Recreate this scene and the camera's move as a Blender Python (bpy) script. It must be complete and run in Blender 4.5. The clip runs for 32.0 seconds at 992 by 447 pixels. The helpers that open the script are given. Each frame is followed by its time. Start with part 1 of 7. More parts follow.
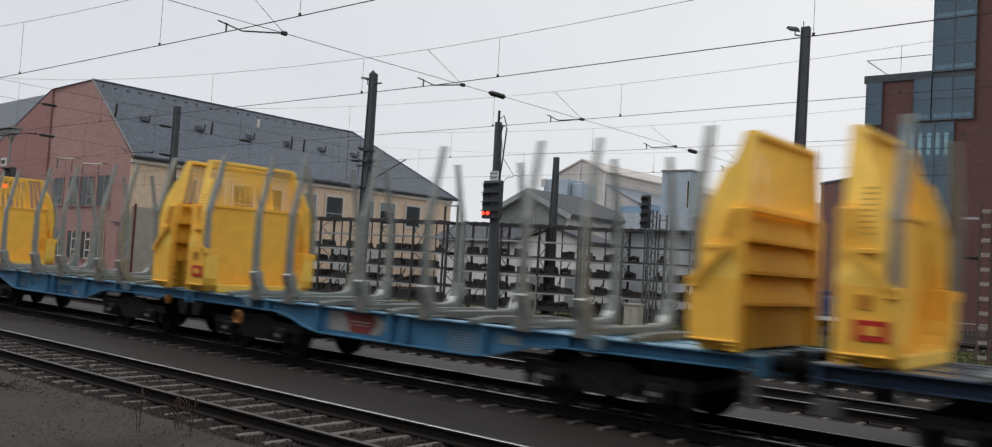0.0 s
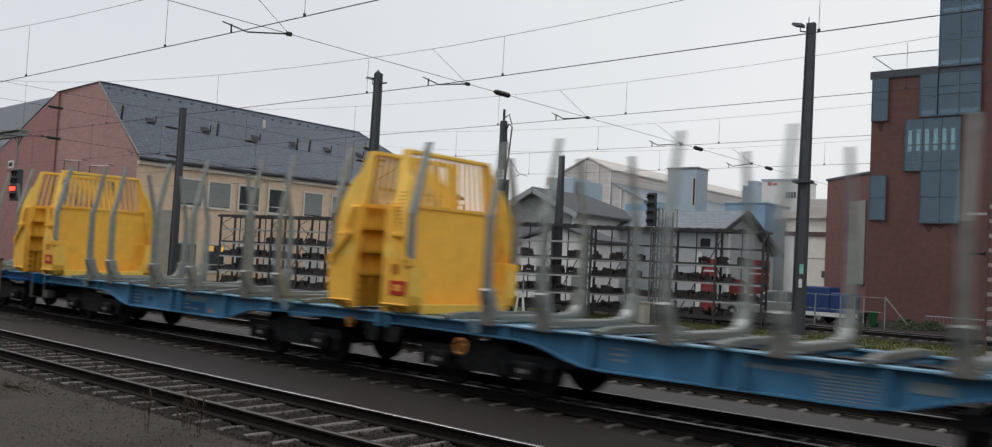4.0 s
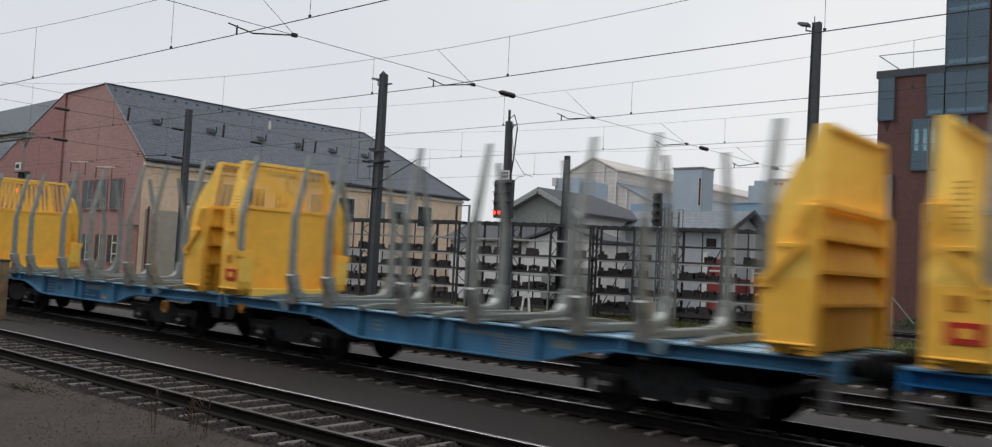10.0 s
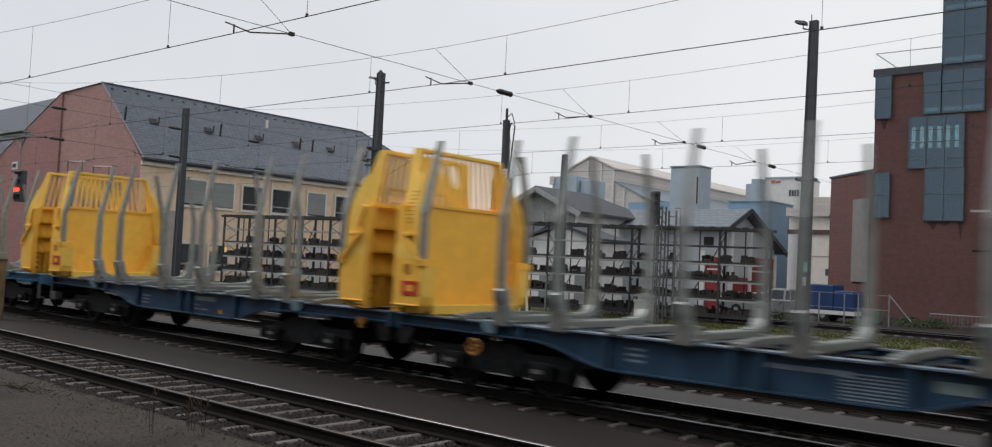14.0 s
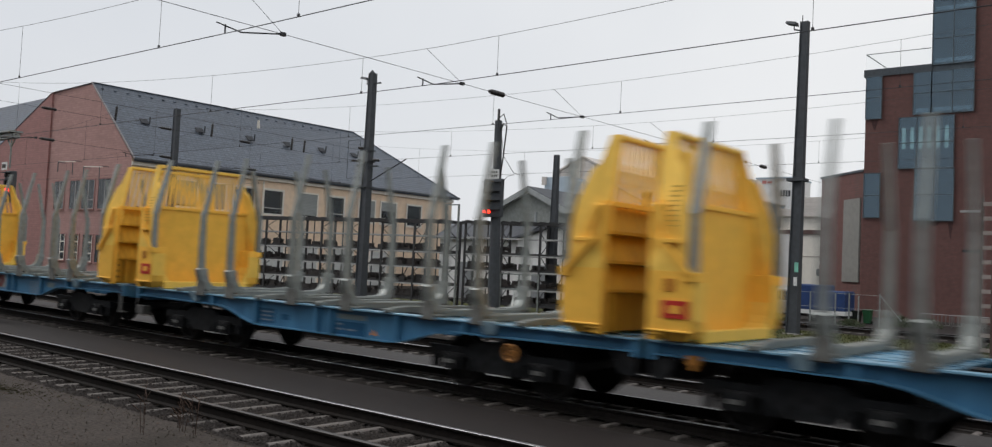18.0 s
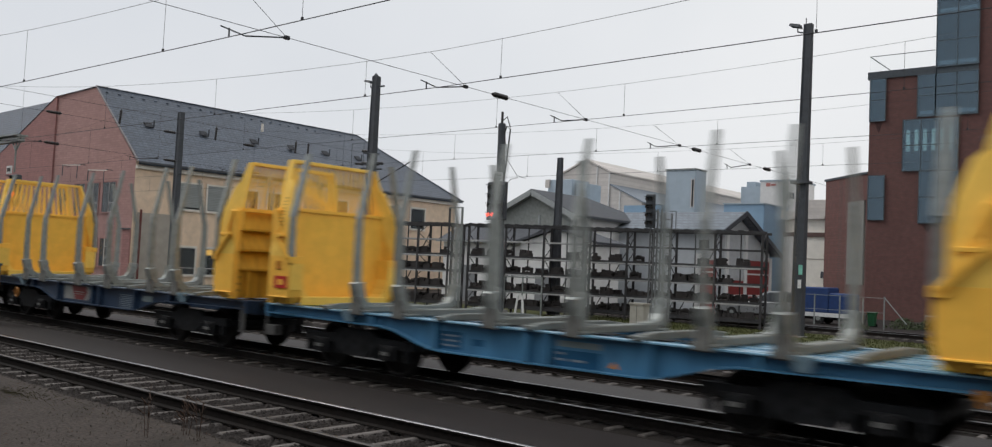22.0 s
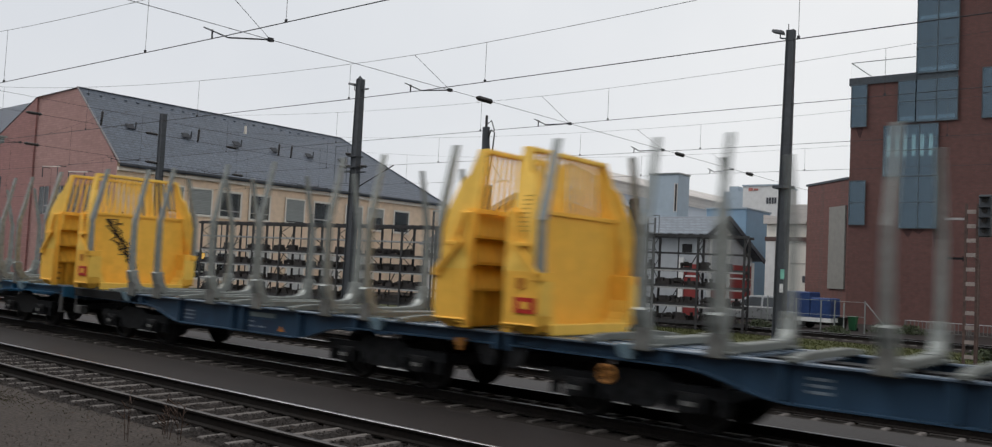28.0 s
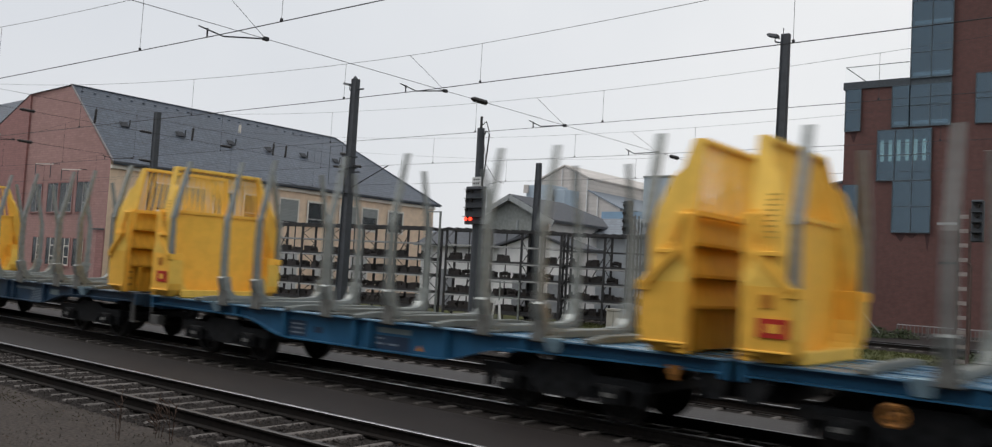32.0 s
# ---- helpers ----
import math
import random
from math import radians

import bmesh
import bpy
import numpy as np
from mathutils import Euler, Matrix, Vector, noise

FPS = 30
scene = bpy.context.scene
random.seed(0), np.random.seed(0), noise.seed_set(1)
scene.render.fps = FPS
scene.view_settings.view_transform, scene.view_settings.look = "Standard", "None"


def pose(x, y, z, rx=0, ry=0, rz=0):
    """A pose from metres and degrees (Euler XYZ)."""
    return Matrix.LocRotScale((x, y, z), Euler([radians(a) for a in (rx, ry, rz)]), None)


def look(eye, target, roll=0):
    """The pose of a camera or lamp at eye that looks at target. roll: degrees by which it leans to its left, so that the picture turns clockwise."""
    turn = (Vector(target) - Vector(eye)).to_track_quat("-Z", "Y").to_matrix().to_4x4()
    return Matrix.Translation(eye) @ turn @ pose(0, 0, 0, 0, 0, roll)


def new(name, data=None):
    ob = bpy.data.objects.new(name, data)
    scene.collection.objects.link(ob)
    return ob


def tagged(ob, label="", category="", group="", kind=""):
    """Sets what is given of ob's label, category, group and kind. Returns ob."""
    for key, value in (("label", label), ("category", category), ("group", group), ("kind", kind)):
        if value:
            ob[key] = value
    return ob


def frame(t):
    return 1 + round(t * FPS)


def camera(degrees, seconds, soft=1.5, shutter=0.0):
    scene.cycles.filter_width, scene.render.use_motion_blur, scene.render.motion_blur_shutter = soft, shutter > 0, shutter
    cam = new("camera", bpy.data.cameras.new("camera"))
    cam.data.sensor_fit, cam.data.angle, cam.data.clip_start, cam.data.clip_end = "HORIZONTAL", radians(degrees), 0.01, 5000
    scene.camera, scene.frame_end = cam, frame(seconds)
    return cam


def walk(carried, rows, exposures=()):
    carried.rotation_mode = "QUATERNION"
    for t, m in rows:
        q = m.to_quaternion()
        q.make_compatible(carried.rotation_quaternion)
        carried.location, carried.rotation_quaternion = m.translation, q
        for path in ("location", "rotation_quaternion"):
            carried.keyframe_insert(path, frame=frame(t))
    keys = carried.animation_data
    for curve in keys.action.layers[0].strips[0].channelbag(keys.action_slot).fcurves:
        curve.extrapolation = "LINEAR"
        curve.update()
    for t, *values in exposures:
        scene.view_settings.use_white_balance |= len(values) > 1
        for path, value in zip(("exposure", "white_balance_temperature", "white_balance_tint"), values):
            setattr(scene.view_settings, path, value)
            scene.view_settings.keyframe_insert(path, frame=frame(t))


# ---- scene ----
# ---------------- camera ----------------
EYE = (0.0, 0.0, 2.023)
cam = camera(58.5, 32.0, soft=1.2, shutter=0.7)
TURNS = [
    (0, 92.762, -3.423, 39.593),
    (0.5, 92.784, -3.324, 39.596),
    (1, 92.812, -3.214, 39.638),
    (1.5, 92.813, -3.157, 39.696),
    (2, 92.820, -3.086, 39.768),
    (2.5, 92.778, -3.069, 39.802),
    (3, 92.739, -3.017, 39.896),
    (3.5, 92.676, -3.030, 39.971),
    (5.5, 92.701, -2.975, 40.103),
    (6, 92.715, -2.956, 40.168),
    (6.5, 92.714, -2.969, 40.187),
    (7, 92.678, -2.955, 40.227),
    (7.5, 92.666, -2.944, 40.245),
    (8, 92.619, -2.913, 40.303),
    (8.5, 92.611, -2.930, 40.353),
    (9, 92.625, -2.874, 40.372),
    (9.5, 92.671, -2.932, 40.373),
    (10, 92.678, -2.923, 40.359),
    (10.5, 92.746, -2.900, 40.442),
    (11, 92.769, -2.848, 40.394),
    (11.5, 92.731, -2.789, 40.368),
    (12, 92.673, -2.777, 40.333),
    (12.5, 92.545, -2.806, 40.312),
    (13, 92.495, -2.764, 40.338),
    (13.5, 92.535, -2.812, 40.295),
    (14, 92.600, -2.820, 40.210),
    (14.5, 92.565, -2.884, 40.134),
    (16.5, 92.635, -2.859, 39.706),
    (17, 92.565, -2.820, 39.630),
    (17.5, 92.594, -2.764, 39.631),
    (18, 92.654, -2.758, 39.699),
    (18.5, 92.675, -2.728, 39.758),
    (19, 92.717, -2.715, 39.806),
    (19.5, 92.747, -2.744, 39.842),
    (20, 92.807, -2.767, 39.909),
    (20.5, 92.892, -2.782, 39.895),
    (21, 92.881, -2.731, 39.963),
    (21.5, 92.881, -2.687, 39.970),
    (22, 92.828, -2.699, 39.936),
    (22.5, 92.838, -2.759, 39.837),
    (23, 92.883, -2.780, 39.728),
    (23.5, 92.860, -2.834, 39.549),
    (24, 92.915, -2.829, 39.419),
    (24.5, 93.031, -2.807, 39.304),
    (25, 93.107, -2.790, 39.223),
    (25.5, 93.157, -2.771, 39.090),
    (27.5, 93.087, -2.759, 38.968),
    (28, 93.108, -2.856, 38.878),
    (28.5, 93.151, -2.889, 38.710),
    (29, 93.250, -2.931, 38.632),
    (29.5, 93.225, -2.986, 38.509),
    (30, 93.170, -2.981, 38.514),
    (30.5, 93.161, -3.087, 38.499),
    (31, 93.180, -3.093, 38.520),
    (31.5, 93.203, -3.173, 38.462),
    (32, 93.207, -3.285, 38.473),
]
walk(cam, [(t, pose(*EYE, rx, ry, rz)) for t, rx, ry, rz in TURNS])

# ---------------- world, sun, exposure ----------------
world = bpy.data.worlds.new("overcast_sky")
scene.world = world
world.use_nodes = True
wn, wl = world.node_tree.nodes, world.node_tree.links
wn.clear()
w_out = wn.new("ShaderNodeOutputWorld")
w_bg = wn.new("ShaderNodeBackground")
w_sky = wn.new("ShaderNodeTexSky")
w_sky.sky_type = "NISHITA"
w_sky.sun_disc = False
w_sky.sun_elevation, w_sky.sun_rotation = radians(49), radians(245)
w_sky.air_density, w_sky.dust_density = 1.0, 6.0
w_mix = wn.new("ShaderNodeMix")
w_mix.data_type = "RGBA"
w_mix.inputs[0].default_value = 0.93
w_noise = wn.new("ShaderNodeTexNoise")
w_noise.inputs["Scale"].default_value = 2.2
w_noise.inputs["Detail"].default_value = 4
w_ramp = wn.new("ShaderNodeValToRGB")
w_ramp.color_ramp.elements[0].position, w_ramp.color_ramp.elements[0].color = 0.25, (6.68, 6.98, 7.38, 1)
w_ramp.color_ramp.elements[1].position, w_ramp.color_ramp.elements[1].color = 0.8, (7.88, 8.02, 8.22, 1)
w_tc = wn.new("ShaderNodeTexCoord")
wl.new(w_tc.outputs["Generated"], w_noise.inputs["Vector"])
wl.new(w_noise.outputs["Fac"], w_ramp.inputs["Fac"])
wl.new(w_sky.outputs["Color"], w_mix.inputs[6])
wl.new(w_ramp.outputs["Color"], w_mix.inputs[7])
w_dot = wn.new("ShaderNodeVectorMath")
w_dot.operation = "DOT_PRODUCT"
w_dot.inputs[1].default_value = (0.80, 0.60, 0.0)
wl.new(w_tc.outputs["Generated"], w_dot.inputs[0])
w_map = wn.new("ShaderNodeMapRange")
w_map.inputs[1].default_value, w_map.inputs[2].default_value = -0.7, 0.7
w_map.inputs[3].default_value, w_map.inputs[4].default_value = 0.81, 1.08
wl.new(w_dot.outputs["Value"], w_map.inputs[0])
w_mul = wn.new("ShaderNodeVectorMath")
w_mul.operation = "SCALE"
wl.new(w_mix.outputs[2], w_mul.inputs[0])
wl.new(w_map.outputs[0], w_mul.inputs["Scale"])
w_warm = wn.new("ShaderNodeValToRGB")
w_warm.color_ramp.elements[0].position, w_warm.color_ramp.elements[0].color = 0.1, (0.985, 0.995, 1.015, 1)
w_warm.color_ramp.elements[1].position, w_warm.color_ramp.elements[1].color = 0.9, (1.025, 1.0, 0.965, 1)
w_side = wn.new("ShaderNodeMapRange")
w_side.inputs[1].default_value, w_side.inputs[2].default_value = -0.7, 0.7
wl.new(w_dot.outputs["Value"], w_side.inputs[0])
wl.new(w_side.outputs[0], w_warm.inputs["Fac"])
w_tint = wn.new("ShaderNodeVectorMath")
w_tint.operation = "MULTIPLY"
wl.new(w_mul.outputs[0], w_tint.inputs[0])
wl.new(w_warm.outputs["Color"], w_tint.inputs[1])
wl.new(w_tint.outputs[0], w_bg.inputs["Color"])
w_bg.inputs["Strength"].default_value = 0.118
wl.new(w_bg.outputs[0], w_out.inputs[0])

sun_data = bpy.data.lights.new("sun", "SUN")
sun_data.energy, sun_data.angle, sun_data.color = 1.6, radians(30), (1.0, 0.98, 0.96)
sun = new("sun", sun_data)
sun.matrix_world = look((-48, -12, 60), (0, 10, 0))
scene.view_settings.exposure = 0.0

# ---------------- materials ----------------
MATS = {}


def material(name, colour, rough=0.6, metal=0.0, grain=0.25, size=6.0, bump=0.15, spots=None, spot_amount=0.0, spot_size=1.2, vary=0.0, spec=0.35, stretch=None):
    """A surface with grain at one scale, stains at another, fine relief, and a shade that differs a little from object to object."""
    if name in MATS:
        return MATS[name]
    m = bpy.data.materials.new(name)
    m.use_nodes = True
    n, l = m.node_tree.nodes, m.node_tree.links
    bsdf = n["Principled BSDF"]
    bsdf.inputs["Roughness"].default_value = rough
    bsdf.inputs["Metallic"].default_value = metal
    bsdf.inputs["Specular IOR Level"].default_value = spec
    tc = n.new("ShaderNodeTexCoord")
    mp = n.new("ShaderNodeMapping")
    if stretch:
        mp.inputs["Scale"].default_value = stretch
    l.new(tc.outputs["Object"], mp.inputs["Vector"])
    fine = n.new("ShaderNodeTexNoise")
    fine.inputs["Scale"].default_value, fine.inputs["Detail"].default_value = size, 6
    l.new(mp.outputs[0], fine.inputs["Vector"])
    dark = tuple(c * (1 - grain) for c in colour) + (1,)
    lite = tuple(min(1, c * (1 + grain)) for c in colour) + (1,)
    ramp = n.new("ShaderNodeValToRGB")
    ramp.color_ramp.elements[0].position, ramp.color_ramp.elements[0].color = 0.3, dark
    ramp.color_ramp.elements[1].position, ramp.color_ramp.elements[1].color = 0.7, lite
    l.new(fine.outputs["Fac"], ramp.inputs["Fac"])
    col = ramp.outputs["Color"]
    if spot_amount:
        big = n.new("ShaderNodeTexNoise")
        big.inputs["Scale"].default_value, big.inputs["Detail"].default_value = spot_size, 8
        big.inputs["Roughness"].default_value = 0.65
        l.new(mp.outputs[0], big.inputs["Vector"])
        sr = n.new("ShaderNodeValToRGB")
        sr.color_ramp.elements[0].position, sr.color_ramp.elements[0].color = 0.5, (0, 0, 0, 1)
        sr.color_ramp.elements[1].position, sr.color_ramp.elements[1].color = 0.72, (spot_amount,) * 3 + (1,)
        l.new(big.outputs["Fac"], sr.inputs["Fac"])
        mx = n.new("ShaderNodeMix")
        mx.data_type = "RGBA"
        l.new(sr.outputs["Color"], mx.inputs[0])
        l.new(col, mx.inputs[6])
        mx.inputs[7].default_value = tuple(spots) + (1,)
        col = mx.outputs[2]
    if vary:
        oi = n.new("ShaderNodeObjectInfo")
        mr = n.new("ShaderNodeMapRange")
        mr.inputs[3].default_value, mr.inputs[4].default_value = 1 - vary, 1 + vary
        l.new(oi.outputs["Random"], mr.inputs[0])
        hv = n.new("ShaderNodeHueSaturation")
        l.new(mr.outputs[0], hv.inputs["Value"])
        l.new(col, hv.inputs["Color"])
        col = hv.outputs["Color"]
    l.new(col, bsdf.inputs["Base Color"])
    rr = n.new("ShaderNodeMapRange")
    rr.inputs[3].default_value, rr.inputs[4].default_value = max(0.03, rough - 0.12), min(1, rough + 0.12)
    l.new(fine.outputs["Fac"], rr.inputs[0])
    l.new(rr.outputs[0], bsdf.inputs["Roughness"])
    if bump:
        bp = n.new("ShaderNodeBump")
        bp.inputs["Strength"].default_value, bp.inputs["Distance"].default_value = bump, 0.02
        l.new(fine.outputs["Fac"], bp.inputs["Height"])
        l.new(bp.outputs[0], bsdf.inputs["Normal"])
    MATS[name] = m
    return m


def course_material(name, colour, joint, width, height, mortar=0.01, rough=0.85, grain=0.3, axes="xz", bump=0.4):
    """Courses of bricks or slates too far off to be told apart one by one."""
    m = material(name, colour, rough, grain=grain, size=3.0, bump=0, spots=tuple(c * 0.6 for c in colour), spot_amount=0.28, spot_size=0.35)
    n, l = m.node_tree.nodes, m.node_tree.links
    bsdf = n["Principled BSDF"]
    old = bsdf.inputs["Base Color"].links[0].from_socket
    tc = n.new("ShaderNodeTexCoord")
    sep = n.new("ShaderNodeSeparateXYZ")
    l.new(tc.outputs["Object"], sep.inputs[0])
    com = n.new("ShaderNodeCombineXYZ")
    if axes == "sumz":
        add = n.new("ShaderNodeMath")
        l.new(sep.outputs[0], add.inputs[0])
        l.new(sep.outputs[1], add.inputs[1])
        l.new(add.outputs[0], com.inputs[0])
    else:
        l.new(sep.outputs["xyz".index(axes[0])], com.inputs[0])
    l.new(sep.outputs[2], com.inputs[1])
    br = n.new("ShaderNodeTexBrick")
    br.inputs["Scale"].default_value = 1.0
    br.inputs["Brick Width"].default_value, br.inputs["Row Height"].default_value = width, height
    br.inputs["Mortar Size"].default_value = mortar
    br.inputs["Color1"].default_value = (1, 1, 1, 1)
    br.inputs["Color2"].default_value = (0.86, 0.86, 0.86, 1)
    br.inputs["Mortar"].default_value = tuple(j / max(c, 0.01) for j, c in zip(joint, colour)) + (1,)
    l.new(com.outputs[0], br.inputs["Vector"])
    mul = n.new("ShaderNodeMix")
    mul.data_type, mul.blend_type = "RGBA", "MULTIPLY"
    mul.inputs[0].default_value = 1.0
    l.new(old, mul.inputs[6])
    l.new(br.outputs["Color"], mul.inputs[7])
    l.new(mul.outputs[2], bsdf.inputs["Base Color"])
    bp = n.new("ShaderNodeBump")
    bp.inputs["Strength"].default_value, bp.inputs["Distance"].default_value = bump, 0.02
    bp.invert = True
    l.new(br.outputs["Fac"], bp.inputs["Height"])
    l.new(bp.outputs[0], bsdf.inputs["Normal"])
    return m


def glow(name, colour, strength):
    m = bpy.data.materials.new(name)
    m.use_nodes = True
    b = m.node_tree.nodes["Principled BSDF"]
    b.inputs["Base Color"].default_value = (*colour, 1)
    b.inputs["Emission Color"].default_value = (*colour, 1)
    b.inputs["Emission Strength"].default_value = strength
    return m


YELLOW = material("yellow_paint", (0.93, 0.52, 0.078), 0.6, grain=0.07, size=5, bump=0.05, spec=0.2, spots=(0.76, 0.44, 0.055), spot_amount=0.25, spot_size=1.4, vary=0.06)
PALERYELLOW = material("paler_yellow_paint", (0.90, 0.57, 0.108), 0.6, grain=0.07, size=5, bump=0.04, spec=0.2, spots=(0.74, 0.46, 0.08), spot_amount=0.25, spot_size=1.4, vary=0.06)
# Soot streaks, over a yellow darkened for the shade on the louvred face.
STREAKSHADED = material("streaked_shaded_yellow_paint", (0.64, 0.355, 0.04), 0.65, grain=0.22, size=5, bump=0.05, spec=0.2, spots=(0.27, 0.145, 0.025), spot_amount=0.75, spot_size=2.2, vary=0.08, stretch=(1, 3.2, 0.45))
GALV = material("galvanised_steel", (0.235, 0.255, 0.245), 0.45, metal=0.25, grain=0.2, size=9, bump=0.08, spots=(0.2, 0.21, 0.2), spot_amount=0.4, vary=0.08)
BUNKGREY = material("dull_bunk_steel", (0.185, 0.20, 0.188), 0.55, metal=0.15, grain=0.2, size=9, bump=0.08, spots=(0.14, 0.145, 0.135), spot_amount=0.5, vary=0.08)
GRIMYGALV = material("grimy_galvanised_steel", (0.165, 0.168, 0.158), 0.7, metal=0.1, grain=0.3, size=8, bump=0.12, spots=(0.085, 0.075, 0.065), spot_amount=0.6, vary=0.1)
BEARING = material("pale_bearing_cover", (0.155, 0.155, 0.15), 0.6, grain=0.25, size=9, bump=0.05)
STEPGREY = material("dull_grey_step", (0.075, 0.074, 0.072), 0.65, grain=0.2, size=8, bump=0.05)
SILL = {
    "light blue": material("light_blue_paint", (0.068, 0.20, 0.34), 0.36, grain=0.2, size=4, bump=0.05, spots=(0.05, 0.115, 0.185), spot_amount=0.5, spot_size=1.3, stretch=(1.5, 1.5, 0.45), vary=0.08),
    "deep blue": material("deep_blue_paint", (0.009, 0.132, 0.365), 0.34, grain=0.12, size=4, bump=0.05, spots=(0.015, 0.09, 0.25), spot_amount=0.45, spot_size=1.3, stretch=(1.5, 1.5, 0.45)),
    "blue": material("blue_paint", (0.026, 0.112, 0.215), 0.36, grain=0.12, size=4, bump=0.05, spots=(0.02, 0.07, 0.13), spot_amount=0.5, spot_size=1.3, stretch=(1.5, 1.5, 0.45)),
    "slate blue": material("slate_blue_paint", (0.030, 0.064, 0.110), 0.36, grain=0.2, size=4, bump=0.05, spots=(0.022, 0.033, 0.050), spot_amount=0.6, spot_size=1.3, stretch=(1.5, 1.5, 0.45)),
    "dark navy": material("navy_paint", (0.028, 0.05, 0.09), 0.36, grain=0.15, size=4, bump=0.05, spots=(0.03, 0.04, 0.06), spot_amount=0.5, spot_size=1.3, stretch=(1.5, 1.5, 0.45)),
}
# The sky's sheen on the wet tops is put into these paler paints.
SKYSHEEN = {
    "light blue": material("sky_sheen_light_blue_paint", (0.16, 0.32, 0.45), 0.28, grain=0.2, size=5, bump=0.02, spec=0.5),
    "deep blue": material("sky_sheen_deep_blue_paint", (0.06, 0.22, 0.42), 0.28, grain=0.2, size=5, bump=0.02, spec=0.5),
    "blue": material("sky_sheen_blue_paint", (0.10, 0.21, 0.32), 0.28, grain=0.2, size=5, bump=0.02, spec=0.5),
    "slate blue": material("sky_sheen_slate_blue_paint", (0.11, 0.15, 0.20), 0.28, grain=0.2, size=5, bump=0.02, spec=0.5),
    "dark navy": material("sky_sheen_navy_paint", (0.10, 0.13, 0.18), 0.28, grain=0.2, size=5, bump=0.02, spec=0.5),
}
UNDER = material("grimy_black_steel", (0.0115, 0.0125, 0.014), 0.62, grain=0.6, size=7, bump=0.35, spots=(0.030, 0.027, 0.025), spot_amount=0.5, spot_size=3.0, spec=0.16)
WHEEL = material("dark_wheel_steel", (0.019, 0.018, 0.018), 0.6, metal=0.3, grain=0.3, size=8, bump=0.1)
RED = material("red_label_paint", (0.50, 0.035, 0.025), 0.45, grain=0.1, size=8, bump=0.0)
WHITE = material("white_marking", (0.62, 0.63, 0.62), 0.55, grain=0.12, size=9, bump=0.0)
SIGNWHITE = material("dirty_white_sign", (0.27, 0.275, 0.26), 0.55, grain=0.15, size=5, bump=0.0, spots=(0.28, 0.27, 0.25), spot_amount=0.5, spot_size=2.0)
INK = material("black_marking", (0.025, 0.022, 0.02), 0.6, grain=0.3, size=9, bump=0.0)
FADEDINK = material("faded_marking", (0.42, 0.24, 0.035), 0.6, grain=0.3, size=9, bump=0.0)
SOOT = material("sooty_marking", (0.16, 0.09, 0.02), 0.7, grain=0.4, size=9, bump=0.0)
DIRTYMARK = material("dirty_pale_lettering", (0.20, 0.245, 0.28), 0.6, grain=0.3, size=12, bump=0.0)
ORANGE = material("orange_paint", (0.62, 0.22, 0.02), 0.5, grain=0.2, size=6, bump=0.05, spots=(0.2, 0.1, 0.03), spot_amount=0.5)
RUSTORANGE = material("grimy_orange_paint", (0.32, 0.135, 0.025), 0.6, grain=0.3, size=6, bump=0.05, spots=(0.10, 0.05, 0.02), spot_amount=0.6)
RAILTOP = material("wet_rail_head", (0.20, 0.20, 0.205), 0.34, metal=0.85, grain=0.12, size=3, bump=0.0, stretch=(0.2, 6, 6))
# For the near rail: its missing sky reflection is put into darker metal.
DARKHEAD = material("no_sheen_rail_head", (0.055, 0.050, 0.048), 0.5, metal=0.4, grain=0.25, size=3, bump=0.03, stretch=(0.2, 6, 6))
RAILSIDE = material("rusty_rail_web", (0.014, 0.012, 0.011), 0.8, grain=0.35, size=14, bump=0.2, spots=(0.020, 0.012, 0.008), spot_amount=0.4, spec=0.1)
SLEEPER = material("weathered_concrete_sleeper", (0.134, 0.122, 0.115), 0.85, grain=0.3, size=14, bump=0.35, spots=(0.07, 0.06, 0.05), spot_amount=0.75, spot_size=3.0, vary=0.18, spec=0.12)
DARKSLEEPER = material("darker_sleeper", (0.088, 0.079, 0.073), 0.85, grain=0.3, size=14, bump=0.35, spots=(0.042, 0.036, 0.033), spot_amount=0.6, spot_size=3.0, vary=0.3, spec=0.12)
BALLAST = material("dark_ballast", (0.027, 0.023, 0.0205), 0.95, grain=0.6, size=30, bump=0.9, spots=(0.010, 0.009, 0.008), spot_amount=0.7, spot_size=1.5, spec=0.12)
STONE = material("ballast_stone", (0.039, 0.034, 0.032), 0.9, grain=0.4, size=20, bump=0.2, spec=0.12)
ASPHALT = material("damp_asphalt", (0.0225, 0.0183, 0.0173), 0.66, grain=0.3, size=38, bump=0.2, spots=(0.018, 0.0155, 0.015), spot_amount=0.85, spot_size=0.7, spec=0.2)
EARTH = material("compacted_grey_earth", (0.053, 0.0445, 0.0395), 0.9, grain=0.45, size=22, bump=0.5, spots=(0.025, 0.0225, 0.018), spot_amount=0.85, spot_size=0.9, spec=0.12)
GROUND = material("yard_ground", (0.055, 0.051, 0.047), 0.8, grain=0.3, size=8, bump=0.3, spots=(0.04, 0.038, 0.036), spot_amount=0.6, spot_size=0.2, spec=0.12)
GRASS = material("short_grass", (0.062, 0.068, 0.025), 0.9, grain=0.35, size=18, bump=0.6, spots=(0.07, 0.062, 0.03), spot_amount=0.6, spot_size=1.0, spec=0.12)
MAST = material("dark_grey_mast_paint", (0.052, 0.058, 0.066), 0.6, grain=0.2, size=5, bump=0.08, spots=(0.046, 0.049, 0.054), spot_amount=0.3)
WIRE = material("oxidised_copper_wire", (0.035, 0.035, 0.04), 0.6, metal=0.3, grain=0.1, bump=0.0)
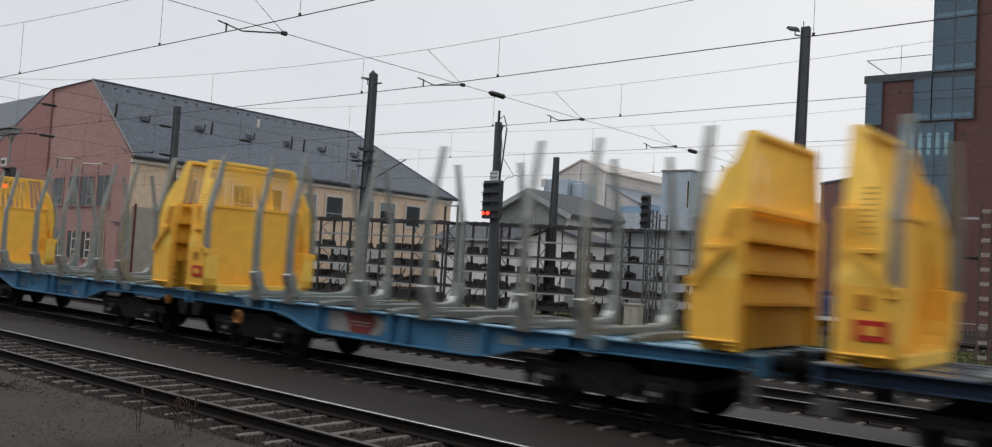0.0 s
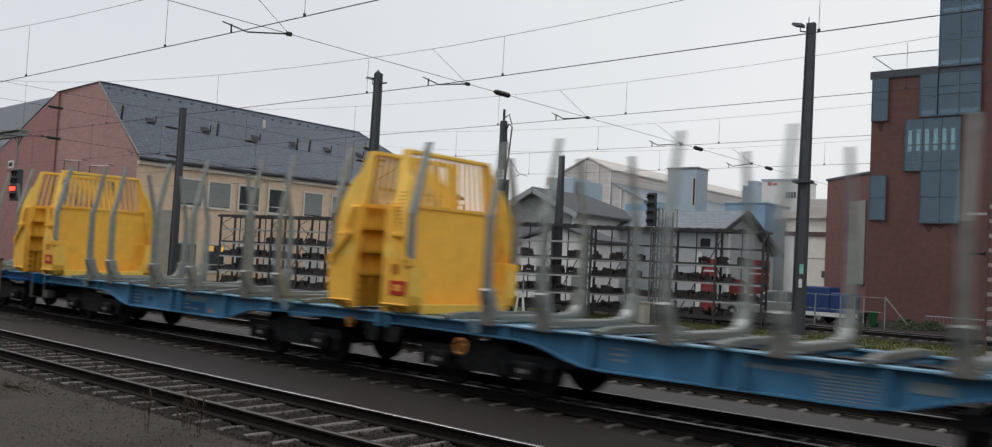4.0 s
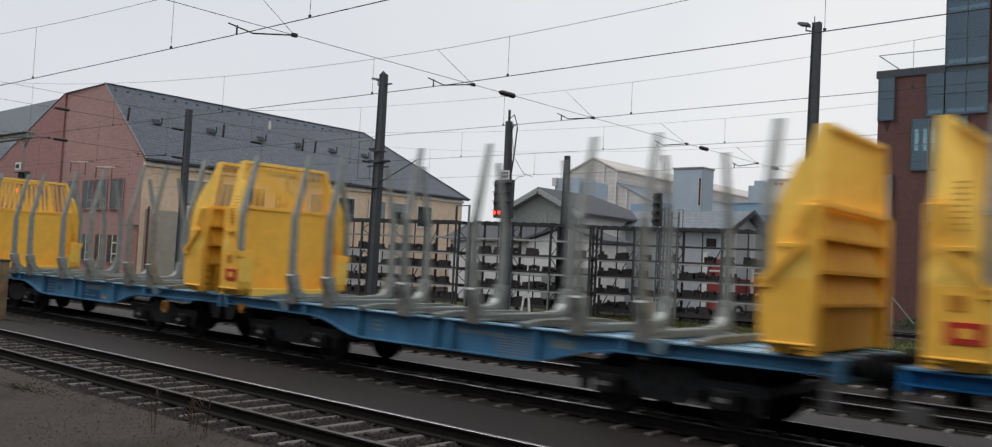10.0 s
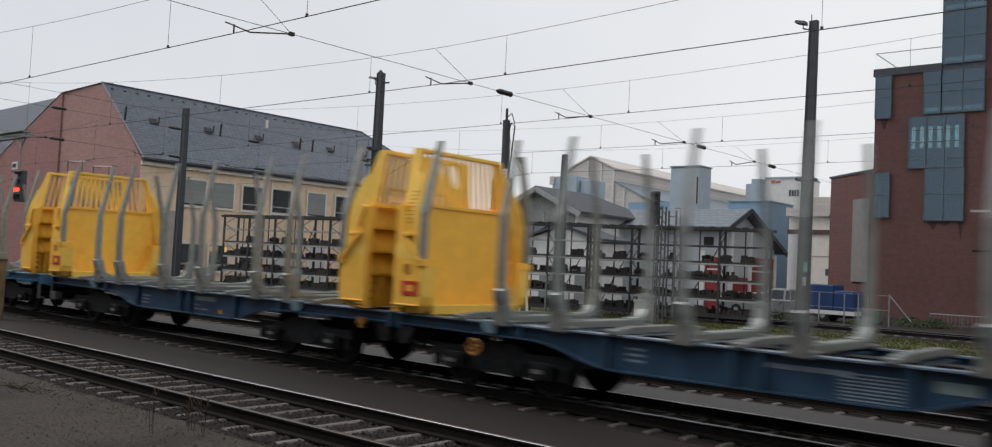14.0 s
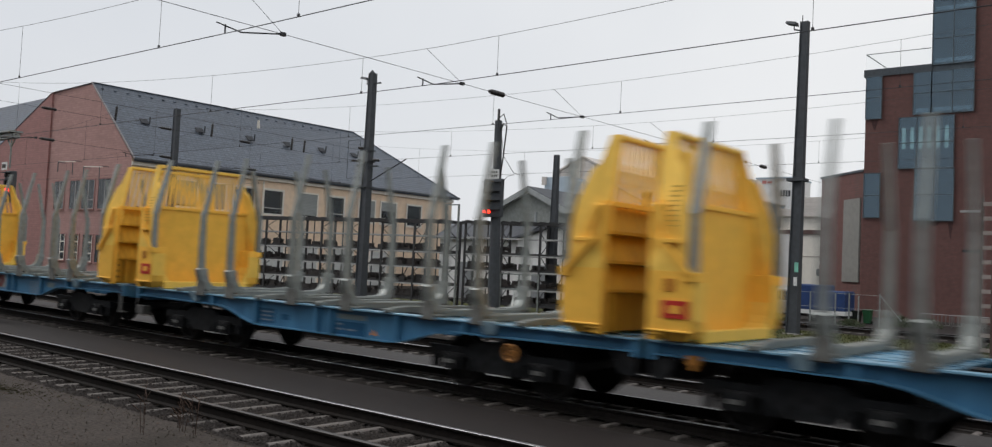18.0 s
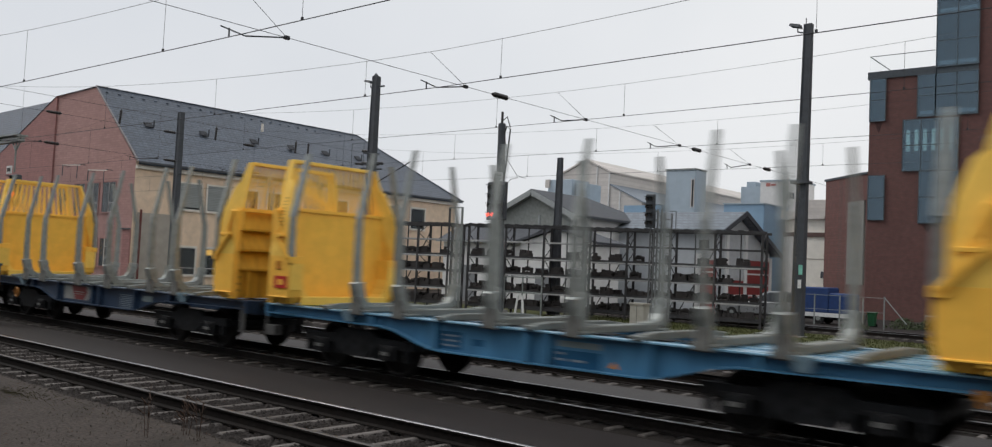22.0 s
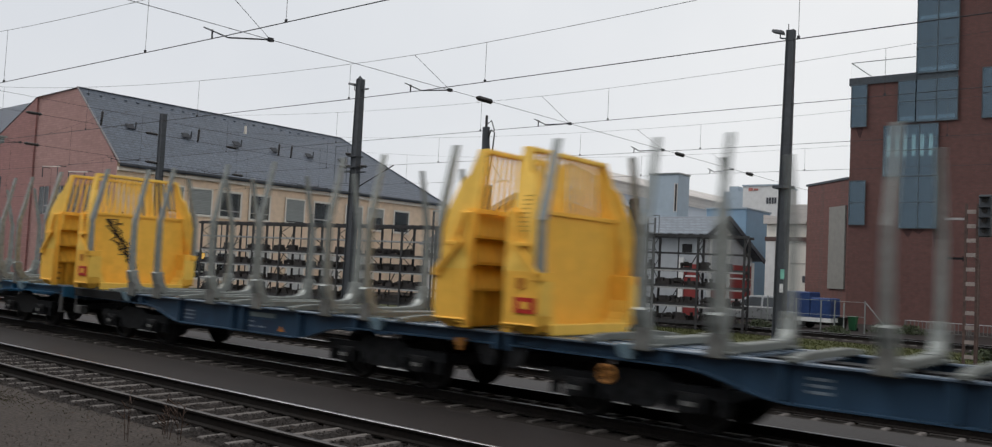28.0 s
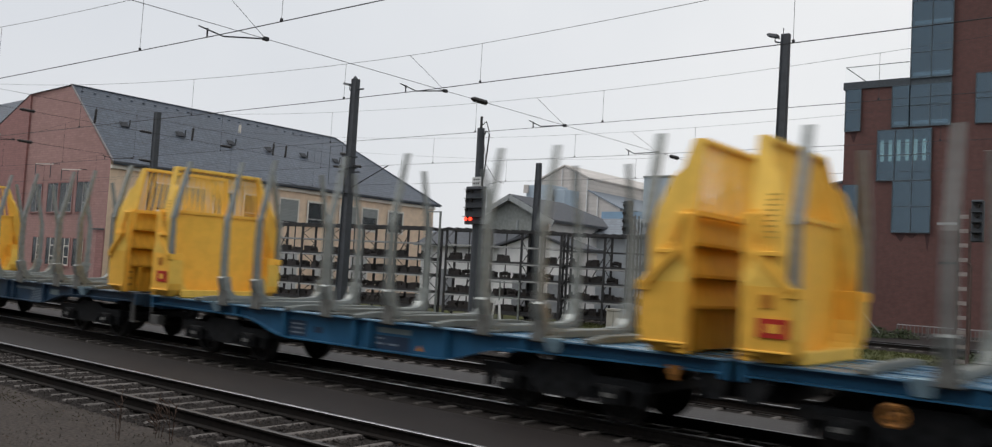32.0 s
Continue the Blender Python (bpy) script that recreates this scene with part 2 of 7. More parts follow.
PORCELAIN = material("dark_insulator", (0.02, 0.018, 0.018), 0.3, grain=0.1, bump=0.0)
PINK = course_material("dusky_pink_plaster", (0.335, 0.172, 0.158), (0.27, 0.14, 0.13), 0.6, 0.17, 0.022, 0.85, 0.08, "sumz", 0.2)
PALEPINK = course_material("faded_pink_plaster", (0.40, 0.235, 0.213), (0.33, 0.195, 0.178), 0.6, 0.17, 0.022, 0.85, 0.08, "sumz", 0.2)
BEIGE = material("beige_plaster", (0.72, 0.56, 0.415), 0.9, grain=0.08, size=2.5, bump=0.15, spots=(0.50, 0.385, 0.28), spot_amount=0.5, spot_size=0.3)
GREYPLASTER = material("grey_patched_plaster", (0.36, 0.33, 0.29), 0.9, grain=0.1, size=2, bump=0.15)
TRIM = material("off_white_trim", (0.70, 0.65, 0.58), 0.8, grain=0.08, size=4, bump=0.05)
SLATE = course_material("slate_roof", (0.100, 0.121, 0.156), (0.060, 0.072, 0.092), 0.4, 0.2, 0.035, 0.42, 0.3, "sumz", 0.7)
TILEROOF = course_material("grey_tile_roof", (0.185, 0.21, 0.24), (0.14, 0.158, 0.18), 0.42, 0.2, 0.03, 0.7, 0.15, "sumz", 0.6)
BRICK = course_material("dark_red_brick", (0.138, 0.063, 0.056), (0.098, 0.06, 0.054), 0.25, 0.083, 0.012, 0.85, 0.14, "sumz", 0.12)
CLADDING = course_material("pale_industrial_cladding", (0.60, 0.56, 0.525), (0.50, 0.465, 0.435), 60.0, 0.42, 0.035, 0.7, 0.05, "sumz", 0.3)
STEELBLUE = material("grey_blue_cladding", (0.36, 0.43, 0.49), 0.6, grain=0.06, size=1.5, bump=0.05, spots=(0.29, 0.355, 0.42), spot_amount=0.4, spot_size=0.2)
BLUECLAD = material("mid_blue_cladding", (0.225, 0.345, 0.47), 0.6, grain=0.06, size=1.5, bump=0.05, spots=(0.205, 0.315, 0.43), spot_amount=0.4, spot_size=0.2)
WHITEWALL = material("white_render", (0.66, 0.66, 0.65), 0.85, grain=0.07, size=2, bump=0.08, spots=(0.60, 0.60, 0.59), spot_amount=0.5, spot_size=0.4)
GREYROOF = material("pale_grey_sheet_roof", (0.205, 0.235, 0.27), 0.7, grain=0.1, size=3, bump=0.1, stretch=(6, 1, 1))
DARKROOF = material("dark_shingle_roof", (0.070, 0.075, 0.086), 0.7, grain=0.25, size=4, bump=0.2)
REDDOOR = material("red_gate_paint", (0.23, 0.036, 0.034), 0.55, grain=0.12, size=3, bump=0.05)
RACK = material("dark_rack_steel", (0.048, 0.047, 0.049), 0.65, grain=0.25, size=6, bump=0.08)
RACKBEAM = material("pale_rack_beam", (0.40, 0.40, 0.395), 0.6, grain=0.2, size=6, bump=0.05, vary=0.1)
CASTING = material("dark_iron_casting", (0.042, 0.037, 0.036), 0.7, grain=0.35, size=9, bump=0.15, spots=(0.045, 0.028, 0.02), spot_amount=0.5, vary=0.25)
SILVER = material("silver_car_paint", (0.27, 0.28, 0.285), 0.3, metal=0.5, grain=0.05, bump=0.0)
TARP = material("blue_tarpaulin", (0.016, 0.042, 0.135), 0.5, grain=0.15, size=4, bump=0.25)
RUBBER = material("black_rubber", (0.012, 0.012, 0.012), 0.8, grain=0.2, bump=0.1)
GREENBIN = material("green_plastic", (0.02, 0.10, 0.04), 0.5, grain=0.1, bump=0.0)
LEAF = material("dull_green_leaves", (0.034, 0.046, 0.019), 0.8, grain=0.4, size=6, bump=0.0, vary=0.2)
STEM = material("dry_brown_stem", (0.055, 0.032, 0.022), 0.85, grain=0.3, size=20, bump=0.0)
POSTPAINT = material("faded_ochre_post", (0.24, 0.17, 0.10), 0.8, grain=0.3, size=6, bump=0.2)
SHUTTER = course_material("grey_roller_shutter", (0.285, 0.305, 0.30), (0.20, 0.215, 0.215), 60.0, 0.12, 0.018, 0.6, 0.06, "sumz", 0.4)
HATCH = material("dark_hatch_metal", (0.034, 0.037, 0.044), 0.7, grain=0.2, size=6)
# Nearly black, to paint in the darkness of rooms that aren't built.
ROOMDARK = material("flat_room_dark", (0.034, 0.033, 0.034), 0.9, grain=0.3, size=1.5, bump=0.0)
REDLAMP = glow("red_signal_lamp", (1.0, 0.035, 0.015), 4.5)
WARMLAMP = glow("lit_room_lamp", (1.0, 0.55, 0.12), 2.4)
PALELAMP = glow("lit_office_strip", (0.80, 0.95, 0.80), 1.35)


def glass_material(name, tint, rough=0.06, mirror=0.0):
    m = bpy.data.materials.new(name)
    m.use_nodes = True
    b = m.node_tree.nodes["Principled BSDF"]
    b.inputs["Base Color"].default_value = (*tint, 1)
    b.inputs["Roughness"].default_value = rough
    b.inputs["Specular IOR Level"].default_value = 0.4
    b.inputs["Transmission Weight"].default_value = 0.85
    b.inputs["Metallic"].default_value = mirror
    b.inputs["IOR"].default_value = 1.45
    return m


GLASS = glass_material("window_glass", (0.30, 0.33, 0.35), 0.05, 0.0)
GLASS.node_tree.nodes["Principled BSDF"].inputs["IOR"].default_value = 1.2
GLASS.node_tree.nodes["Principled BSDF"].inputs["Specular IOR Level"].default_value = 0.15
CLEARGLASS = glass_material("clear_glass", (0.97, 0.98, 0.98), 0.0, 0.0)
CLEARGLASS.node_tree.nodes["Principled BSDF"].inputs["IOR"].default_value = 1.12
CLEARGLASS.node_tree.nodes["Principled BSDF"].inputs["Transmission Weight"].default_value = 1.0
BLUEGLASS = glass_material("blue_curtain_glass", (0.17, 0.25, 0.31), 0.04, 0.26)


# ---------------- mesh helpers ----------------
class Shape:
    """Gathers boxes, prisms and rods into one mesh."""

    def __init__(self):
        self.v, self.f = [], []

    def add(self, verts, faces):
        o = len(self.v)
        self.v += [tuple(p) for p in verts]
        self.f += [tuple(i + o for i in q) for q in faces]
        return self

    def box(self, x0, x1, y0, y1, z0, z1):
        x0, x1, y0, y1, z0, z1 = min(x0, x1), max(x0, x1), min(y0, y1), max(y0, y1), min(z0, z1), max(z0, z1)
        return self.add([(x0, y0, z0), (x1, y0, z0), (x1, y1, z0), (x0, y1, z0), (x0, y0, z1), (x1, y0, z1), (x1, y1, z1), (x0, y1, z1)],
                        [(0, 3, 2, 1), (4, 5, 6, 7), (0, 1, 5, 4), (1, 2, 6, 5), (2, 3, 7, 6), (3, 0, 4, 7)])

    def loft(self, a, b):
        """Two rings of equal length joined, with caps."""
        n = len(a)
        f = [(i, (i + 1) % n, n + (i + 1) % n, n + i) for i in range(n)]
        return self.add(list(a) + list(b), f + [tuple(range(n - 1, -1, -1)), tuple(range(n, 2 * n))])

    def rod(self, p, q, r, r2=None, n=8):
        p, q = Vector(p), Vector(q)
        r2 = r if r2 is None else r2
        d = (q - p).normalized()
        u = d.orthogonal().normalized()
        w = d.cross(u)
        ring = lambda c, k: [c + (u * math.cos(t) + w * math.sin(t)) * k for t in [2 * math.pi * i / n for i in range(n)]]
        return self.loft(ring(p, r), ring(q, r2))

    def turned(self, p, q, radii, n=10):
        """A turned body along p to q, its radii at even steps."""
        p, q = Vector(p), Vector(q)
        d = (q - p).normalized()
        u = d.orthogonal().normalized()
        w = d.cross(u)
        v = []
        for i, r in enumerate(radii):
            o = p + (q - p) * i / (len(radii) - 1)
            v += [o + (u * math.cos(2 * math.pi * k / n) + w * math.sin(2 * math.pi * k / n)) * r for k in range(n)]
        f = [(i * n + k, i * n + (k + 1) % n, (i + 1) * n + (k + 1) % n, (i + 1) * n + k) for i in range(len(radii) - 1) for k in range(n)]
        return self.add(v, f + [tuple(range(n - 1, -1, -1)), tuple(len(v) - n + k for k in range(n))])

    def beam(self, p, q, a, b, up=(0, 0, 1)):
        """A bar of section a (sideways) by b (along up)."""
        p, q = Vector(p), Vector(q)
        d = (q - p).normalized()
        s = d.cross(Vector(up)).normalized() * (a / 2)
        t = s.cross(d).normalized() * (b / 2)
        return self.loft([p - s - t, p + s - t, p + s + t, p - s + t], [q - s - t, q + s - t, q + s + t, q - s + t])

    def mesh(self, name, bevel=0.0):
        me = bpy.data.meshes.new(name)
        me.from_pydata(self.v, [], self.f)
        bm = bmesh.new()
        bm.from_mesh(me)
        bmesh.ops.recalc_face_normals(bm, faces=bm.faces)
        if bevel:
            bmesh.ops.bevel(bm, geom=[e for e in bm.edges if len(e.link_faces) == 2 and e.calc_face_angle(0) > 0.6], offset=bevel, segments=1, affect="EDGES", clamp_overlap=True)
        bm.to_mesh(me)
        bm.free()
        return me


CACHE = {}


def part(name, shape, mat, parent=None, label="", bevel=0.0, key=None, at=None):
    """Links a shape as one mesh object under its thing. With a key, later calls share the mesh, and shape may be a function."""
    if key is not None and key in CACHE:
        me = CACHE[key]
    else:
        sh = shape() if callable(shape) else shape
        me = sh.mesh(name, bevel)
        me.materials.append(mat)
        if key is not None:
            CACHE[key] = me
    ob = new(name, me)
    if me.materials[0] != mat:
        ob.material_slots[0].link = "OBJECT"
        ob.material_slots[0].material = mat
    if parent is not None:
        ob.parent = parent
    if at is not None:
        ob.matrix_basis = at
    if label:
        ob["label"] = label
    return ob


def thing(name, label, category, group="", kind="", at=None):
    ob = new(name)
    ob.empty_display_size = 0.2
    if at is not None:
        ob.matrix_basis = at
    return tagged(ob, label, category, group, kind)


def smooth(ob):
    for p in ob.data.polygons:
        p.use_smooth = True
    return ob


# ---------------- ground and tracks ----------------
def sheet(x0, x1, y0, y1, z, nx=1, ny=1, rough=0.0, seed=0):
    s = Shape()
    rnd = random.Random(seed)
    v = [(x0 + (x1 - x0) * i / nx, y0 + (y1 - y0) * j / ny, z + (rnd.uniform(-rough, rough) if rough else 0)) for j in range(ny + 1) for i in range(nx + 1)]
    f = [(j * (nx + 1) + i, j * (nx + 1) + i + 1, (j + 1) * (nx + 1) + i + 1, (j + 1) * (nx + 1) + i) for j in range(ny) for i in range(nx)]
    return s.add(v, f)


tagged(part("ground", sheet(-1500, 1500, -1500, 1500, -0.27), GROUND), "grey gravelly yard ground under the station", "ground", kind="structure")
T1, T2, T3, T4, T5, T6 = 7.457, 11.87, 16.08, 20.55, 25.6, 40.6
RAIL = 0.705


def bank(x0, x1, y, half, z, foot=0.4, seed=1):
    s = Shape()
    rnd = random.Random(seed)
    n = 120
    prof = [(-half - foot, -0.266), (-half, z), (-0.5, z - 0.012), (0.5, z - 0.012), (half, z), (half + foot, -0.266)]
    v = []
    for i in range(n + 1):
        x = x0 + (x1 - x0) * i / n
        v += [(x, y + a + rnd.uniform(-0.03, 0.03), b + rnd.uniform(-0.008, 0.008)) for a, b in prof]
    k = len(prof)
    return s.add(v, [(i * k + j, (i + 1) * k + j, (i + 1) * k + j + 1, i * k + j + 1) for i in range(n) for j in range(k - 1)])


def rail_shape(x0, x1, y):
    s = Shape()
    prof = [(-0.07, -0.165), (0.07, -0.165), (0.07, -0.150), (0.012, -0.132), (0.010, -0.042), (0.033, -0.032), (0.035, -0.006), (-0.035, -0.006), (-0.033, -0.032), (-0.010, -0.042), (-0.012, -0.132), (-0.07, -0.150)]
    return s.loft([(x0, y + a, b) for a, b in prof], [(x1, y + a, b) for a, b in prof])


def track(name, y, x0, x1, label, near=True):
    t = thing(name, label, "railway track", kind="structure")
    for s in (-1, 1):
        r = part("rail", rail_shape(x0, x1, y + s * RAIL), RAILSIDE, t, "rusty steel rail with a shiny worn head")
        part("rail_head", Shape().loft([(x0, y + s * RAIL + a, b) for a, b in ((-0.034, -0.0055), (0.034, -0.0055), (0.026, 0.001), (-0.026, 0.001))],
                                       [(x1, y + s * RAIL + a, b) for a, b in ((-0.034, -0.0055), (0.034, -0.0055), (0.026, 0.001), (-0.026, 0.001))]), DARKHEAD if y == T1 and s < 0 else RAILTOP, r, "worn running surface")
    part("ballast", bank(x0, x1, y, 1.25, -0.195, seed=int(y * 10)), BALLAST, t, "dark dirty ballast bed")
    return t


track_near = track("railway_track", T1, -110, 60, "empty near railway track with pale sleepers in dark ballast")
track_train = track("railway_track", T2, -260, 230, "railway track under the freight train")
track_c = track("railway_track", T3, -110, 60, "rusty yard track behind the freight train")
track("railway_track", T4, -110, 60, "rusty yard track in dark ballast")
track("railway_track", T5, -110, 60, "rusty yard track beside the storage racks")
track("railway_track", T6, -33, 60, "siding track in the grass behind the masts")

# plain unseen wall, added behind the camera to close the place and shade the foreground
tagged(part("wall_south", Shape().box(-120, 80, -3.4, -3.0, -0.27, 7.0), material("dull_shade_wall", (0.16, 0.15, 0.14), 0.9, grain=0.15, size=1.0)), "plain unseen wall added to shade the foreground", "wall", kind="structure")

# strips between the tracks
tagged(part("pavement", sheet(-110, 60, T1 + 1.3, T2 - 1.28, -0.185, 60, 3, 0.006, 3), ASPHALT), "dark damp asphalt strip between two tracks", "pavement", kind="structure")
tagged(part("pavement", sheet(-110, 60, -2.99, T1 - 1.2, -0.185, 60, 8, 0.012, 4), EARTH), "compacted grey earth and asphalt beside the near track", "pavement", kind="structure")
tagged(part("pavement", sheet(-110, 60, T2 + 1.2, T3 - 1.15, -0.175, 40, 2, 0.006, 5), material("light_wet_gravel", (0.040, 0.0355, 0.0345), 0.6, grain=0.3, size=16, bump=0.3, spec=0.2, spots=(0.030, 0.027, 0.026), spot_amount=0.6)), "pale wet gravel path between the tracks", "pavement", kind="structure")
tagged(part("grass_verge", sheet(-110, 60, 29.2, 38.6, -0.235, 60, 10, 0.03, 6), GRASS), "short patchy grass verge beside the yard tracks", "grass", kind="structure")
tagged(part("road", sheet(-60, 60, 43.5, 61, -0.25, 20, 4, 0.004, 7), ASPHALT), "dark asphalt yard road in front of the brick building", "road", kind="structure")


def sleeper_shape(half):
    s = Shape()
    top, bot, zt, zb = 0.052, 0.095, -0.168, -0.30
    return s.loft([(-bot, -half, zb), (bot, -half, zb), (top, -half, zt), (-top, -half, zt)], [(-bot, half, zb), (bot, half, zb), (top, half, zt), (-top, half, zt)])


# ---------------- overhead line ----------------
def wire_shape(points, r=0.008):
    """One wire through all the points."""
    n, ring, v = 5, None, []
    pts = [Vector(p) for p in points]
    for i, p in enumerate(pts):
        d = (pts[min(i + 1, len(pts) - 1)] - pts[max(i - 1, 0)]).normalized()
        u = d.cross(Vector((0.13, 0.31, 0.94))).normalized()
        w = d.cross(u)
        v += [p + (u * math.cos(a) + w * math.sin(a)) * r for a in [2 * math.pi * j / n for j in range(n)]]
    f = [(i * n + j, i * n + (j + 1) % n, (i + 1) * n + (j + 1) % n, (i + 1) * n + j) for i in range(len(pts) - 1) for j in range(n)]
    return Shape().add(v, f + [tuple(range(n - 1, -1, -1)), tuple(len(v) - n + j for j in range(n))])


SPAN_X = -12.4


# each line: track, heights of the contact and the catenary wire, where the wire crosses the near span, its zigzag to either side, and where its arm joins the span
LINES = ((T1, 5.5, 6.43, 7.90, 0.016, -0.004, 9.0), (T2, 5.5, 6.235, 12.41, 0.020, -0.034, 13.55), (T3, 5.5, 6.215, 16.72, -0.010, -0.034, 18.0), (T4, 5.48, 6.13, 21.20, 0.010, -0.010, 22.8), (T5, 5.46, 6.10, 25.97, 0.005, -0.005, 27.6))
BAY = 42.1


def wire_y(line, x):
    """The zigzag of a contact wire along the track."""
    far, near = line[3] - BAY / 2 * line[4], line[3] + BAY / 2 * line[5]
    xs = [SPAN_X + BAY / 2 * i for i in range(-5, 4)]
    return float(np.interp(x, xs, [far, line[3], far, line[3], far, line[3], near, line[3], near]))


def wire_z(line, x):
    """The sag of a catenary wire, lowest in the middle of each bay."""
    d = (x + 11.8 + BAY / 2) % BAY - BAY / 2
    return line[2] + 0.0028 * d * d


def contact_line(line, thick=1.0, x0=-105, x1=45, spacing=5.6, start=-9.2):
    t = thing("overhead_line", "thin dark contact wire hung from a catenary wire by droppers", "overhead line", "overhead lines of the yard")
    zc = line[1]
    xs = [x0 + (x1 - x0) * i / 100 for i in range(101)]
    part("contact_wire", wire_shape([(x, wire_y(line, x), zc) for x in xs], 0.0078 * thick), WIRE, t)
    part("catenary_wire", wire_shape([(x, wire_y(line, x), wire_z(line, x)) for x in xs], 0.0044 * thick), WIRE, t)
    # one dropper on each side of the span, then even steps outwards
    drops = [start - i * 5.5 for i in range(30)] + [start + spacing + i * 5.9 for i in range(30)]
    for x in [d for d in drops if x0 < d < x1]:
        y, zm = wire_y(line, x), wire_z(line, x)
        part("dropper", Shape().rod((x, y, zc), (x, y, zm), 0.0038, n=4).box(x - 0.018, x + 0.018, y - 0.014, y + 0.014, zc, zc + 0.045), WIRE, t)
    return t


for k, line in enumerate(LINES):
    contact_line(line, (1.0, 1.0, 0.8, 0.72, 0.7)[k], spacing=(3.85, 3.76, 3.76, 3.76, 5.6)[k], start=(-14.38, -14.2, -14.22, -14.19, -9.4)[k])


def insulator(y, x, z, tilt=0.0):
    radii = [0.025, 0.04] + [0.035, 0.060, 0.060] * 5 + [0.04, 0.025]
    return Shape().turned((x, y - 0.27, z - tilt * 0.27), (x, y + 0.27, z + tilt * 0.27), radii)


def cross_span(x, y0, y1, z0, z1, tracks, ins, label, ties=True):
    """A cross-span wire over all tracks, with a steady arm for each contact wire."""
    t = thing("cross_span", label, "overhead line", "cross spans of the overhead line")
    z = lambda y: z0 + (z1 - z0) * (y - y0) / (y1 - y0)
    part("span_wire", wire_shape([(x, y0, z(y0)), (x, y1, z(y1))], 0.0055), WIRE, t)
    for y in ins:
        smooth(part("insulator", insulator(y, x, z(y), (z1 - z0) / (y1 - y0)), PORCELAIN, t, "dark ribbed insulator"))
    for line in tracks:
        zc, yj, yw = line[1], line[6], wire_y(line, x)
        s = Shape().rod((x, yj, z(yj)), (x - 0.02, yw + 0.3, zc + 0.09), 0.014, n=6).rod((x - 0.02, yw + 0.3, zc + 0.09), (x - 0.02, yw - 0.16, zc + 0.15), 0.012, n=6)
        s.rod((x - 0.02, yw, zc + 0.15), (x - 0.02, yw, zc), 0.014, n=6).box(x - 0.032, x + 0.032, yj - 0.045, yj + 0.045, z(yj) - 0.032, z(yj) + 0.03)
        part("steady_arm", s, WIRE, t, "dark tubular steady arm")
        if ties:
            part("tie_wire", wire_shape([(x, yj, z(yj)), (x + 0.05, yw, wire_z(line, x))], 0.0045), WIRE, t)
    return t


cross_span(SPAN_X, -14, 35.7, 5.67, 5.83, LINES, (14.68, 23.85, 29.0), "cross-span wire with insulators and steady arms over the tracks")
far_span = cross_span(-32.85, -14, 29.1, 6.1, 5.55, LINES, (13.95, 18.58, 22.6), "cross-span wires with insulators in front of the slate roof", ties=False)
part("span_wire", wire_shape([(-32.85, -14, 7.7), (-32.85, 29.1, 7.3)], 0.006), WIRE, far_span)
part("span_wire", wire_shape([(-32.85, -14, 7.1), (-32.85, 29.1, 6.72)], 0.006), WIRE, far_span)
for y in (13.95, 18.5, 22.2, 28.5):
    smooth(part("insulator", insulator(y, -32.85, 6.86 - 0.0088 * (y - 13.95), -0.0088), PORCELAIN, far_span, "dark ribbed insulator"))
for y in (16.45, 20.6, 24.7, 25.4):
    z = 7.42 - 0.0093 * (y - 16)
    s = Shape().turned((-32.85, y, z), (-32.85, y - 0.04, z - 0.62), [0.012, 0.012] + [0.035, 0.055, 0.055] * 5 + [0.012, 0.012], 8)
    smooth(part("hanging_insulator", s, PORCELAIN, far_span, "dark hanging insulator"))


# ---------------- masts ----------------
def h_mast(x, y, top, w0, w1, label, base=-0.25, lean=0.0):
    """A tapering steel mast of H section on a concrete foot."""
    t = thing("catenary_mast", label, "mast", "masts of the yard", at=pose(x, y, base))
    h = top - base
    def ring(w, z):
        a, f, g = w / 2, w / 2 - 0.02, w * 0.38
        half = [(-a - 0.02, -a), (-f, -a), (-f, -g), (f, -g), (f, -a), (a + 0.02, -a)]
        return [(x + lean * z / h, y, z) for x, y in half + [(-x, -y) for x, y in half]]
    s = Shape().loft(ring(w0, 0.0), ring(w1, h))
    part("shaft", s, MAST, t)
    part("foot", Shape().box(-w0 * 0.8, w0 * 0.8, -w0 * 0.8, w0 * 0.8, -0.02, 0.05), material("grey_concrete_foot", (0.22, 0.21, 0.2), 0.9, grain=0.2, size=6), t, "grey concrete foot", bevel=0.02)
    return t


def floodlight(mast, h, side):
    arm = part("lamp_arm", Shape().rod((0, 0, h - 0.25), (side * 0.35, 0, h - 0.15), 0.03, n=6).rod((side * 0.35, 0, h - 0.15), (side * 0.35, 0, h + 0.05), 0.025, n=6), MAST, mast)
    part("floodlight", Shape().loft([(side * 0.22, -0.22, h + 0.0), (side * 0.66, -0.22, h + 0.12), (side * 0.66, 0.22, h + 0.12), (side * 0.22, 0.22, h + 0.0)],
                                    [(side * 0.24, -0.16, h + 0.14), (side * 0.62, -0.16, h + 0.22), (side * 0.62, 0.16, h + 0.22), (side * 0.24, 0.16, h + 0.14)]), MAST, arm, "flat grey floodlight head")


m1 = h_mast(-13.86, 35.92, 12.72, 0.42, 0.28, "tall dark steel mast with a floodlight in the grass", lean=0.11)
floodlight(m1, 12.85, -1)
part("clamp", Shape().box(-0.36, 0.36, -0.3, 0.3, 6.3, 6.42), MAST, m1)
part("notice", Shape().box(0.08, 0.22, -0.29, -0.27, 2.0, 2.35), WHITE, m1, "small white notice plate")
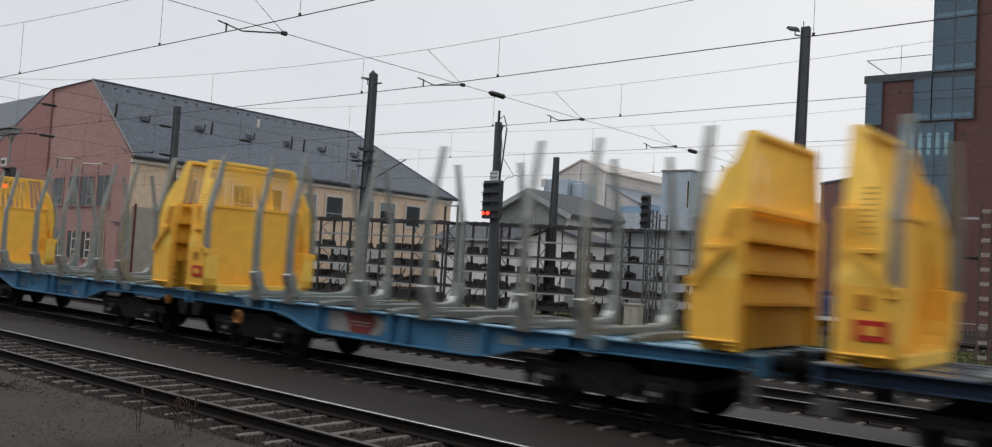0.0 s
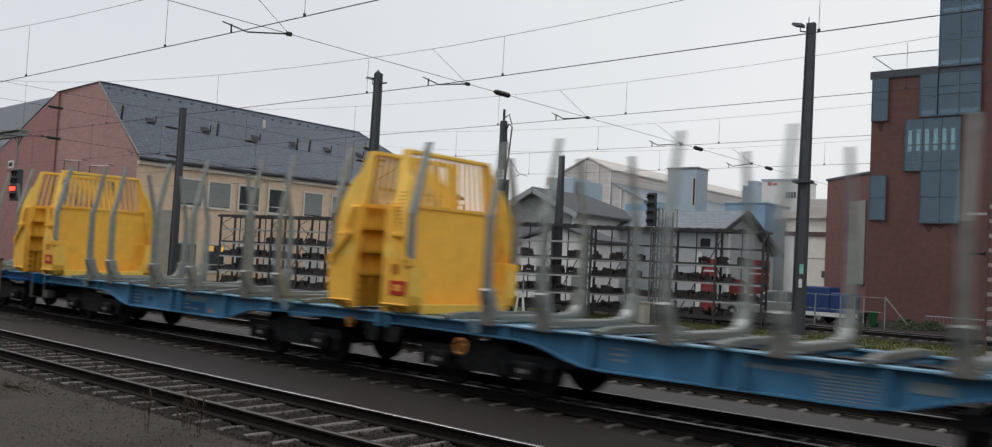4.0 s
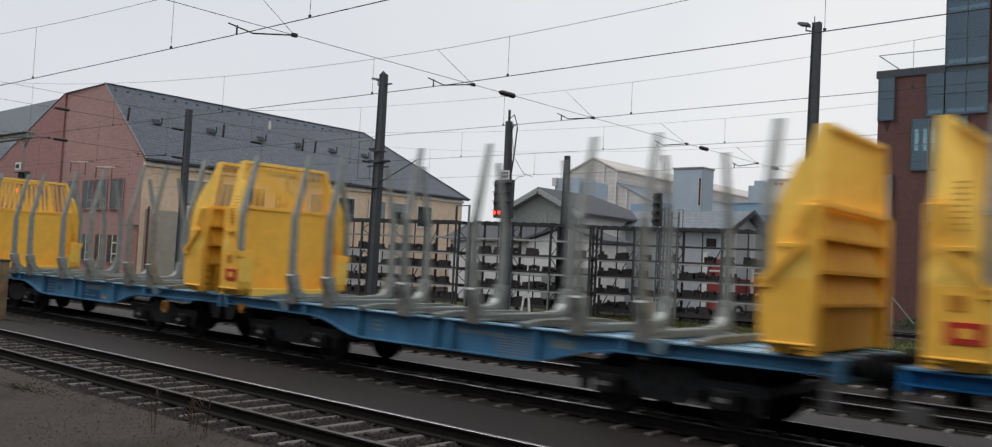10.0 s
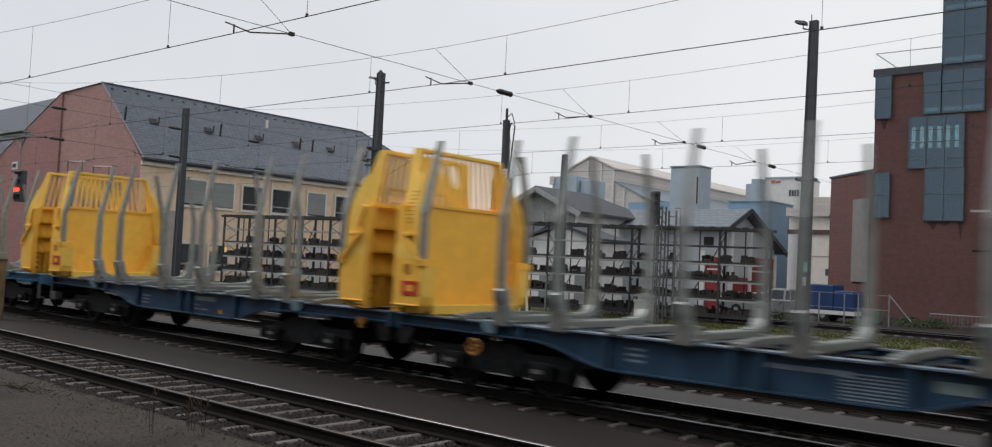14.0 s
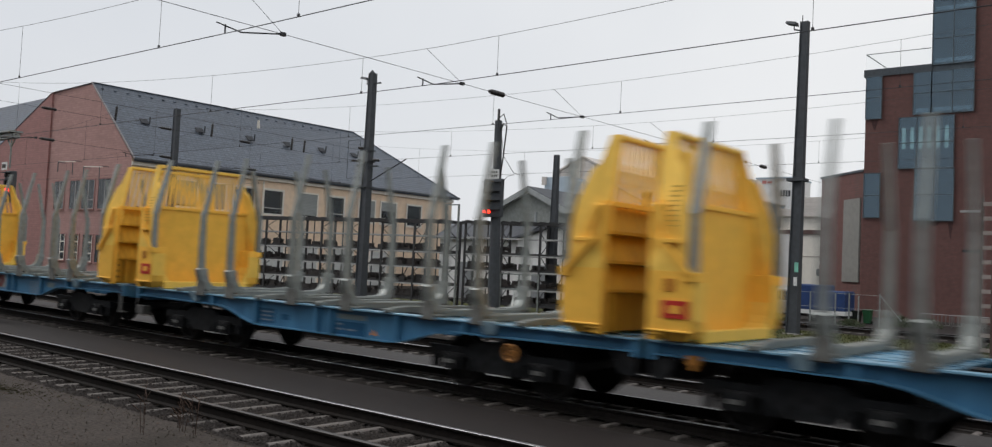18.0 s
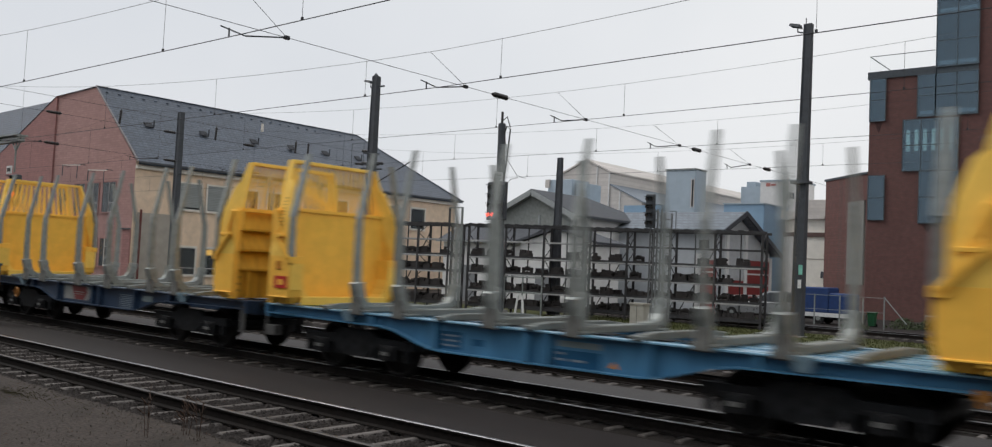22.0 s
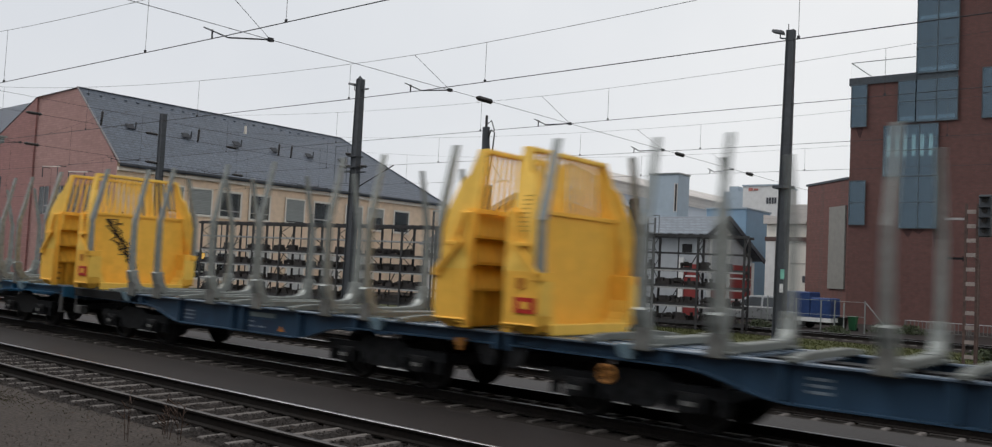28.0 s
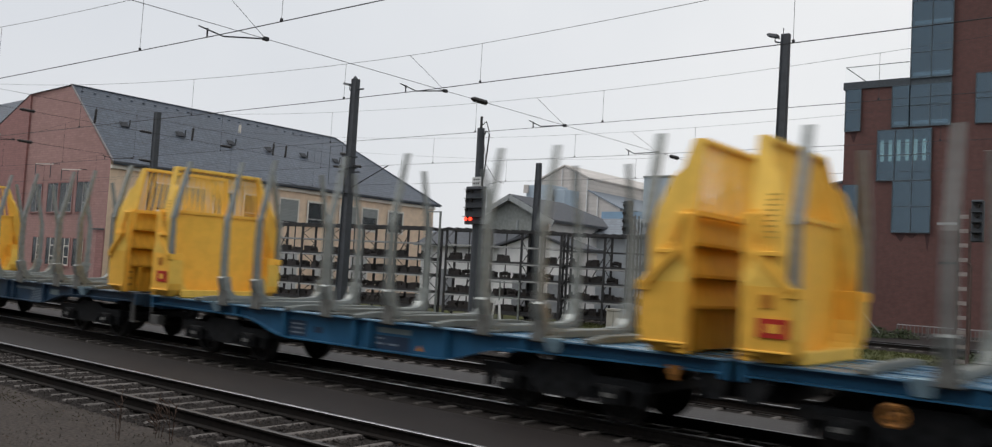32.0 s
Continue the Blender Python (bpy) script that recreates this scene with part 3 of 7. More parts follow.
part("notice", Shape().box(0.10, 0.26, -0.295, -0.275, 2.55, 2.95), material("pale_green_plate", (0.2, 0.5, 0.4), 0.5), m1, "small pale green plate")
part("top_pin", Shape().rod((0, 0, 12.95), (0, 0, 13.25), 0.02, n=6), MAST, m1)
m2 = h_mast(-32.83, 29.26, 11.17, 0.42, 0.29, "dark steel mast with a lamp behind the train", lean=0.05)
floodlight(m2, 11.08, -1)
part("cap", Shape().rod((0, 0, 11.42), (0, 0, 11.6), 0.16, 0.02, n=6), MAST, m2)
for q in ((-0.3, 0.66, -0.03, 0.03, 10.86, 10.93), (-0.75, -0.2, -0.04, 0.04, 6.8, 6.9), (-0.05, 0.75, -0.05, 0.05, 6.75, 6.82)):
    part("clamp", Shape().box(*q), MAST, m2)
for z in (5.75, 7.0, 7.55):
    part("band", Shape().box(-0.27, 0.27, -0.27, 0.27, z, z + 0.06), MAST, m2)
part("bracket_pipe", Shape().rod((0.25, 0, 6.05), (2.7, 0, 7.05), 0.03, n=6), MAST, m2, "slanting grey bracket pipe")
part("wire_guard", Shape().rod((-1.5, 0, 6.25), (-1.5, 0, 8.15), 0.014, n=5).rod((-1.5, 0, 8.15), (-0.2, 0, 8.15), 0.014, n=5).rod((-1.5, 0, 6.25), (-0.2, 0, 6.25), 0.014, n=5).rod((-0.6, 0, 6.25), (-0.6, 0, 8.15), 0.014, n=5), MAST, m2, "thin wire guard frame")
for x0, x1, z in ((-0.75, -0.22, 7.15), (0.22, 0.85, 7.1), (-0.75, -0.22, 7.75)):
    smooth(part("insulator", Shape().turned((x0, 0, z), (x1, 0, z - 0.04), [0.03] + [0.04, 0.075, 0.075] * 4 + [0.03]), PORCELAIN, m2, "dark insulator"))
h_mast(-26.4, 36.22, 7.72, 0.40, 0.20, "slim dark steel mast among the racks")
h_mast(-48.56, 28.01, 10.4, 0.36, 0.29, "dark steel mast in front of the beige building")


# ---------------- signals ----------------
def signal_head(parent, x, y, z, w=0.55, h=1.25, lit=None, columns=(-0.13, 0.13)):
    head = part("signal_head", Shape().box(x - w / 2, x + w / 2, y - 0.06, y + 0.16, z, z + h), MAST, parent, "black signal board", bevel=0.03)
    for i in range(4):
        zz = z + h * (0.14 + 0.24 * i)
        for sx in columns:
            lamp_on = lit == i
            part("lamp", Shape().rod((x + sx, y - 0.12, zz), (x + sx, y - 0.06, zz), 0.075, n=10), REDLAMP if lamp_on else INK, head, "lit red lamp" if lamp_on else "")
        part("hood", Shape().box(x - w * 0.44, x + w * 0.44, y - 0.26, y - 0.06, zz + 0.09, zz + 0.11), MAST, head)
    return head


sig_a = thing("railway_signal", "dark signal mast with a lit red lamp beside the tracks", "signal", "railway signals", at=pose(-26.1, 31.13, -0.25))
part("mast", Shape().rod((0.22, 0, 0), (0, 0, 8.9), 0.29, 0.17, n=10), MAST, sig_a)
part("foot", Shape().box(-0.7, 0.45, -0.5, 0.5, -0.02, 0.35), MATS["grey_concrete_foot"], sig_a, "concrete foot", bevel=0.02)
signal_head(sig_a, 0.18, -0.36, 4.42, 1.06, 1.74, lit=0, columns=(-0.42, -0.14))
part("number_plate", Shape().box(-0.07, 0.43, -0.33, -0.29, 6.18, 6.60), WHITE, sig_a, "white plate with dark bars")
for zz in (6.26, 6.44):
    for xx in (0.0, 0.13, 0.26):
        part("mark", Shape().box(xx + 0.02, xx + 0.09, -0.345, -0.33, zz, zz + 0.08), INK, sig_a)
part("cable_loop", wire_shape([(0.1, 0, 8.3), (0.35, -0.05, 8.75), (0.55, -0.05, 8.6), (0.42, -0.05, 7.2), (0.22, -0.1, 5.4)], 0.035), INK, sig_a, "black hanging cable")
part("cable_loop", wire_shape([(0.05, 0, 9.05), (0.3, 0, 9.2), (0.5, 0, 8.7)], 0.025), INK, sig_a)
part("cable_loop", wire_shape([(0.3, -0.1, 8.2), (0.5, -0.1, 7.2), (1.1, -0.1, 6.45), (1.6, -0.1, 6.3)], 0.013), INK, sig_a)
part("cable_loop", wire_shape([(0.3, -0.1, 5.3), (0.42, -0.1, 5.95), (0.75, -0.1, 6.3), (1.15, -0.1, 6.35)], 0.013), INK, sig_a)
part("top_pin", Shape().rod((0, 0, 8.9), (0, 0, 9.45), 0.06, n=6), PORCELAIN, sig_a)

sig_b = thing("railway_signal", "hanging dark signal with a lit red lamp on a grey cantilever", "signal", "railway signals", at=pose(-35.95, 14.0, 0))
part("arm", Shape().box(-9, 0.35, -0.12, 0.12, 5.95, 6.13).box(-9, 0.3, -0.25, 0.25, 6.17, 6.23), GALV, sig_b, "grey cantilever arm")
part("mast", Shape().box(-9.3, -8.9, -0.2, 0.2, -0.25, 6.4), MAST, sig_b)
part("hanger", Shape().rod((-0.1, 0, 5.95), (-0.1, 0, 4.8), 0.035, n=6).rod((-0.45, 0, 5.95), (-0.1, 0, 5.6), 0.03, n=6).rod((0.25, 0, 5.95), (-0.1, 0, 5.6), 0.03, n=6), GALV, sig_b)
part("number_plate", Shape().box(-0.33, 0.13, -0.2, -0.17, 4.72, 5.02), WHITE, sig_b, "white plate with dark bars")
part("mark", Shape().box(-0.25, 0.05, -0.215, -0.2, 4.8, 4.94), INK, sig_b)
signal_head(sig_b, -0.05, 0.0, 3.5, 0.62, 1.2, lit=1)

sig_c = thing("railway_signal", "lattice signal mast with a dark signal head and ladder", "signal", "railway signals", at=pose(-20.2, 34.9, -0.25))
LATTICE = material("weathered_lattice_steel", (0.115, 0.12, 0.122), 0.65, grain=0.25, size=6, bump=0.08)
lat = Shape()
for sx in (-0.17, 0.17):
    for sy in (-0.17, 0.17):
        lat.box(sx + 0.20 - 0.03, sx + 0.20 + 0.03, sy - 0.03, sy + 0.03, 0, 5.2)
for i in range(13):
    z = 0.0 + i * 0.4
    lat.beam((0.03, -0.17, z), (0.37, -0.17, z + 0.4), 0.03, 0.03).beam((0.03, 0.17, z + 0.4), (0.37, 0.17, z), 0.03, 0.03)
part("lattice_mast", lat, LATTICE, sig_c, "weathered grey lattice mast")
signal_head(sig_c, 0.0, -0.24, 4.36, 0.40, 1.5)
for x in (0.62, 0.98):
    part("ladder_rail", Shape().box(x - 0.02, x + 0.02, -0.05, 0.05, 0.3, 5.0), LATTICE, sig_c)
for i in range(12):
    part("ladder_rung", Shape().box(0.64, 0.96, -0.015, 0.015, 0.55 + i * 0.38, 0.58 + i * 0.38), LATTICE, sig_c)
part("platform", Shape().box(0.4, 1.3, -0.2, 0.2, 4.28, 4.32), LATTICE, sig_c)
part("platform_rail", Shape().rod((1.28, -0.18, 4.3), (1.28, -0.18, 5.1), 0.018, n=5).rod((0.98, -0.18, 5.1), (1.28, -0.18, 5.1), 0.018, n=5), LATTICE, sig_c)

BATTEN = material("pale_weathered_batten", (0.27, 0.235, 0.215), 0.75, grain=0.2, size=8, bump=0.05)
sig_d = thing("railway_signal", "grey signal mast with rungs and a dark signal head", "signal", "railway signals", at=pose(-5.68, 30.0, -0.25))
RUSTGREY = material("rust_stained_grey_steel", (0.085, 0.055, 0.047), 0.75, grain=0.3, size=7, bump=0.1, spots=(0.07, 0.045, 0.035), spot_amount=0.6)
for x in (-0.17, 0.15):
    part("mast_leg", Shape().box(x - 0.035, x + 0.035, -0.06, 0.06, 0, 5.05), RUSTGREY, sig_d, "rust-stained steel leg")
for i in range(11):
    part("batten", Shape().box(-0.135, 0.115, -0.075, -0.055, 0.35 + i * 0.44, 0.47 + i * 0.44), BATTEN, sig_d, "pale weathered batten")
part("bracket", Shape().box(-0.78, -0.2, -0.04, 0.04, 4.56, 4.63), RACKBEAM, sig_d, "pale bracket arm")
part("bracket", Shape().box(-0.70, -0.2, -0.04, 0.04, 3.34, 3.41).box(-0.24, -0.2, -0.05, 0.05, 3.3, 3.46), UNDER, sig_d)
part("cable_pipe", wire_shape([(0.10, -0.08, 3.40), (0.2, -0.08, 3.36), (0.23, -0.08, 3.2), (0.23, -0.08, 1.6), (0.2, -0.08, 0.1)], 0.03), RUSTGREY, sig_d, "thin cable pipe")
part("base", Shape().box(-0.28, 0.28, -0.2, 0.2, -0.02, 0.16), MATS["grey_concrete_foot"], sig_d, "concrete foot")
signal_head(sig_d, 0.36, -0.1, 4.04, 0.34, 1.28, columns=(0.0,))
part("head_bracket", Shape().box(0.15, 0.3, -0.06, 0.02, 4.3, 4.36).box(0.15, 0.3, -0.06, 0.02, 5.0, 5.05), MAST, sig_d)


# ---------------- building helpers ----------------
def window(parent, axis, c0, c1, z0, z1, plane, out, room=ROOMDARK, blind=0.0, frame_mat=TRIM, panes=1, lamp=None):
    """A window let into a wall: surround, sill, frame bars, pane, and a flat sheet painted dark for the unlit room.
    axis: the wall runs along x or y at the plane; out: which way it faces.
    """
    def bx(s, a0, a1, d0, d1, e0, e1):
        d0, d1 = plane + out * d0, plane + out * d1
        return s.box(a0, a1, d0, d1, e0, e1) if axis == "x" else s.box(d0, d1, a0, a1, e0, e1)
    w = part("window", bx(bx(bx(bx(Shape(), c0 - 0.12, c0, 0.0, 0.06, z0 - 0.12, z1 + 0.12), c1, c1 + 0.12, 0.0, 0.06, z0 - 0.12, z1 + 0.12), c0, c1, 0.0, 0.06, z1, z1 + 0.12), c0, c1, 0.0, 0.1, z0 - 0.12, z0), frame_mat, parent, "pale window surround with a sill")
    # The unlit room is only this flat sheet, its darkness in the colour.
    part("recess", bx(Shape(), c0, c1, 0.001, 0.006, z0, z1), room, w, "flat dark sheet with the room's darkness in its colour")
    if blind:
        part("roller_shutter", bx(Shape(), c0 + 0.004, c1 - 0.004, 0.037, 0.054, z1 - (z1 - z0) * blind, z1 - 0.004), SHUTTER, w, "grey slatted roller shutter")
    if lamp:
        part("lamp", bx(bx(Shape(), c0 + 0.08, c0 + 0.68, 0.009, 0.014, z1 - 0.5, z1 - 0.1), c1 - 0.5, c1 - 0.08, 0.009, 0.014, z1 - 0.5, z1 - 0.1), lamp, w, "lit warm lamp inside")
    s = Shape()
    for i in range(panes + 1):
        a = c0 + (c1 - c0) * i / panes
        bx(s, max(c0, a - 0.04), min(c1, a + 0.04), 0.022, 0.05, z0, z1)
    bx(s, c0, c1, 0.022, 0.05, z0, z0 + 0.06)
    bx(s, c0, c1, 0.022, 0.05, z0 + (z1 - z0) * 0.24, z0 + (z1 - z0) * 0.24 + 0.05)
    bx(s, c0, c1, 0.022, 0.05, z1 - 0.06, z1)
    part("window_frame", s, material("window_frame_paint", (0.5, 0.49, 0.46), 0.6), w)
    pane = part("pane", bx(Shape(), c0 + 0.02, c1 - 0.02, 0.03, 0.036, z0 + 0.02, z1 - 0.02), GLASS, w, "reflecting window pane")
    pane.visible_shadow = False
    return w


# ---------------- slate-roofed building, pink gable and beige side ----------------
def gable_window(parent, x0, x1, z0, z1, plane):
    """A tall dark window with white casements at one side; the deep opening's shade is a flat dark sheet."""
    w = part("window", Shape().box(x0 - 0.07, x0, plane - 0.05, plane, z0, z1).box(x1, x1 + 0.07, plane - 0.05, plane, z0, z1).box(x0 - 0.07, x1 + 0.07, plane - 0.05, plane, z1, z1 + 0.07).box(x0 - 0.1, x1 + 0.1, plane - 0.1, plane, z0 - 0.08, z0), PINK, parent, "plain pink window surround")
    part("recess", Shape().box(x0, x1, plane - 0.006, plane - 0.001, z0, z1), ROOMDARK, w, "flat dark sheet with the room's darkness in its colour")
    low = z0 < 2
    xm, bar = x0 + (x1 - x0) * (0.42 if low else 0.5), 0.085 if low else 0.055
    s = Shape().box(xm, xm + bar, plane - 0.045, plane - 0.02, z0, z1).box(x1 - bar, x1, plane - 0.045, plane - 0.02, z0, z1)
    for c in (z0, z0 + (z1 - z0) * 0.3, z0 + (z1 - z0) * 0.7)[:3 if low else 2]:
        s.box(xm + bar, x1 - bar, plane - 0.043, plane - 0.022, c, c + bar)
    part("window_frame", s, TRIM if low else material("grey_casement_paint", (0.34, 0.31, 0.30), 0.6), w, "narrow casement bars")
    pane = part("pane", Shape().box(x0, x1, plane - 0.034, plane - 0.028, z0, z1), GLASS, w, "dark window pane")
    pane.visible_shadow = False


def old_station_building():
    b = thing("station_building", "two-storey building with pink gable, beige side and slate roof", "building")
    ex, y0, y1, ez, rx, rz = -57.3, 29.95, 60.6, 8.1, -63.7, 13.68
    lean = 1.3
    wx = -94.0
    # walls
    part("wall", Shape().loft([(ex, y0, -0.27), (ex + lean, y1, -0.27), (ex + lean - 0.4, y1, -0.27), (ex - 0.4, y0 + 0.4, -0.27)], [(ex, y0, ez), (ex + lean, y1, ez), (ex + lean - 0.4, y1, ez), (ex - 0.4, y0 + 0.4, ez)]), BEIGE, b, "beige plastered side wall")
    gable = [(ex - 0.004, ez + 0.0), (rx, rz), (-69.95, 13.62), (-69.95, -0.27), (ex - 0.004, -0.27)]
    part("wall", Shape().loft([(x, y0 - 0.004, z) for x, z in gable], [(x, y0 + 0.4, z) for x, z in gable]), PALEPINK, b, "faded pink plastered gable wall")
    wing = [(-69.8, 13.57), (-79.5, 9.75), (wx, 3.32), (wx, -0.27), (-69.8, -0.27)]
    part("wall", Shape().loft([(x, y0 - 0.14, z) for x, z in wing], [(x, y0 + 0.4, z) for x, z in wing]), PINK, b, "dusky pink plastered wing wall")
    part("wall", Shape().box(ex - 0.9, ex + 0.02, y0 - 0.12, y0 - 0.004, -0.27, 3.4), PINK, b, "pink pilaster at the corner")
    part("ledge", Shape().box(ex - 1.6, ex + 0.1, y0 - 0.2, y0 - 0.12, 3.4, 3.5), DARKROOF, b)
    part("wall", Shape().box(ex + 0.02, ex + 0.16, y0 + 0.35, y0 + 2.9, -0.27, 4.6), GREYPLASTER, b, "grey patched lower wall")
    part("downpipe", Shape().rod((ex + 0.2, y0 + 0.5, -0.27), (ex + 0.2, y0 + 0.5, 4.8), 0.08, n=8), material("dark_red_pipe_paint", (0.13, 0.036, 0.032), 0.6, grain=0.15, size=5), b, "dark red downpipe")
    part("downpipe", Shape().rod((ex + 0.55, y0 + 10.3, -0.27), (ex + 0.55, y0 + 10.3, ez - 0.1), 0.06, n=8), TRIM, b)
    part("wall", Shape().box(rx - 7.4, rx - 7.0, y0 + 0.4, y1 - 0.4, -0.27, ez - 0.1), BEIGE, b, "beige back wall")
    part("wall", Shape().box(rx - 7.4, ex + lean - 0.41, y1 - 0.4, y1, -0.27, ez - 0.1), BEIGE, b, "beige end wall")
    part("wall", Shape().box(wx, rx - 7.41, y0 + 1.75, y0 + 14, -0.27, 13.2), PINK, b, "pink walls of the wing")
    part("roof", Shape().box(wx - 0.2, rx - 7.3, y0 + 1.65, y0 + 14.2, 13.2, 13.4), SLATE, b, "flat slate-grey wing roof")
    # roof: long slope and hip end
    eo = 0.45
    ridge_end = (rx, 54.8, rz)
    s = Shape()
    a, c = (ex + eo, y0 - 0.05, ez - 0.1), (ex + lean + eo, y1 + eo, ez - 0.1)
    top0 = (rx, y0 - 0.05, rz + 0.12)
    back0, back1 = (rx - 7.5, y0 + 0.6, ez), (rx - 7.5, y1, ez)
    s.add([a, c, (ridge_end[0], ridge_end[1], rz + 0.12), top0, back0, back1, (ex + eo, y0 - 0.05, ez - 0.28), (ex + lean + eo, y1 + eo, ez - 0.28)],
          [(0, 1, 2, 3), (1, 5, 2), (2, 5, 4), (0, 6, 7, 1)])
    part("roof", s, SLATE, b, "weathered dark grey slate roof")
    part("roof", Shape().add([(-63.7, y0 - 0.08, rz + 0.1), (-69.85, y0 - 0.18, 13.58), (-70.6, y0 + 1.5, 13.9), (-63.7, y0 + 1.5, rz + 0.2), (-79.5, y0 - 0.18, 9.77), (wx, y0 - 0.18, 3.34), (wx, y0 + 1.6, 13.65)],
                             [(0, 1, 2, 3), (1, 4, 5, 6, 2)]), SLATE, b, "slate roof of the wing")
    part("ridge", Shape().beam((rx, y0, rz + 0.13), (rx, 54.8, rz + 0.13), 0.2, 0.06).beam((rx, 54.8, rz + 0.12), (ex + lean + eo, y1 + eo, ez - 0.07), 0.2, 0.06), SLATE, b, "slate ridge tiles")
    part("verge", Shape().beam((ex + eo, y0 - 0.05, ez - 0.08), (rx, y0 - 0.05, rz + 0.14), 0.1, 0.08), material("grey_verge_metal", (0.24, 0.22, 0.22), 0.7), b, "grey metal verge")
    part("gutter", Shape().beam((ex + eo + 0.08, y0 - 0.05, ez - 0.12), (ex + lean + eo + 0.08, y1 + eo, ez - 0.12), 0.16, 0.14), DARKROOF, b, "dark gutter")
    part("cornice", Shape().beam((ex + 0.12, y0, ez - 0.42), (ex + lean + 0.12, y1, ez - 0.42), 0.22, 0.24), TRIM, b, "pale cornice under the eaves")
    # roof hatches and snow guards
    nrm = Vector((rz - ez, 0, ex - rx)).normalized()
    for y, f in ((32.36, 0.53), (36.77, 0.53), (41.18, 0.53), (44.79, 0.53), (48.32, 0.53), (51.9, 0.53)):
        x = ex + eo + lean * (y - y0) / (y1 - y0) * (1 - f) + (rx - ex - eo) * f
        z = ez - 0.1 + (rz + 0.22 - ez) * f
        part("roof_hatch", Shape().loft([(x + 0.22, y - 0.34, z - 0.17), (x + 0.22, y + 0.3, z - 0.17), (x - 0.2, y + 0.3, z + 0.18), (x - 0.2, y - 0.34, z + 0.18)],
                                        [(x + 0.27, y - 0.3, z - 0.13), (x + 0.27, y + 0.26, z - 0.13), (x - 0.12, y + 0.26, z + 0.23), (x - 0.12, y - 0.3, z + 0.23)]).rod((x + 0.1, y + 0.34, z - 0.1), (x + 0.14, y + 0.34, z + 0.4), 0.05, n=6), HATCH, b, "small dark roof hatch")
    part("vent_pipe", Shape().rod((-61.35, 42.66, 12.2), (-61.35, 42.66, 12.85), 0.12, 0.09, n=8), TRIM, b, "pale roof vent pipe")
    for i in range(24):
        y = y0 + 0.5 + i * 0.95
        x, z = rx + 0.55, rz + 0.12 - 0.55 * (rz + 0.22 - ez) / (ex + eo - rx)
        part("snow_guard", Shape().box(-0.05, 0.06, -0.09, 0.09, 0.0, 0.075), SLATE, b, key="snow_guard", at=pose(x, y, z))
    # side windows
    ups = ((33.1, 0.9), (35.35, 0.95), (37.8, 0.0), (40.35, 0.0), (43.6, 0.92), (46.3, 0.0), (49.6, 0.9), (52.0, 0.4), (55.0, 0.0))
    for i, (y, bl) in enumerate(ups):
        px = ex + lean * (y + 0.9 - y0) / (y1 - y0)
        window(b, "y", y, y + 1.75, 5.05, 6.9, px + 0.02, 1, blind=bl)
        if i < 3:
            window(b, "y", y, y + 1.6, 0.45, 2.4, px + 0.02, 1, lamp=WARMLAMP if i == 1 else None)
    for y, w in ((40.5, 1.9), (44.0, 1.6), (47.3, 1.9), (51.0, 1.9)):
        px = ex + lean * (y + 0.9 - y0) / (y1 - y0)
        d = part("garage_door", Shape().box(px, px + 0.05, y, y + w, -0.25, 2.62), material("pale_grey_door_paint", (0.50, 0.51, 0.50), 0.6, grain=0.08, size=3, bump=0.05), b, "pale grey garage door")
        part("door_frame", Shape().box(px, px + 0.08, y - 0.14, y, -0.25, 2.76).box(px, px + 0.08, y + w, y + w + 0.14, -0.25, 2.76).box(px, px + 0.08, y, y + w, 2.62, 2.76), TRIM, d)
        part("panel_seam", Shape().box(px + 0.05, px + 0.056, y + 0.03, y + w - 0.03, 0.72, 0.75).box(px + 0.05, px + 0.056, y + 0.03, y + w - 0.03, 1.67, 1.70), GREYPLASTER, d)
    for x0, x1, z0, z1 in ((-68.5, -66.9, 4.6, 6.68), (-65.95, -64.35, 4.6, 6.68), (-64.05, -62.2, 4.6, 6.68), (-61.62, -59.78, 4.6, 6.7), (-67.6, -66.2, 0.82, 2.74), (-65.5, -64.1, 0.82, 2.74), (-63.4, -62.0, 0.82, 2.74), (-61.52, -60.05, 0.82, 2.74)):
        gable_window(b, x0, x1, z0, z1, y0 - 0.01)
    for x, z in ((-65.8, 8.05), (-61.7, 7.53)):
        rail = part("wall_bracket", Shape().beam((x - 1.4, y0 - 0.5, z + 0.06), (x + 1.4, y0 - 0.5, z - 0.06), 0.05, 0.06), TRIM, b, "thin pale wall rail")
        part("rod", Shape().rod((x - 1.38, y0 - 0.5, z + 0.1), (x - 1.38, y0 - 0.5, z - 0.75), 0.035, n=5).rod((x + 1.0, y0 - 0.5, z), (x + 1.0, y0 - 0.5, z - 1.0), 0.03, n=5).beam((x - 1.3, y0 - 0.5, z), (x - 1.3, y0, z), 0.04, 0.04).beam((x + 1.3, y0 - 0.5, z), (x + 1.3, y0, z), 0.04, 0.04), DARKROOF, rail)


old_station_building()


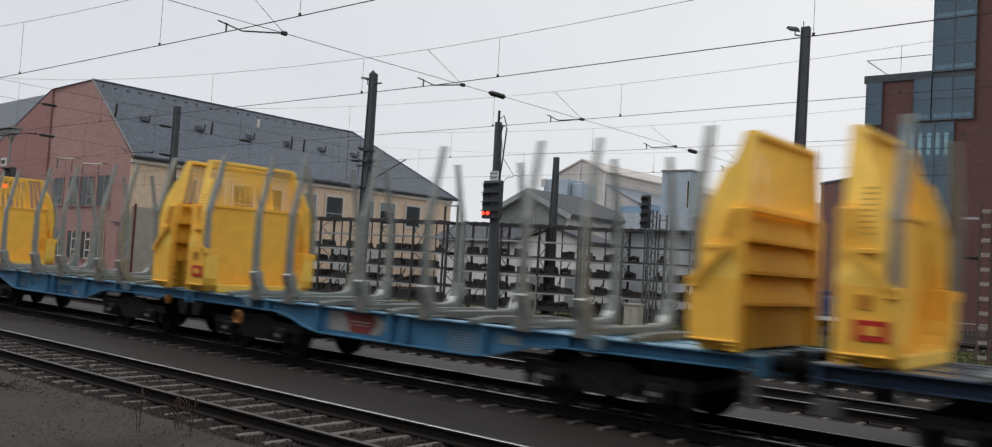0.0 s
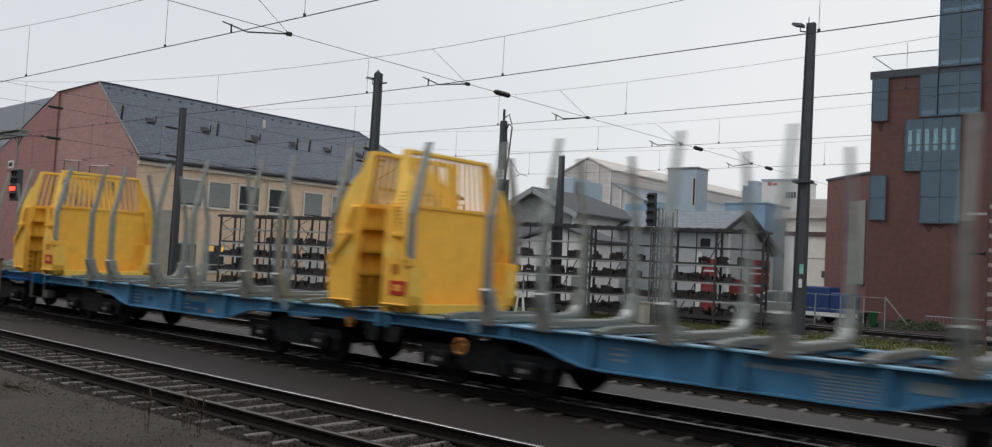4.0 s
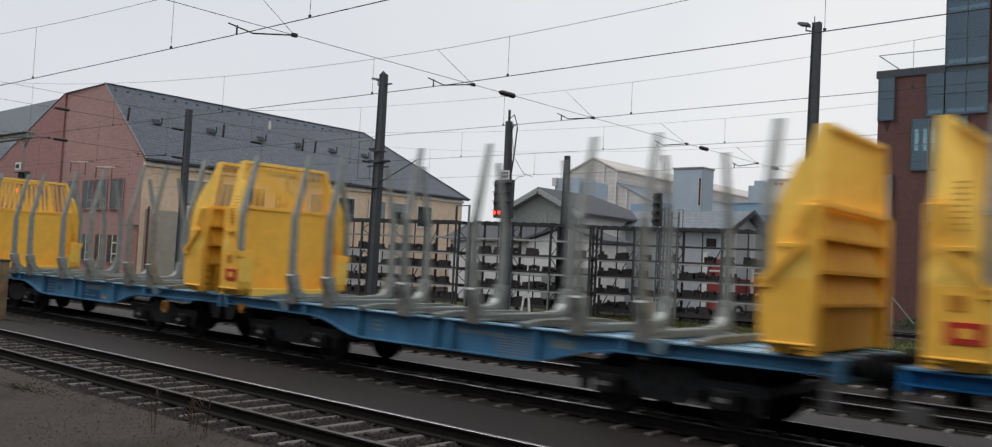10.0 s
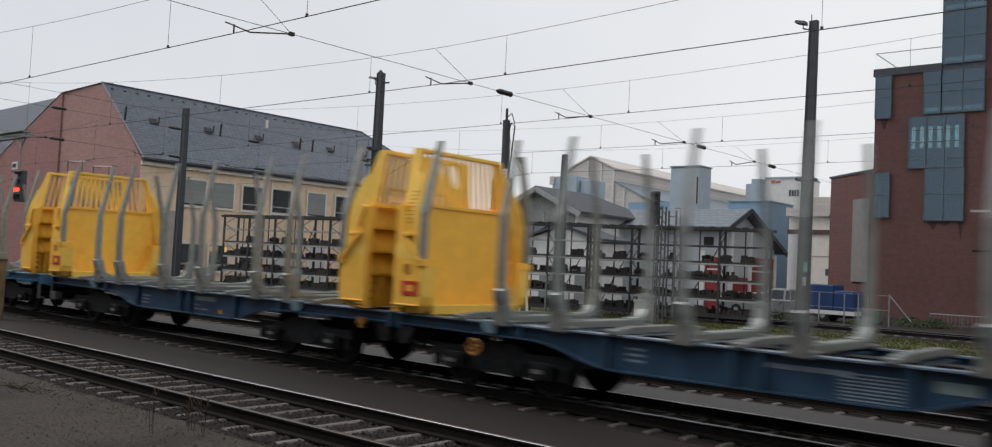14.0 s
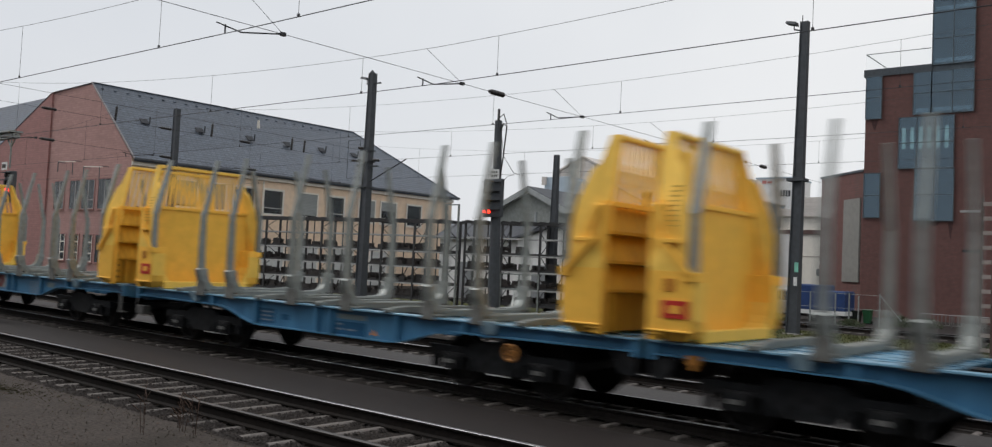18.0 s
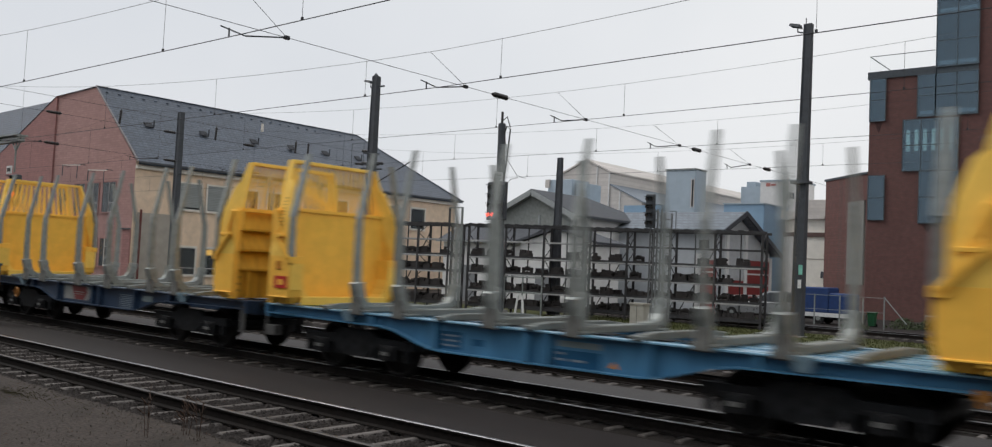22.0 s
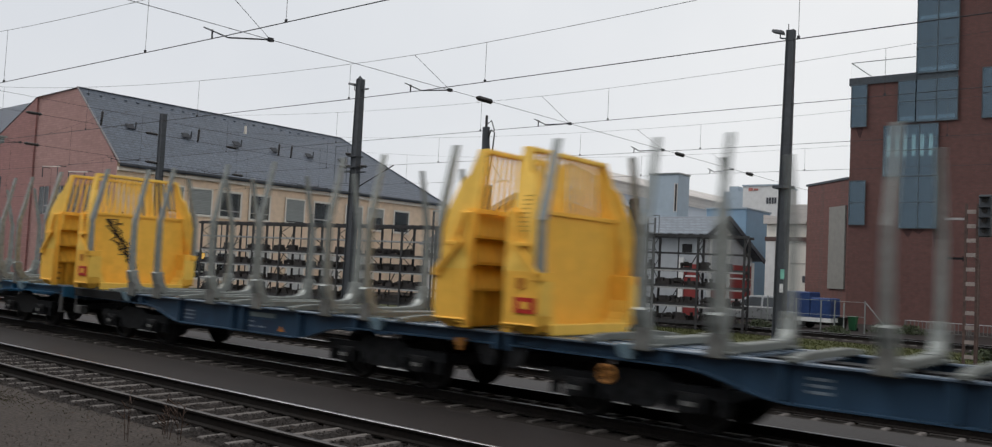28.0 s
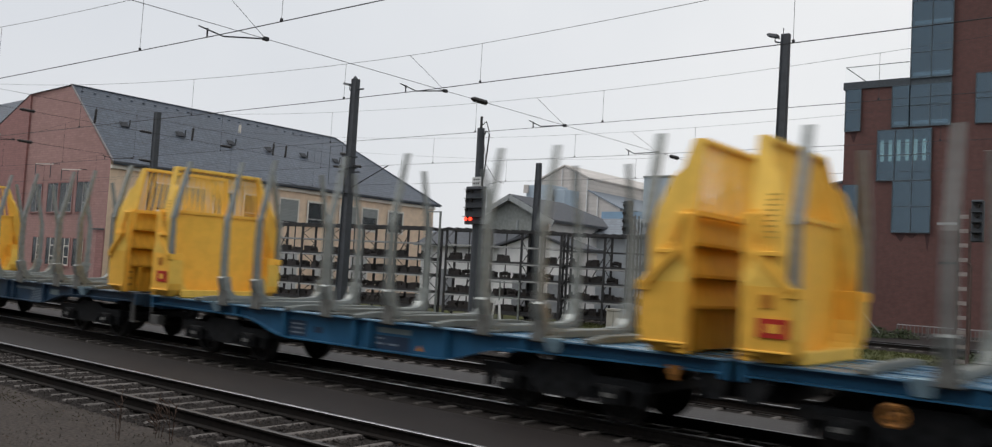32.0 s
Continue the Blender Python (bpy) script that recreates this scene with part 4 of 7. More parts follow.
# ---------------- brick office building ----------------
def brick_building():
    b = thing("office_building", "dark red brick office building with blue glass bands", "building")
    y = 62.0
    part("wall", Shape().box(-19.35, 14, y, y + 14, -0.27, 16.0), BRICK, b, "dark red brick wall")
    part("tower", Shape().box(-12.75, 14, y + 0.02, y + 12, 16.0, 25.5), BRICK, b, "brick upper storeys")
    part("wing", Shape().loft([(-23.6, 66.0, -0.27), (-19.36, 62.02, -0.27), (-19.36, 74, -0.27), (-23.6, 76, -0.27)], [(-23.6, 66.0, 9.55), (-19.36, 62.02, 9.55), (-19.36, 74, 9.55), (-23.6, 76, 9.55)]), BRICK, b, "low brick wing")
    part("coping", Shape().box(-19.5, -15.2, y - 0.1, y + 10, 16.0, 16.5), material("dark_coping", (0.05, 0.06, 0.07), 0.5), b, "dark roof edge")
    part("coping", Shape().loft([(-23.75, 66.05, 9.55), (-19.4, 61.95, 9.55), (-19.4, 62.4, 9.55), (-23.6, 66.5, 9.55)], [(-23.75, 66.05, 9.7), (-19.4, 61.95, 9.7), (-19.4, 62.4, 9.7), (-23.6, 66.5, 9.7)]), MATS["dark_coping"], b)
    d = Vector((-4.24, 3.98, 0)).normalized()
    p = Vector((-19.5, 62.15, 0))
    q = p + d * 2.15
    nr = Vector((-d.y, d.x, 0)) * -1
    nr = nr if nr.y < 0 else -nr
    part("panel", Shape().loft([(p.x, p.y, 2.0), (q.x, q.y, 2.0), (q.x, q.y, 7.75), (p.x, p.y, 7.75)], [(p.x + nr.x * 0.12, p.y + nr.y * 0.12, 2.0), (q.x + nr.x * 0.12, q.y + nr.y * 0.12, 2.0), (q.x + nr.x * 0.12, q.y + nr.y * 0.12, 7.75), (p.x + nr.x * 0.12, p.y + nr.y * 0.12, 7.75)]), material("dull_grey_panel", (0.185, 0.18, 0.165), 0.7, grain=0.1, size=3, bump=0.05, spots=(0.15, 0.148, 0.14), spot_amount=0.5, spot_size=0.5), b, "grey metal wall panel")
    frame_m = material("dark_mullion", (0.075, 0.095, 0.11), 0.45)

    # Pale bands low in the panes, added as weakly glowing strips.
    dim = glow("dim_pane_glow", (0.80, 0.92, 0.95), 0.28)

    def glazing(x0, x1, z0, z1, cols, rows, strips=False, bands=False):
        # A flat sheet; the office's darkness is put into its colour.
        g = part("window", Shape().box(x0, x1, y - 0.05, y - 0.004, z0, z1), ROOMDARK, b, "flat dark sheet with the office's darkness in its colour")
        if strips:
            for i in range(6):
                a = x0 + (x1 - x0) * (0.06 + i * 0.155)
                part("light_strip", Shape().box(a, a + (x1 - x0) * 0.07, y - 0.065, y - 0.052, z0 + (z1 - z0) * 0.38, z1 - (z1 - z0) * 0.2), PALELAMP, g, "lit office strip")
        if bands:
            for j in range(rows):
                c0 = z0 + (z1 - z0) * j / rows
                if j % 2 == 0:
                    part("ceiling_light", Shape().box(x0 + 0.15, x1 - 0.15, y - 0.06, y - 0.052, c0 + 0.15, c0 + 0.4), dim, g, "pale glowing strip added low behind the pane")
        for i in range(cols):
            for j in range(rows):
                a0, a1 = x0 + (x1 - x0) * i / cols, x0 + (x1 - x0) * (i + 1) / cols
                c0, c1 = z0 + (z1 - z0) * j / rows, z0 + (z1 - z0) * (j + 1) / rows
                pn = part("pane", Shape().box(a0 + 0.03, a1 - 0.03, y - 0.10, y - 0.08, c0 + 0.03, c1 - 0.03), BLUEGLASS, g, "blue-tinted pane")
                pn.visible_shadow = False
        s = Shape()
        for i in range(cols + 1):
            a = x0 + (x1 - x0) * i / cols
            s.box(a - 0.025, a + 0.025, y - 0.14, y - 0.06, z0 - 0.025, z1 + 0.025)
        for j in range(rows + 1):
            c = z0 + (z1 - z0) * j / rows
            s.box(x0, x1, y - 0.13, y - 0.061, c - 0.025, c + 0.025)
        part("window_frame", s, frame_m, g, "dark mullions")

    glazing(-19.32, -18.3, 13.1, 16.0, 1, 2)
    glazing(-16.3, -15.2, 13.2, 16.0, 1, 2, bands=True)
    glazing(-15.2, -12.7, 13.2, 16.0, 2, 2, bands=True)
    glazing(-15.2, -12.7, 16.4, 25.0, 2, 5, bands=True)
    part("tower_core", Shape().box(-15.2, -12.74, y + 0.0, y + 11, 16.0, 25.5), frame_m, b)
    glazing(-17.15, -13.8, 9.65, 13.05, 3, 2, strips=True)
    glazing(-16.1, -13.75, 6.2, 9.6, 2, 2)
    glazing(-19.3, -18.25, 6.4, 9.4, 1, 2)
    glazing(-11.3, -8.8, 13.2, 16.4, 2, 2)
    glazing(-6.5, -3.0, 9.65, 13.05, 3, 2)
    glazing(-9.0, -5.0, 17.0, 20.4, 3, 2)
    rail = part("terrace_rail", Shape().box(-19.4, -15.3, y - 0.03, y + 0.0, 17.55, 17.6).box(-19.4, -19.36, y, y + 6, 17.55, 17.6), GALV, b)
    gp = part("pane", Shape().box(-19.4, -15.3, y - 0.02, y, 16.5, 17.55), CLEARGLASS, rail, "clear glass balustrade")
    gp.visible_shadow = False
    st = material("dark_runoff_stain", (0.06, 0.03, 0.028), 0.9, grain=0.3, size=4)
    for x, z, w, h in ((-15.55, 6.14, 0.7, 0.55), (-14.9, 6.14, 0.9, 0.3), (-13.9, 6.14, 0.32, 1.15), (-18.75, 13.04, 0.5, 0.75)):
        part("stain", Shape().add([(x - w / 2, y - 0.006, z), (x + w / 2, y - 0.006, z), (x + w * 0.1, y - 0.006, z - h), (x - w * 0.1, y - 0.006, z - h * 0.8)], [(0, 1, 2, 3)]), st, b)


brick_building()


# ---------------- houses and halls behind the racks ----------------
def gabled(name, label, x0, x1, y0, y1, eave, ridge, along, wall, roof, over=0.5, thick=0.18):
    """A house with a gabled roof; along: the axis of the ridge."""
    b = thing(name, label, "building", "buildings behind the racks")
    if along == "x":
        ym = (y0 + y1) / 2
        prof = [(y0, -0.27), (y1, -0.27), (y1, eave), (ym, ridge), (y0, eave)]
        part("wall", Shape().loft([(x0, a, c) for a, c in prof], [(x1, a, c) for a, c in prof]), wall, b)
        k = (ridge - eave) / (ym - y0)
        for s, ya in ((-1, y0), (1, y1)):
            e = (ya + s * over, eave - over * k + 0.06)
            pr = [e, (ym, ridge + 0.06), (ym, ridge + 0.06 + thick), (e[0], e[1] + thick)]
            part("roof", Shape().loft([(x0 - over, a, c) for a, c in pr], [(x1 + over, a, c) for a, c in pr]), roof, b)
    else:
        xm = (x0 + x1) / 2
        prof = [(x0, -0.27), (x1, -0.27), (x1, eave), (xm, ridge), (x0, eave)]
        part("wall", Shape().loft([(a, y0, c) for a, c in prof], [(a, y1, c) for a, c in prof]), wall, b)
        k = (ridge - eave) / (xm - x0)
        for s, xa in ((-1, x0), (1, x1)):
            e = (xa + s * over, eave - over * k + 0.06)
            pr = [e, (xm, ridge + 0.06), (xm, ridge + 0.06 + thick), (e[0], e[1] + thick)]
            part("roof", Shape().loft([(a, y0 - over, c) for a, c in pr], [(a, y1 + over, c) for a, c in pr]), roof, b)
    return b


GATEWALL = material("grey_white_boards", (0.43, 0.445, 0.46), 0.8, grain=0.08, size=3, bump=0.1)
gate_house = thing("fire_station", "small gabled depot with pale walls and red gates", "building", "buildings behind the racks")
DEPOTWALL = material("pale_blue_grey_render", (0.44, 0.465, 0.49), 0.85, grain=0.07, size=2)
depot = [(51.0, -0.27), (58.7, -0.27), (58.7, 3.80), (53.4, 6.06), (51.0, 5.03)]
part("wall", Shape().loft([(-34.0, y, z) for y, z in depot], [(-24.7, y, z) for y, z in depot]), DEPOTWALL, gate_house)
for ye, ze in ((50.35, 4.81), (59.3, 3.60)):
    slab = [(ye, ze), (53.4, 6.12), (53.4, 6.30), (ye, ze + 0.18)]
    part("roof", Shape().loft([(-34.6, y, z) for y, z in slab], [(-24.1, y, z) for y, z in slab]), TILEROOF, gate_house, "grey tiled roof slope")
part("gable_boarding", Shape().add([(-24.68, 51.05, 3.4), (-24.68, 58.6, 3.4), (-24.68, 58.6, 3.80), (-24.68, 53.4, 6.0), (-24.68, 51.05, 5.0)], [(0, 1, 2, 3, 4)]), GATEWALL, gate_house, "grey boarded gable")
for a, e, top in ((52.1, 54.4, 1.9), (54.85, 58.4, 3.25)):
    d = part("gate", Shape().box(-24.69, -24.6, a, e, -0.25, top), REDDOOR, gate_house, "red folding gate with white stripes", bevel=0.01)
    for z in (0.9, 1.6, 2.3):
        if z < top - 0.2:
            part("stripe", Shape().box(-24.6, -24.585, a + 0.1, e - 0.1, z, z + 0.1), WHITE, d)
part("gate_window", Shape().box(-24.69, -24.62, 52.1, 54.4, 1.92, 3.3), GATEWALL, gate_house, "pale grey panel over the middle gate")
for y, top in ((51.85, 4.95), (54.6, 5.2), (58.55, 3.5)):
    part("pillar", Shape().box(-24.69, -24.52, y - 0.17, y + 0.17, -0.25, top), WHITEWALL, gate_house)
for a, e in ((-25.85, -24.85),):
    d = part("gate", Shape().box(a, e, 50.9, 50.99, -0.25, 3.1), REDDOOR, gate_house, "red folding gate with white stripes", bevel=0.01)
    for z in (0.9, 1.6, 2.3):
        part("stripe", Shape().box(a + 0.1, e - 0.1, 50.885, 50.9, z, z + 0.1), WHITE, d)
part("pillar", Shape().box(-26.22, -25.88, 50.82, 50.99, -0.25, 3.5), WHITEWALL, gate_house)
part("small_window", Shape().box(-26.05, -25.4, 50.93, 50.99, 3.84, 4.36), ROOMDARK, gate_house, "small dark window")
part("verge", Shape().beam((-24.05, 50.3, 4.84), (-24.05, 53.4, 6.2), 0.08, 0.3).beam((-24.05, 59.35, 3.6), (-24.05, 53.4, 6.2), 0.08, 0.3), DARKROOF, gate_house, "dark verge boards")

gable_house = thing("gable_house", "low house with a grey-green gable and dark hipped roof", "building", "buildings behind the racks")
GX0, GX1, GY0, GY1, GE, GR = -38.2, -32.0, 45.6, 54.6, 5.57, 7.0
GM = (GX0 + GX1) / 2
prof = [(GX0, -0.27), (GX1, -0.27), (GX1, GE), (GM, GR), (GX0, GE)]
part("wall", Shape().loft([(a, GY0, z) for a, z in prof], [(a, GY0 + 0.3, z) for a, z in prof]).box(GX0, GX1, GY0 + 0.3, GY1, -0.27, GE), WHITEWALL, gable_house, "pale rendered wall")
o = 0.5
lo = GE - o * (GR - GE) / (GM - GX0)
roof_v = [(GX0 - o, GY0 - o, lo), (GM, GY0 - o, GR), (GX1 + o, GY0 - o, lo), (GX0 - o, GY1 + o, lo), (GM, 51.3, GR), (GX1 + o, GY1 + o, lo)]
part("roof", Shape().add([(x, y, z + 0.2) for x, y, z in roof_v] + [(x, y, z + 0.04) for x, y, z in roof_v],
                         [(0, 1, 4, 3), (1, 2, 5, 4), (3, 4, 5), (6, 9, 10, 7), (7, 10, 11, 8), (9, 11, 10), (0, 6, 7, 1), (1, 7, 8, 2), (2, 8, 11, 5), (5, 11, 9, 3), (3, 9, 6, 0)]), DARKROOF, gable_house, "dark shingle roof with a hipped end")
VERGE = material("pale_verge_board", (0.30, 0.32, 0.32), 0.75, grain=0.1, size=4)
part("verge_board", Shape().beam((GX0 - o, GY0 - o - 0.03, lo - 0.02), (GM, GY0 - o - 0.03, GR - 0.02), 0.06, 0.34).beam((GX1 + o, GY0 - o - 0.03, lo - 0.02), (GM, GY0 - o - 0.03, GR - 0.02), 0.06, 0.34), VERGE, gable_house, "pale grey verge boards")
part("gable_boarding", Shape().add([(-38.0, 45.57, 4.6), (-32.2, 45.57, 4.6), (-32.2, 45.57, GE), (GM, 45.57, GR - 0.1), (-38.0, 45.57, GE)], [(0, 1, 2, 3, 4)]), material("grey_green_boards", (0.275, 0.29, 0.275), 0.8, grain=0.15, size=5), gable_house, "grey-green boarded gable")
part("flue", Shape().rod((-34.4, 45.2, 4.4), (-34.4, 45.2, 5.5), 0.09, n=8), VERGE, gable_house, "pale flue pipe")
tanks = thing("plant_room", "pale blue-grey plant rooms on a flat roof", "building", "buildings behind the racks")
part("body", Shape().box(-52.4, -49.5, 70.0, 73.0, -0.27, 10.9), STEELBLUE, tanks, bevel=0.05)
part("body", Shape().box(-49.4, -48.1, 70.5, 73.0, -0.27, 10.5), STEELBLUE, tanks, bevel=0.05)
part("vent", Shape().box(-52.6, -52.1, 69.8, 70.0, 10.1, 10.9), CLADDING, tanks)
for i in range(4):
    window(gable_house, "x", -38.0 + i * 1.5, -37.0 + i * 1.5, 0.8, 2.2, 45.58, -1, panes=2, frame_mat=WHITEWALL)
low_shed = thing("low_shed", "low pale shed with a dark sloping roof behind the racks", "building", "buildings behind the racks")
part("wall", Shape().box(-41.0, -34.0, 43.4, 45.3, -0.27, 3.62), WHITEWALL, low_shed)
part("roof", Shape().loft([(-41.3, 43.0, 3.60), (-41.3, 45.4, 4.72), (-41.3, 45.4, 4.84), (-41.3, 43.0, 3.72)], [(-33.9, 43.0, 3.60), (-33.9, 45.4, 4.72), (-33.9, 45.4, 4.84), (-33.9, 43.0, 3.72)]), DARKROOF, low_shed, "dark lean-to roof")
part("gutter", Shape().box(-41.3, -34.0, 42.9, 43.0, 3.58, 3.68), VERGE, low_shed)
gabled_shed = gabled("gabled_shed", "low white gabled shed with a dark roof behind the racks", -33.8, -28.3, 42.7, 45.2, 3.62, 4.42, "y", WHITEWALL, DARKROOF, 0.28, 0.14)
part("wall_vent", Shape().box(-31.3, -31.0, 42.62, 42.7, 3.6, 3.9), DARKROOF, gabled_shed)
for x in (-32.6, -30.0):
    part("door", Shape().box(x, x + 1.1, 42.66, 42.7, -0.25, 2.1), material("grey_shed_door", (0.22, 0.23, 0.24), 0.7, grain=0.1, size=4), gabled_shed, "grey shed door")
for x in (-36.5, -39.2):
    part("door", Shape().box(x, x + 1.1, 43.36, 43.4, -0.25, 2.1), material("grey_shed_door", (0.22, 0.23, 0.24), 0.7, grain=0.1, size=4), low_shed, "grey shed door")

hall = gabled("factory_hall", "large pale factory hall with a gable and ribbed cladding", -57.95, -51.6, 80.0, 142.0, 12.68, 14.1, "y", CLADDING, CLADDING, 0.12)
for x in (-57.85, -55.05, -53.3, -51.72):
    part("rib", Shape().box(x - 0.06, x + 0.06, 79.9, 80.0, 0, 12.7 + 1.35 * max(0, 1 - abs(x + 54.78) / 3.17)), WHITEWALL, hall, "white cover strip")
lean = [(-51.58, -0.27), (-47.6, -0.27), (-47.6, 9.5), (-51.58, 11.37)]
part("annex", Shape().loft([(x, 80.05, z) for x, z in lean], [(x, 142.0, z) for x, z in lean]), CLADDING, hall, "pale lean-to along the hall")
part("annex_roof", Shape().loft([(x, 79.9, z) for x, z in ((-51.58, 11.38), (-47.4, 9.42), (-47.4, 9.54), (-51.58, 11.5))], [(x, 142.0, z) for x, z in ((-51.58, 11.38), (-47.4, 9.42), (-47.4, 9.54), (-51.58, 11.5))]), GREYROOF, hall, "grey sheet roof of the lean-to")
part("rib", Shape().box(-50.4, -50.28, 79.95, 80.05, 0, 10.75), WHITEWALL, hall, "white cover strip")
hall_long = gabled("factory_hall", "long pale factory hall with a sheet roof", -50.0, -16.0, 118.0, 136.0, 9.0, 10.5, "x", CLADDING, CLADDING, 0.2)
for i in range(16):
    part("rib", Shape().box(-49.5 + i * 2.0, -49.4 + i * 2.0, 117.9, 118.0, 0, 9.0), TRIM, hall_long)
tower = thing("silo_tower", "square grey-blue clad silo tower with a slit window", "tower", "buildings behind the racks")
part("body", Shape().box(-39.85, -36.9, 71, 73.1, -0.27, 11.5), STEELBLUE, tower, bevel=0.05)
part("window", Shape().box(-37.22, -37.04, 70.96, 71.0, 8.2, 10.6), ROOMDARK, tower, "narrow dark slit window")
part("window_frame", Shape().box(-37.3, -37.22, 70.95, 71.0, 8.1, 10.7).box(-37.04, -36.98, 70.95, 71.0, 8.1, 10.7), CLADDING, tower)
part("cap", Shape().box(-39.92, -36.83, 70.93, 73.17, 11.5, 11.62), GALV, tower)
blue_hall = thing("blue_hall", "mid-blue clad box building behind the depot", "building", "buildings behind the racks")
part("body", Shape().box(-32.2, -28.8, 67.0, 71.9, -0.27, 8.0), BLUECLAD, blue_hall)
# Darker copy of the blue: this side's shade is put into the colour.
part("side_panel", Shape().box(-28.8, -28.76, 67.05, 71.85, 0, 7.95), material("shaded_blue_cladding", (0.19, 0.295, 0.41), 0.6, grain=0.06, size=1.5), blue_hall)
part("cap", Shape().box(-32.28, -28.72, 66.92, 71.98, 8.0, 8.1), STEELBLUE, blue_hall)
part("annex", Shape().box(-44.8, -40.2, 72.0, 79.0, -0.27, 8.45), BLUECLAD, blue_hall, "blue annex")
plant = thing("factory_block", "white stepped factory block with roof units", "building", "buildings behind the racks")
part("body", Shape().box(-46.1, -41.5, 106, 112, 0, 14.3), WHITEWALL, plant)
part("stair_tower", Shape().box(-48.8, -46.12, 106.3, 110, 0, 13.75).box(-48.2, -47.0, 106.6, 109, 13.75, 14.4), STEELBLUE, plant, "grey-blue stair tower")
part("low_wing", Shape().box(-41.48, -34.0, 106.5, 112, 0, 12.0), CLADDING, plant, "pale low wing")
part("emblem", Shape().box(-45.35, -44.8, 105.95, 105.998, 13.7, 14.1).box(-44.7, -44.1, 105.95, 105.998, 13.75, 14.0), material("faded_red_sign", (0.42, 0.16, 0.14), 0.6), plant, "faded red plain sign")
for i in range(4):
    part("window", Shape().box(-43.0 + i * 0.34, -42.76 + i * 0.34, 105.95, 105.998, 12.1, 12.85), DARKROOF, plant)
part("cap", Shape().box(-46.2, -41.4, 105.9, 112.1, 14.3, 14.5), STEELBLUE, plant)
white_shop = thing("workshop", "white workshop with a dark roof band", "building", "buildings behind the racks")
part("body", Shape().box(-26.87, -23.72, 66.5, 72, -0.27, 6.77), material("cream_render", (0.74, 0.71, 0.64), 0.85, grain=0.07, size=2, bump=0.08, spots=(0.62, 0.59, 0.53), spot_amount=0.5, spot_size=0.4), white_shop)
part("band", Shape().box(-26.95, -23.7, 66.36, 66.5, 5.44, 5.76), material("red_brown_fascia", (0.10, 0.062, 0.055), 0.7, grain=0.15, size=3), white_shop, "dark fascia band")
part("seam", Shape().box(-26.87, -23.72, 66.48, 66.5, 3.72, 3.80), GREYPLASTER, white_shop, "joint between two wall panels")
part("roof", Shape().loft([(-27.05, 66.2, 6.77), (-23.72, 66.2, 6.77), (-23.72, 66.2, 7.0), (-27.05, 66.2, 7.46)], [(-27.05, 72.2, 6.77), (-23.72, 72.2, 6.77), (-23.72, 72.2, 7.0), (-27.05, 72.2, 7.46)]), CLADDING, white_shop, "pale sloping sheet roof")
part("corner_pillar", Shape().box(-26.87, -26.14, 66.39, 66.5, -0.25, 5.4), WHITEWALL, white_shop, "white corner pillar")
part("vent", Shape().box(-23.98, -23.76, 66.44, 66.5, 2.35, 2.85), DARKROOF, white_shop)
gabled("low_hall", "low pale hall with a light sheet roof", -62, -44, 62, 74, 4.2, 6.0, "x", WHITEWALL, GREYROOF, 0.4)
far_row = thing("backdrop", "hazy distant row of low buildings", "backdrop", kind="structure")
fr = Shape()
rnd = random.Random(5)
x = -700
while x < 500:
    w = rnd.uniform(20, 50)
    fr.box(x, x + w, 230, 260, -0.3, rnd.uniform(4, 9))
    x += w + rnd.uniform(0, 20)
part("row", fr, material("hazy_far_wall", (0.36, 0.38, 0.41), 0.9, grain=0.1, size=0.1), far_row)


# ---------------- storage racks with castings ----------------
def casting_shape(kind):
    s = Shape()
    if kind == 0:
        s.box(-0.36, 0.36, -0.22, 0.22, 0.0, 0.14).box(-0.25, 0.25, -0.2, 0.2, 0.14, 0.40).box(-0.34, 0.02, -0.16, 0.16, 0.30, 0.45)
        return s.rod((-0.4, 0, 0.24), (0.4, 0, 0.24), 0.09, n=8)
    if kind == 1:
        s.box(-0.40, 0.40, -0.2, 0.2, 0.0, 0.10).box(-0.32, 0.12, -0.2, 0.2, 0.10, 0.42)
        return s.rod((0.22, -0.18, 0.24), (0.22, 0.18, 0.24), 0.15, n=12).rod((-0.42, 0, 0.3), (-0.3, 0, 0.3), 0.06, n=8)
    if kind == 2:
        s.box(-0.38, 0.38, -0.22, 0.22, 0.0, 0.22).box(-0.34, -0.06, -0.18, 0.18, 0.22, 0.38).box(0.02, 0.36, -0.2, 0.2, 0.22, 0.43)
        return s.rod((-0.2, -0.24, 0.2), (-0.2, 0.24, 0.2), 0.13, n=10)
    if kind == 3:
        s.box(-0.30, 0.30, -0.2, 0.2, 0.0, 0.09).box(-0.30, -0.22, -0.2, 0.2, 0.09, 0.34).box(0.22, 0.30, -0.2, 0.2, 0.09, 0.34).rod((-0.34, 0, 0.24), (0.34, 0, 0.24), 0.11, n=10)
        return s.box(-0.12, 0.12, -0.16, 0.16, 0.30, 0.40)
    if kind == 4:
        s.box(-0.24, 0.24, -0.18, 0.18, 0.0, 0.26).rod((0, 0, 0.26), (0, 0, 0.46), 0.10, n=10).box(-0.34, 0.34, -0.08, 0.08, 0.08, 0.16)
        return s
    s.box(-0.42, 0.42, -0.2, 0.2, 0.0, 0.08).box(-0.36, -0.16, -0.16, 0.16, 0.08, 0.30).box(0.14, 0.36, -0.16, 0.16, 0.08, 0.26)
    return s.rod((-0.02, -0.2, 0.18), (-0.02, 0.2, 0.18), 0.12, n=12)


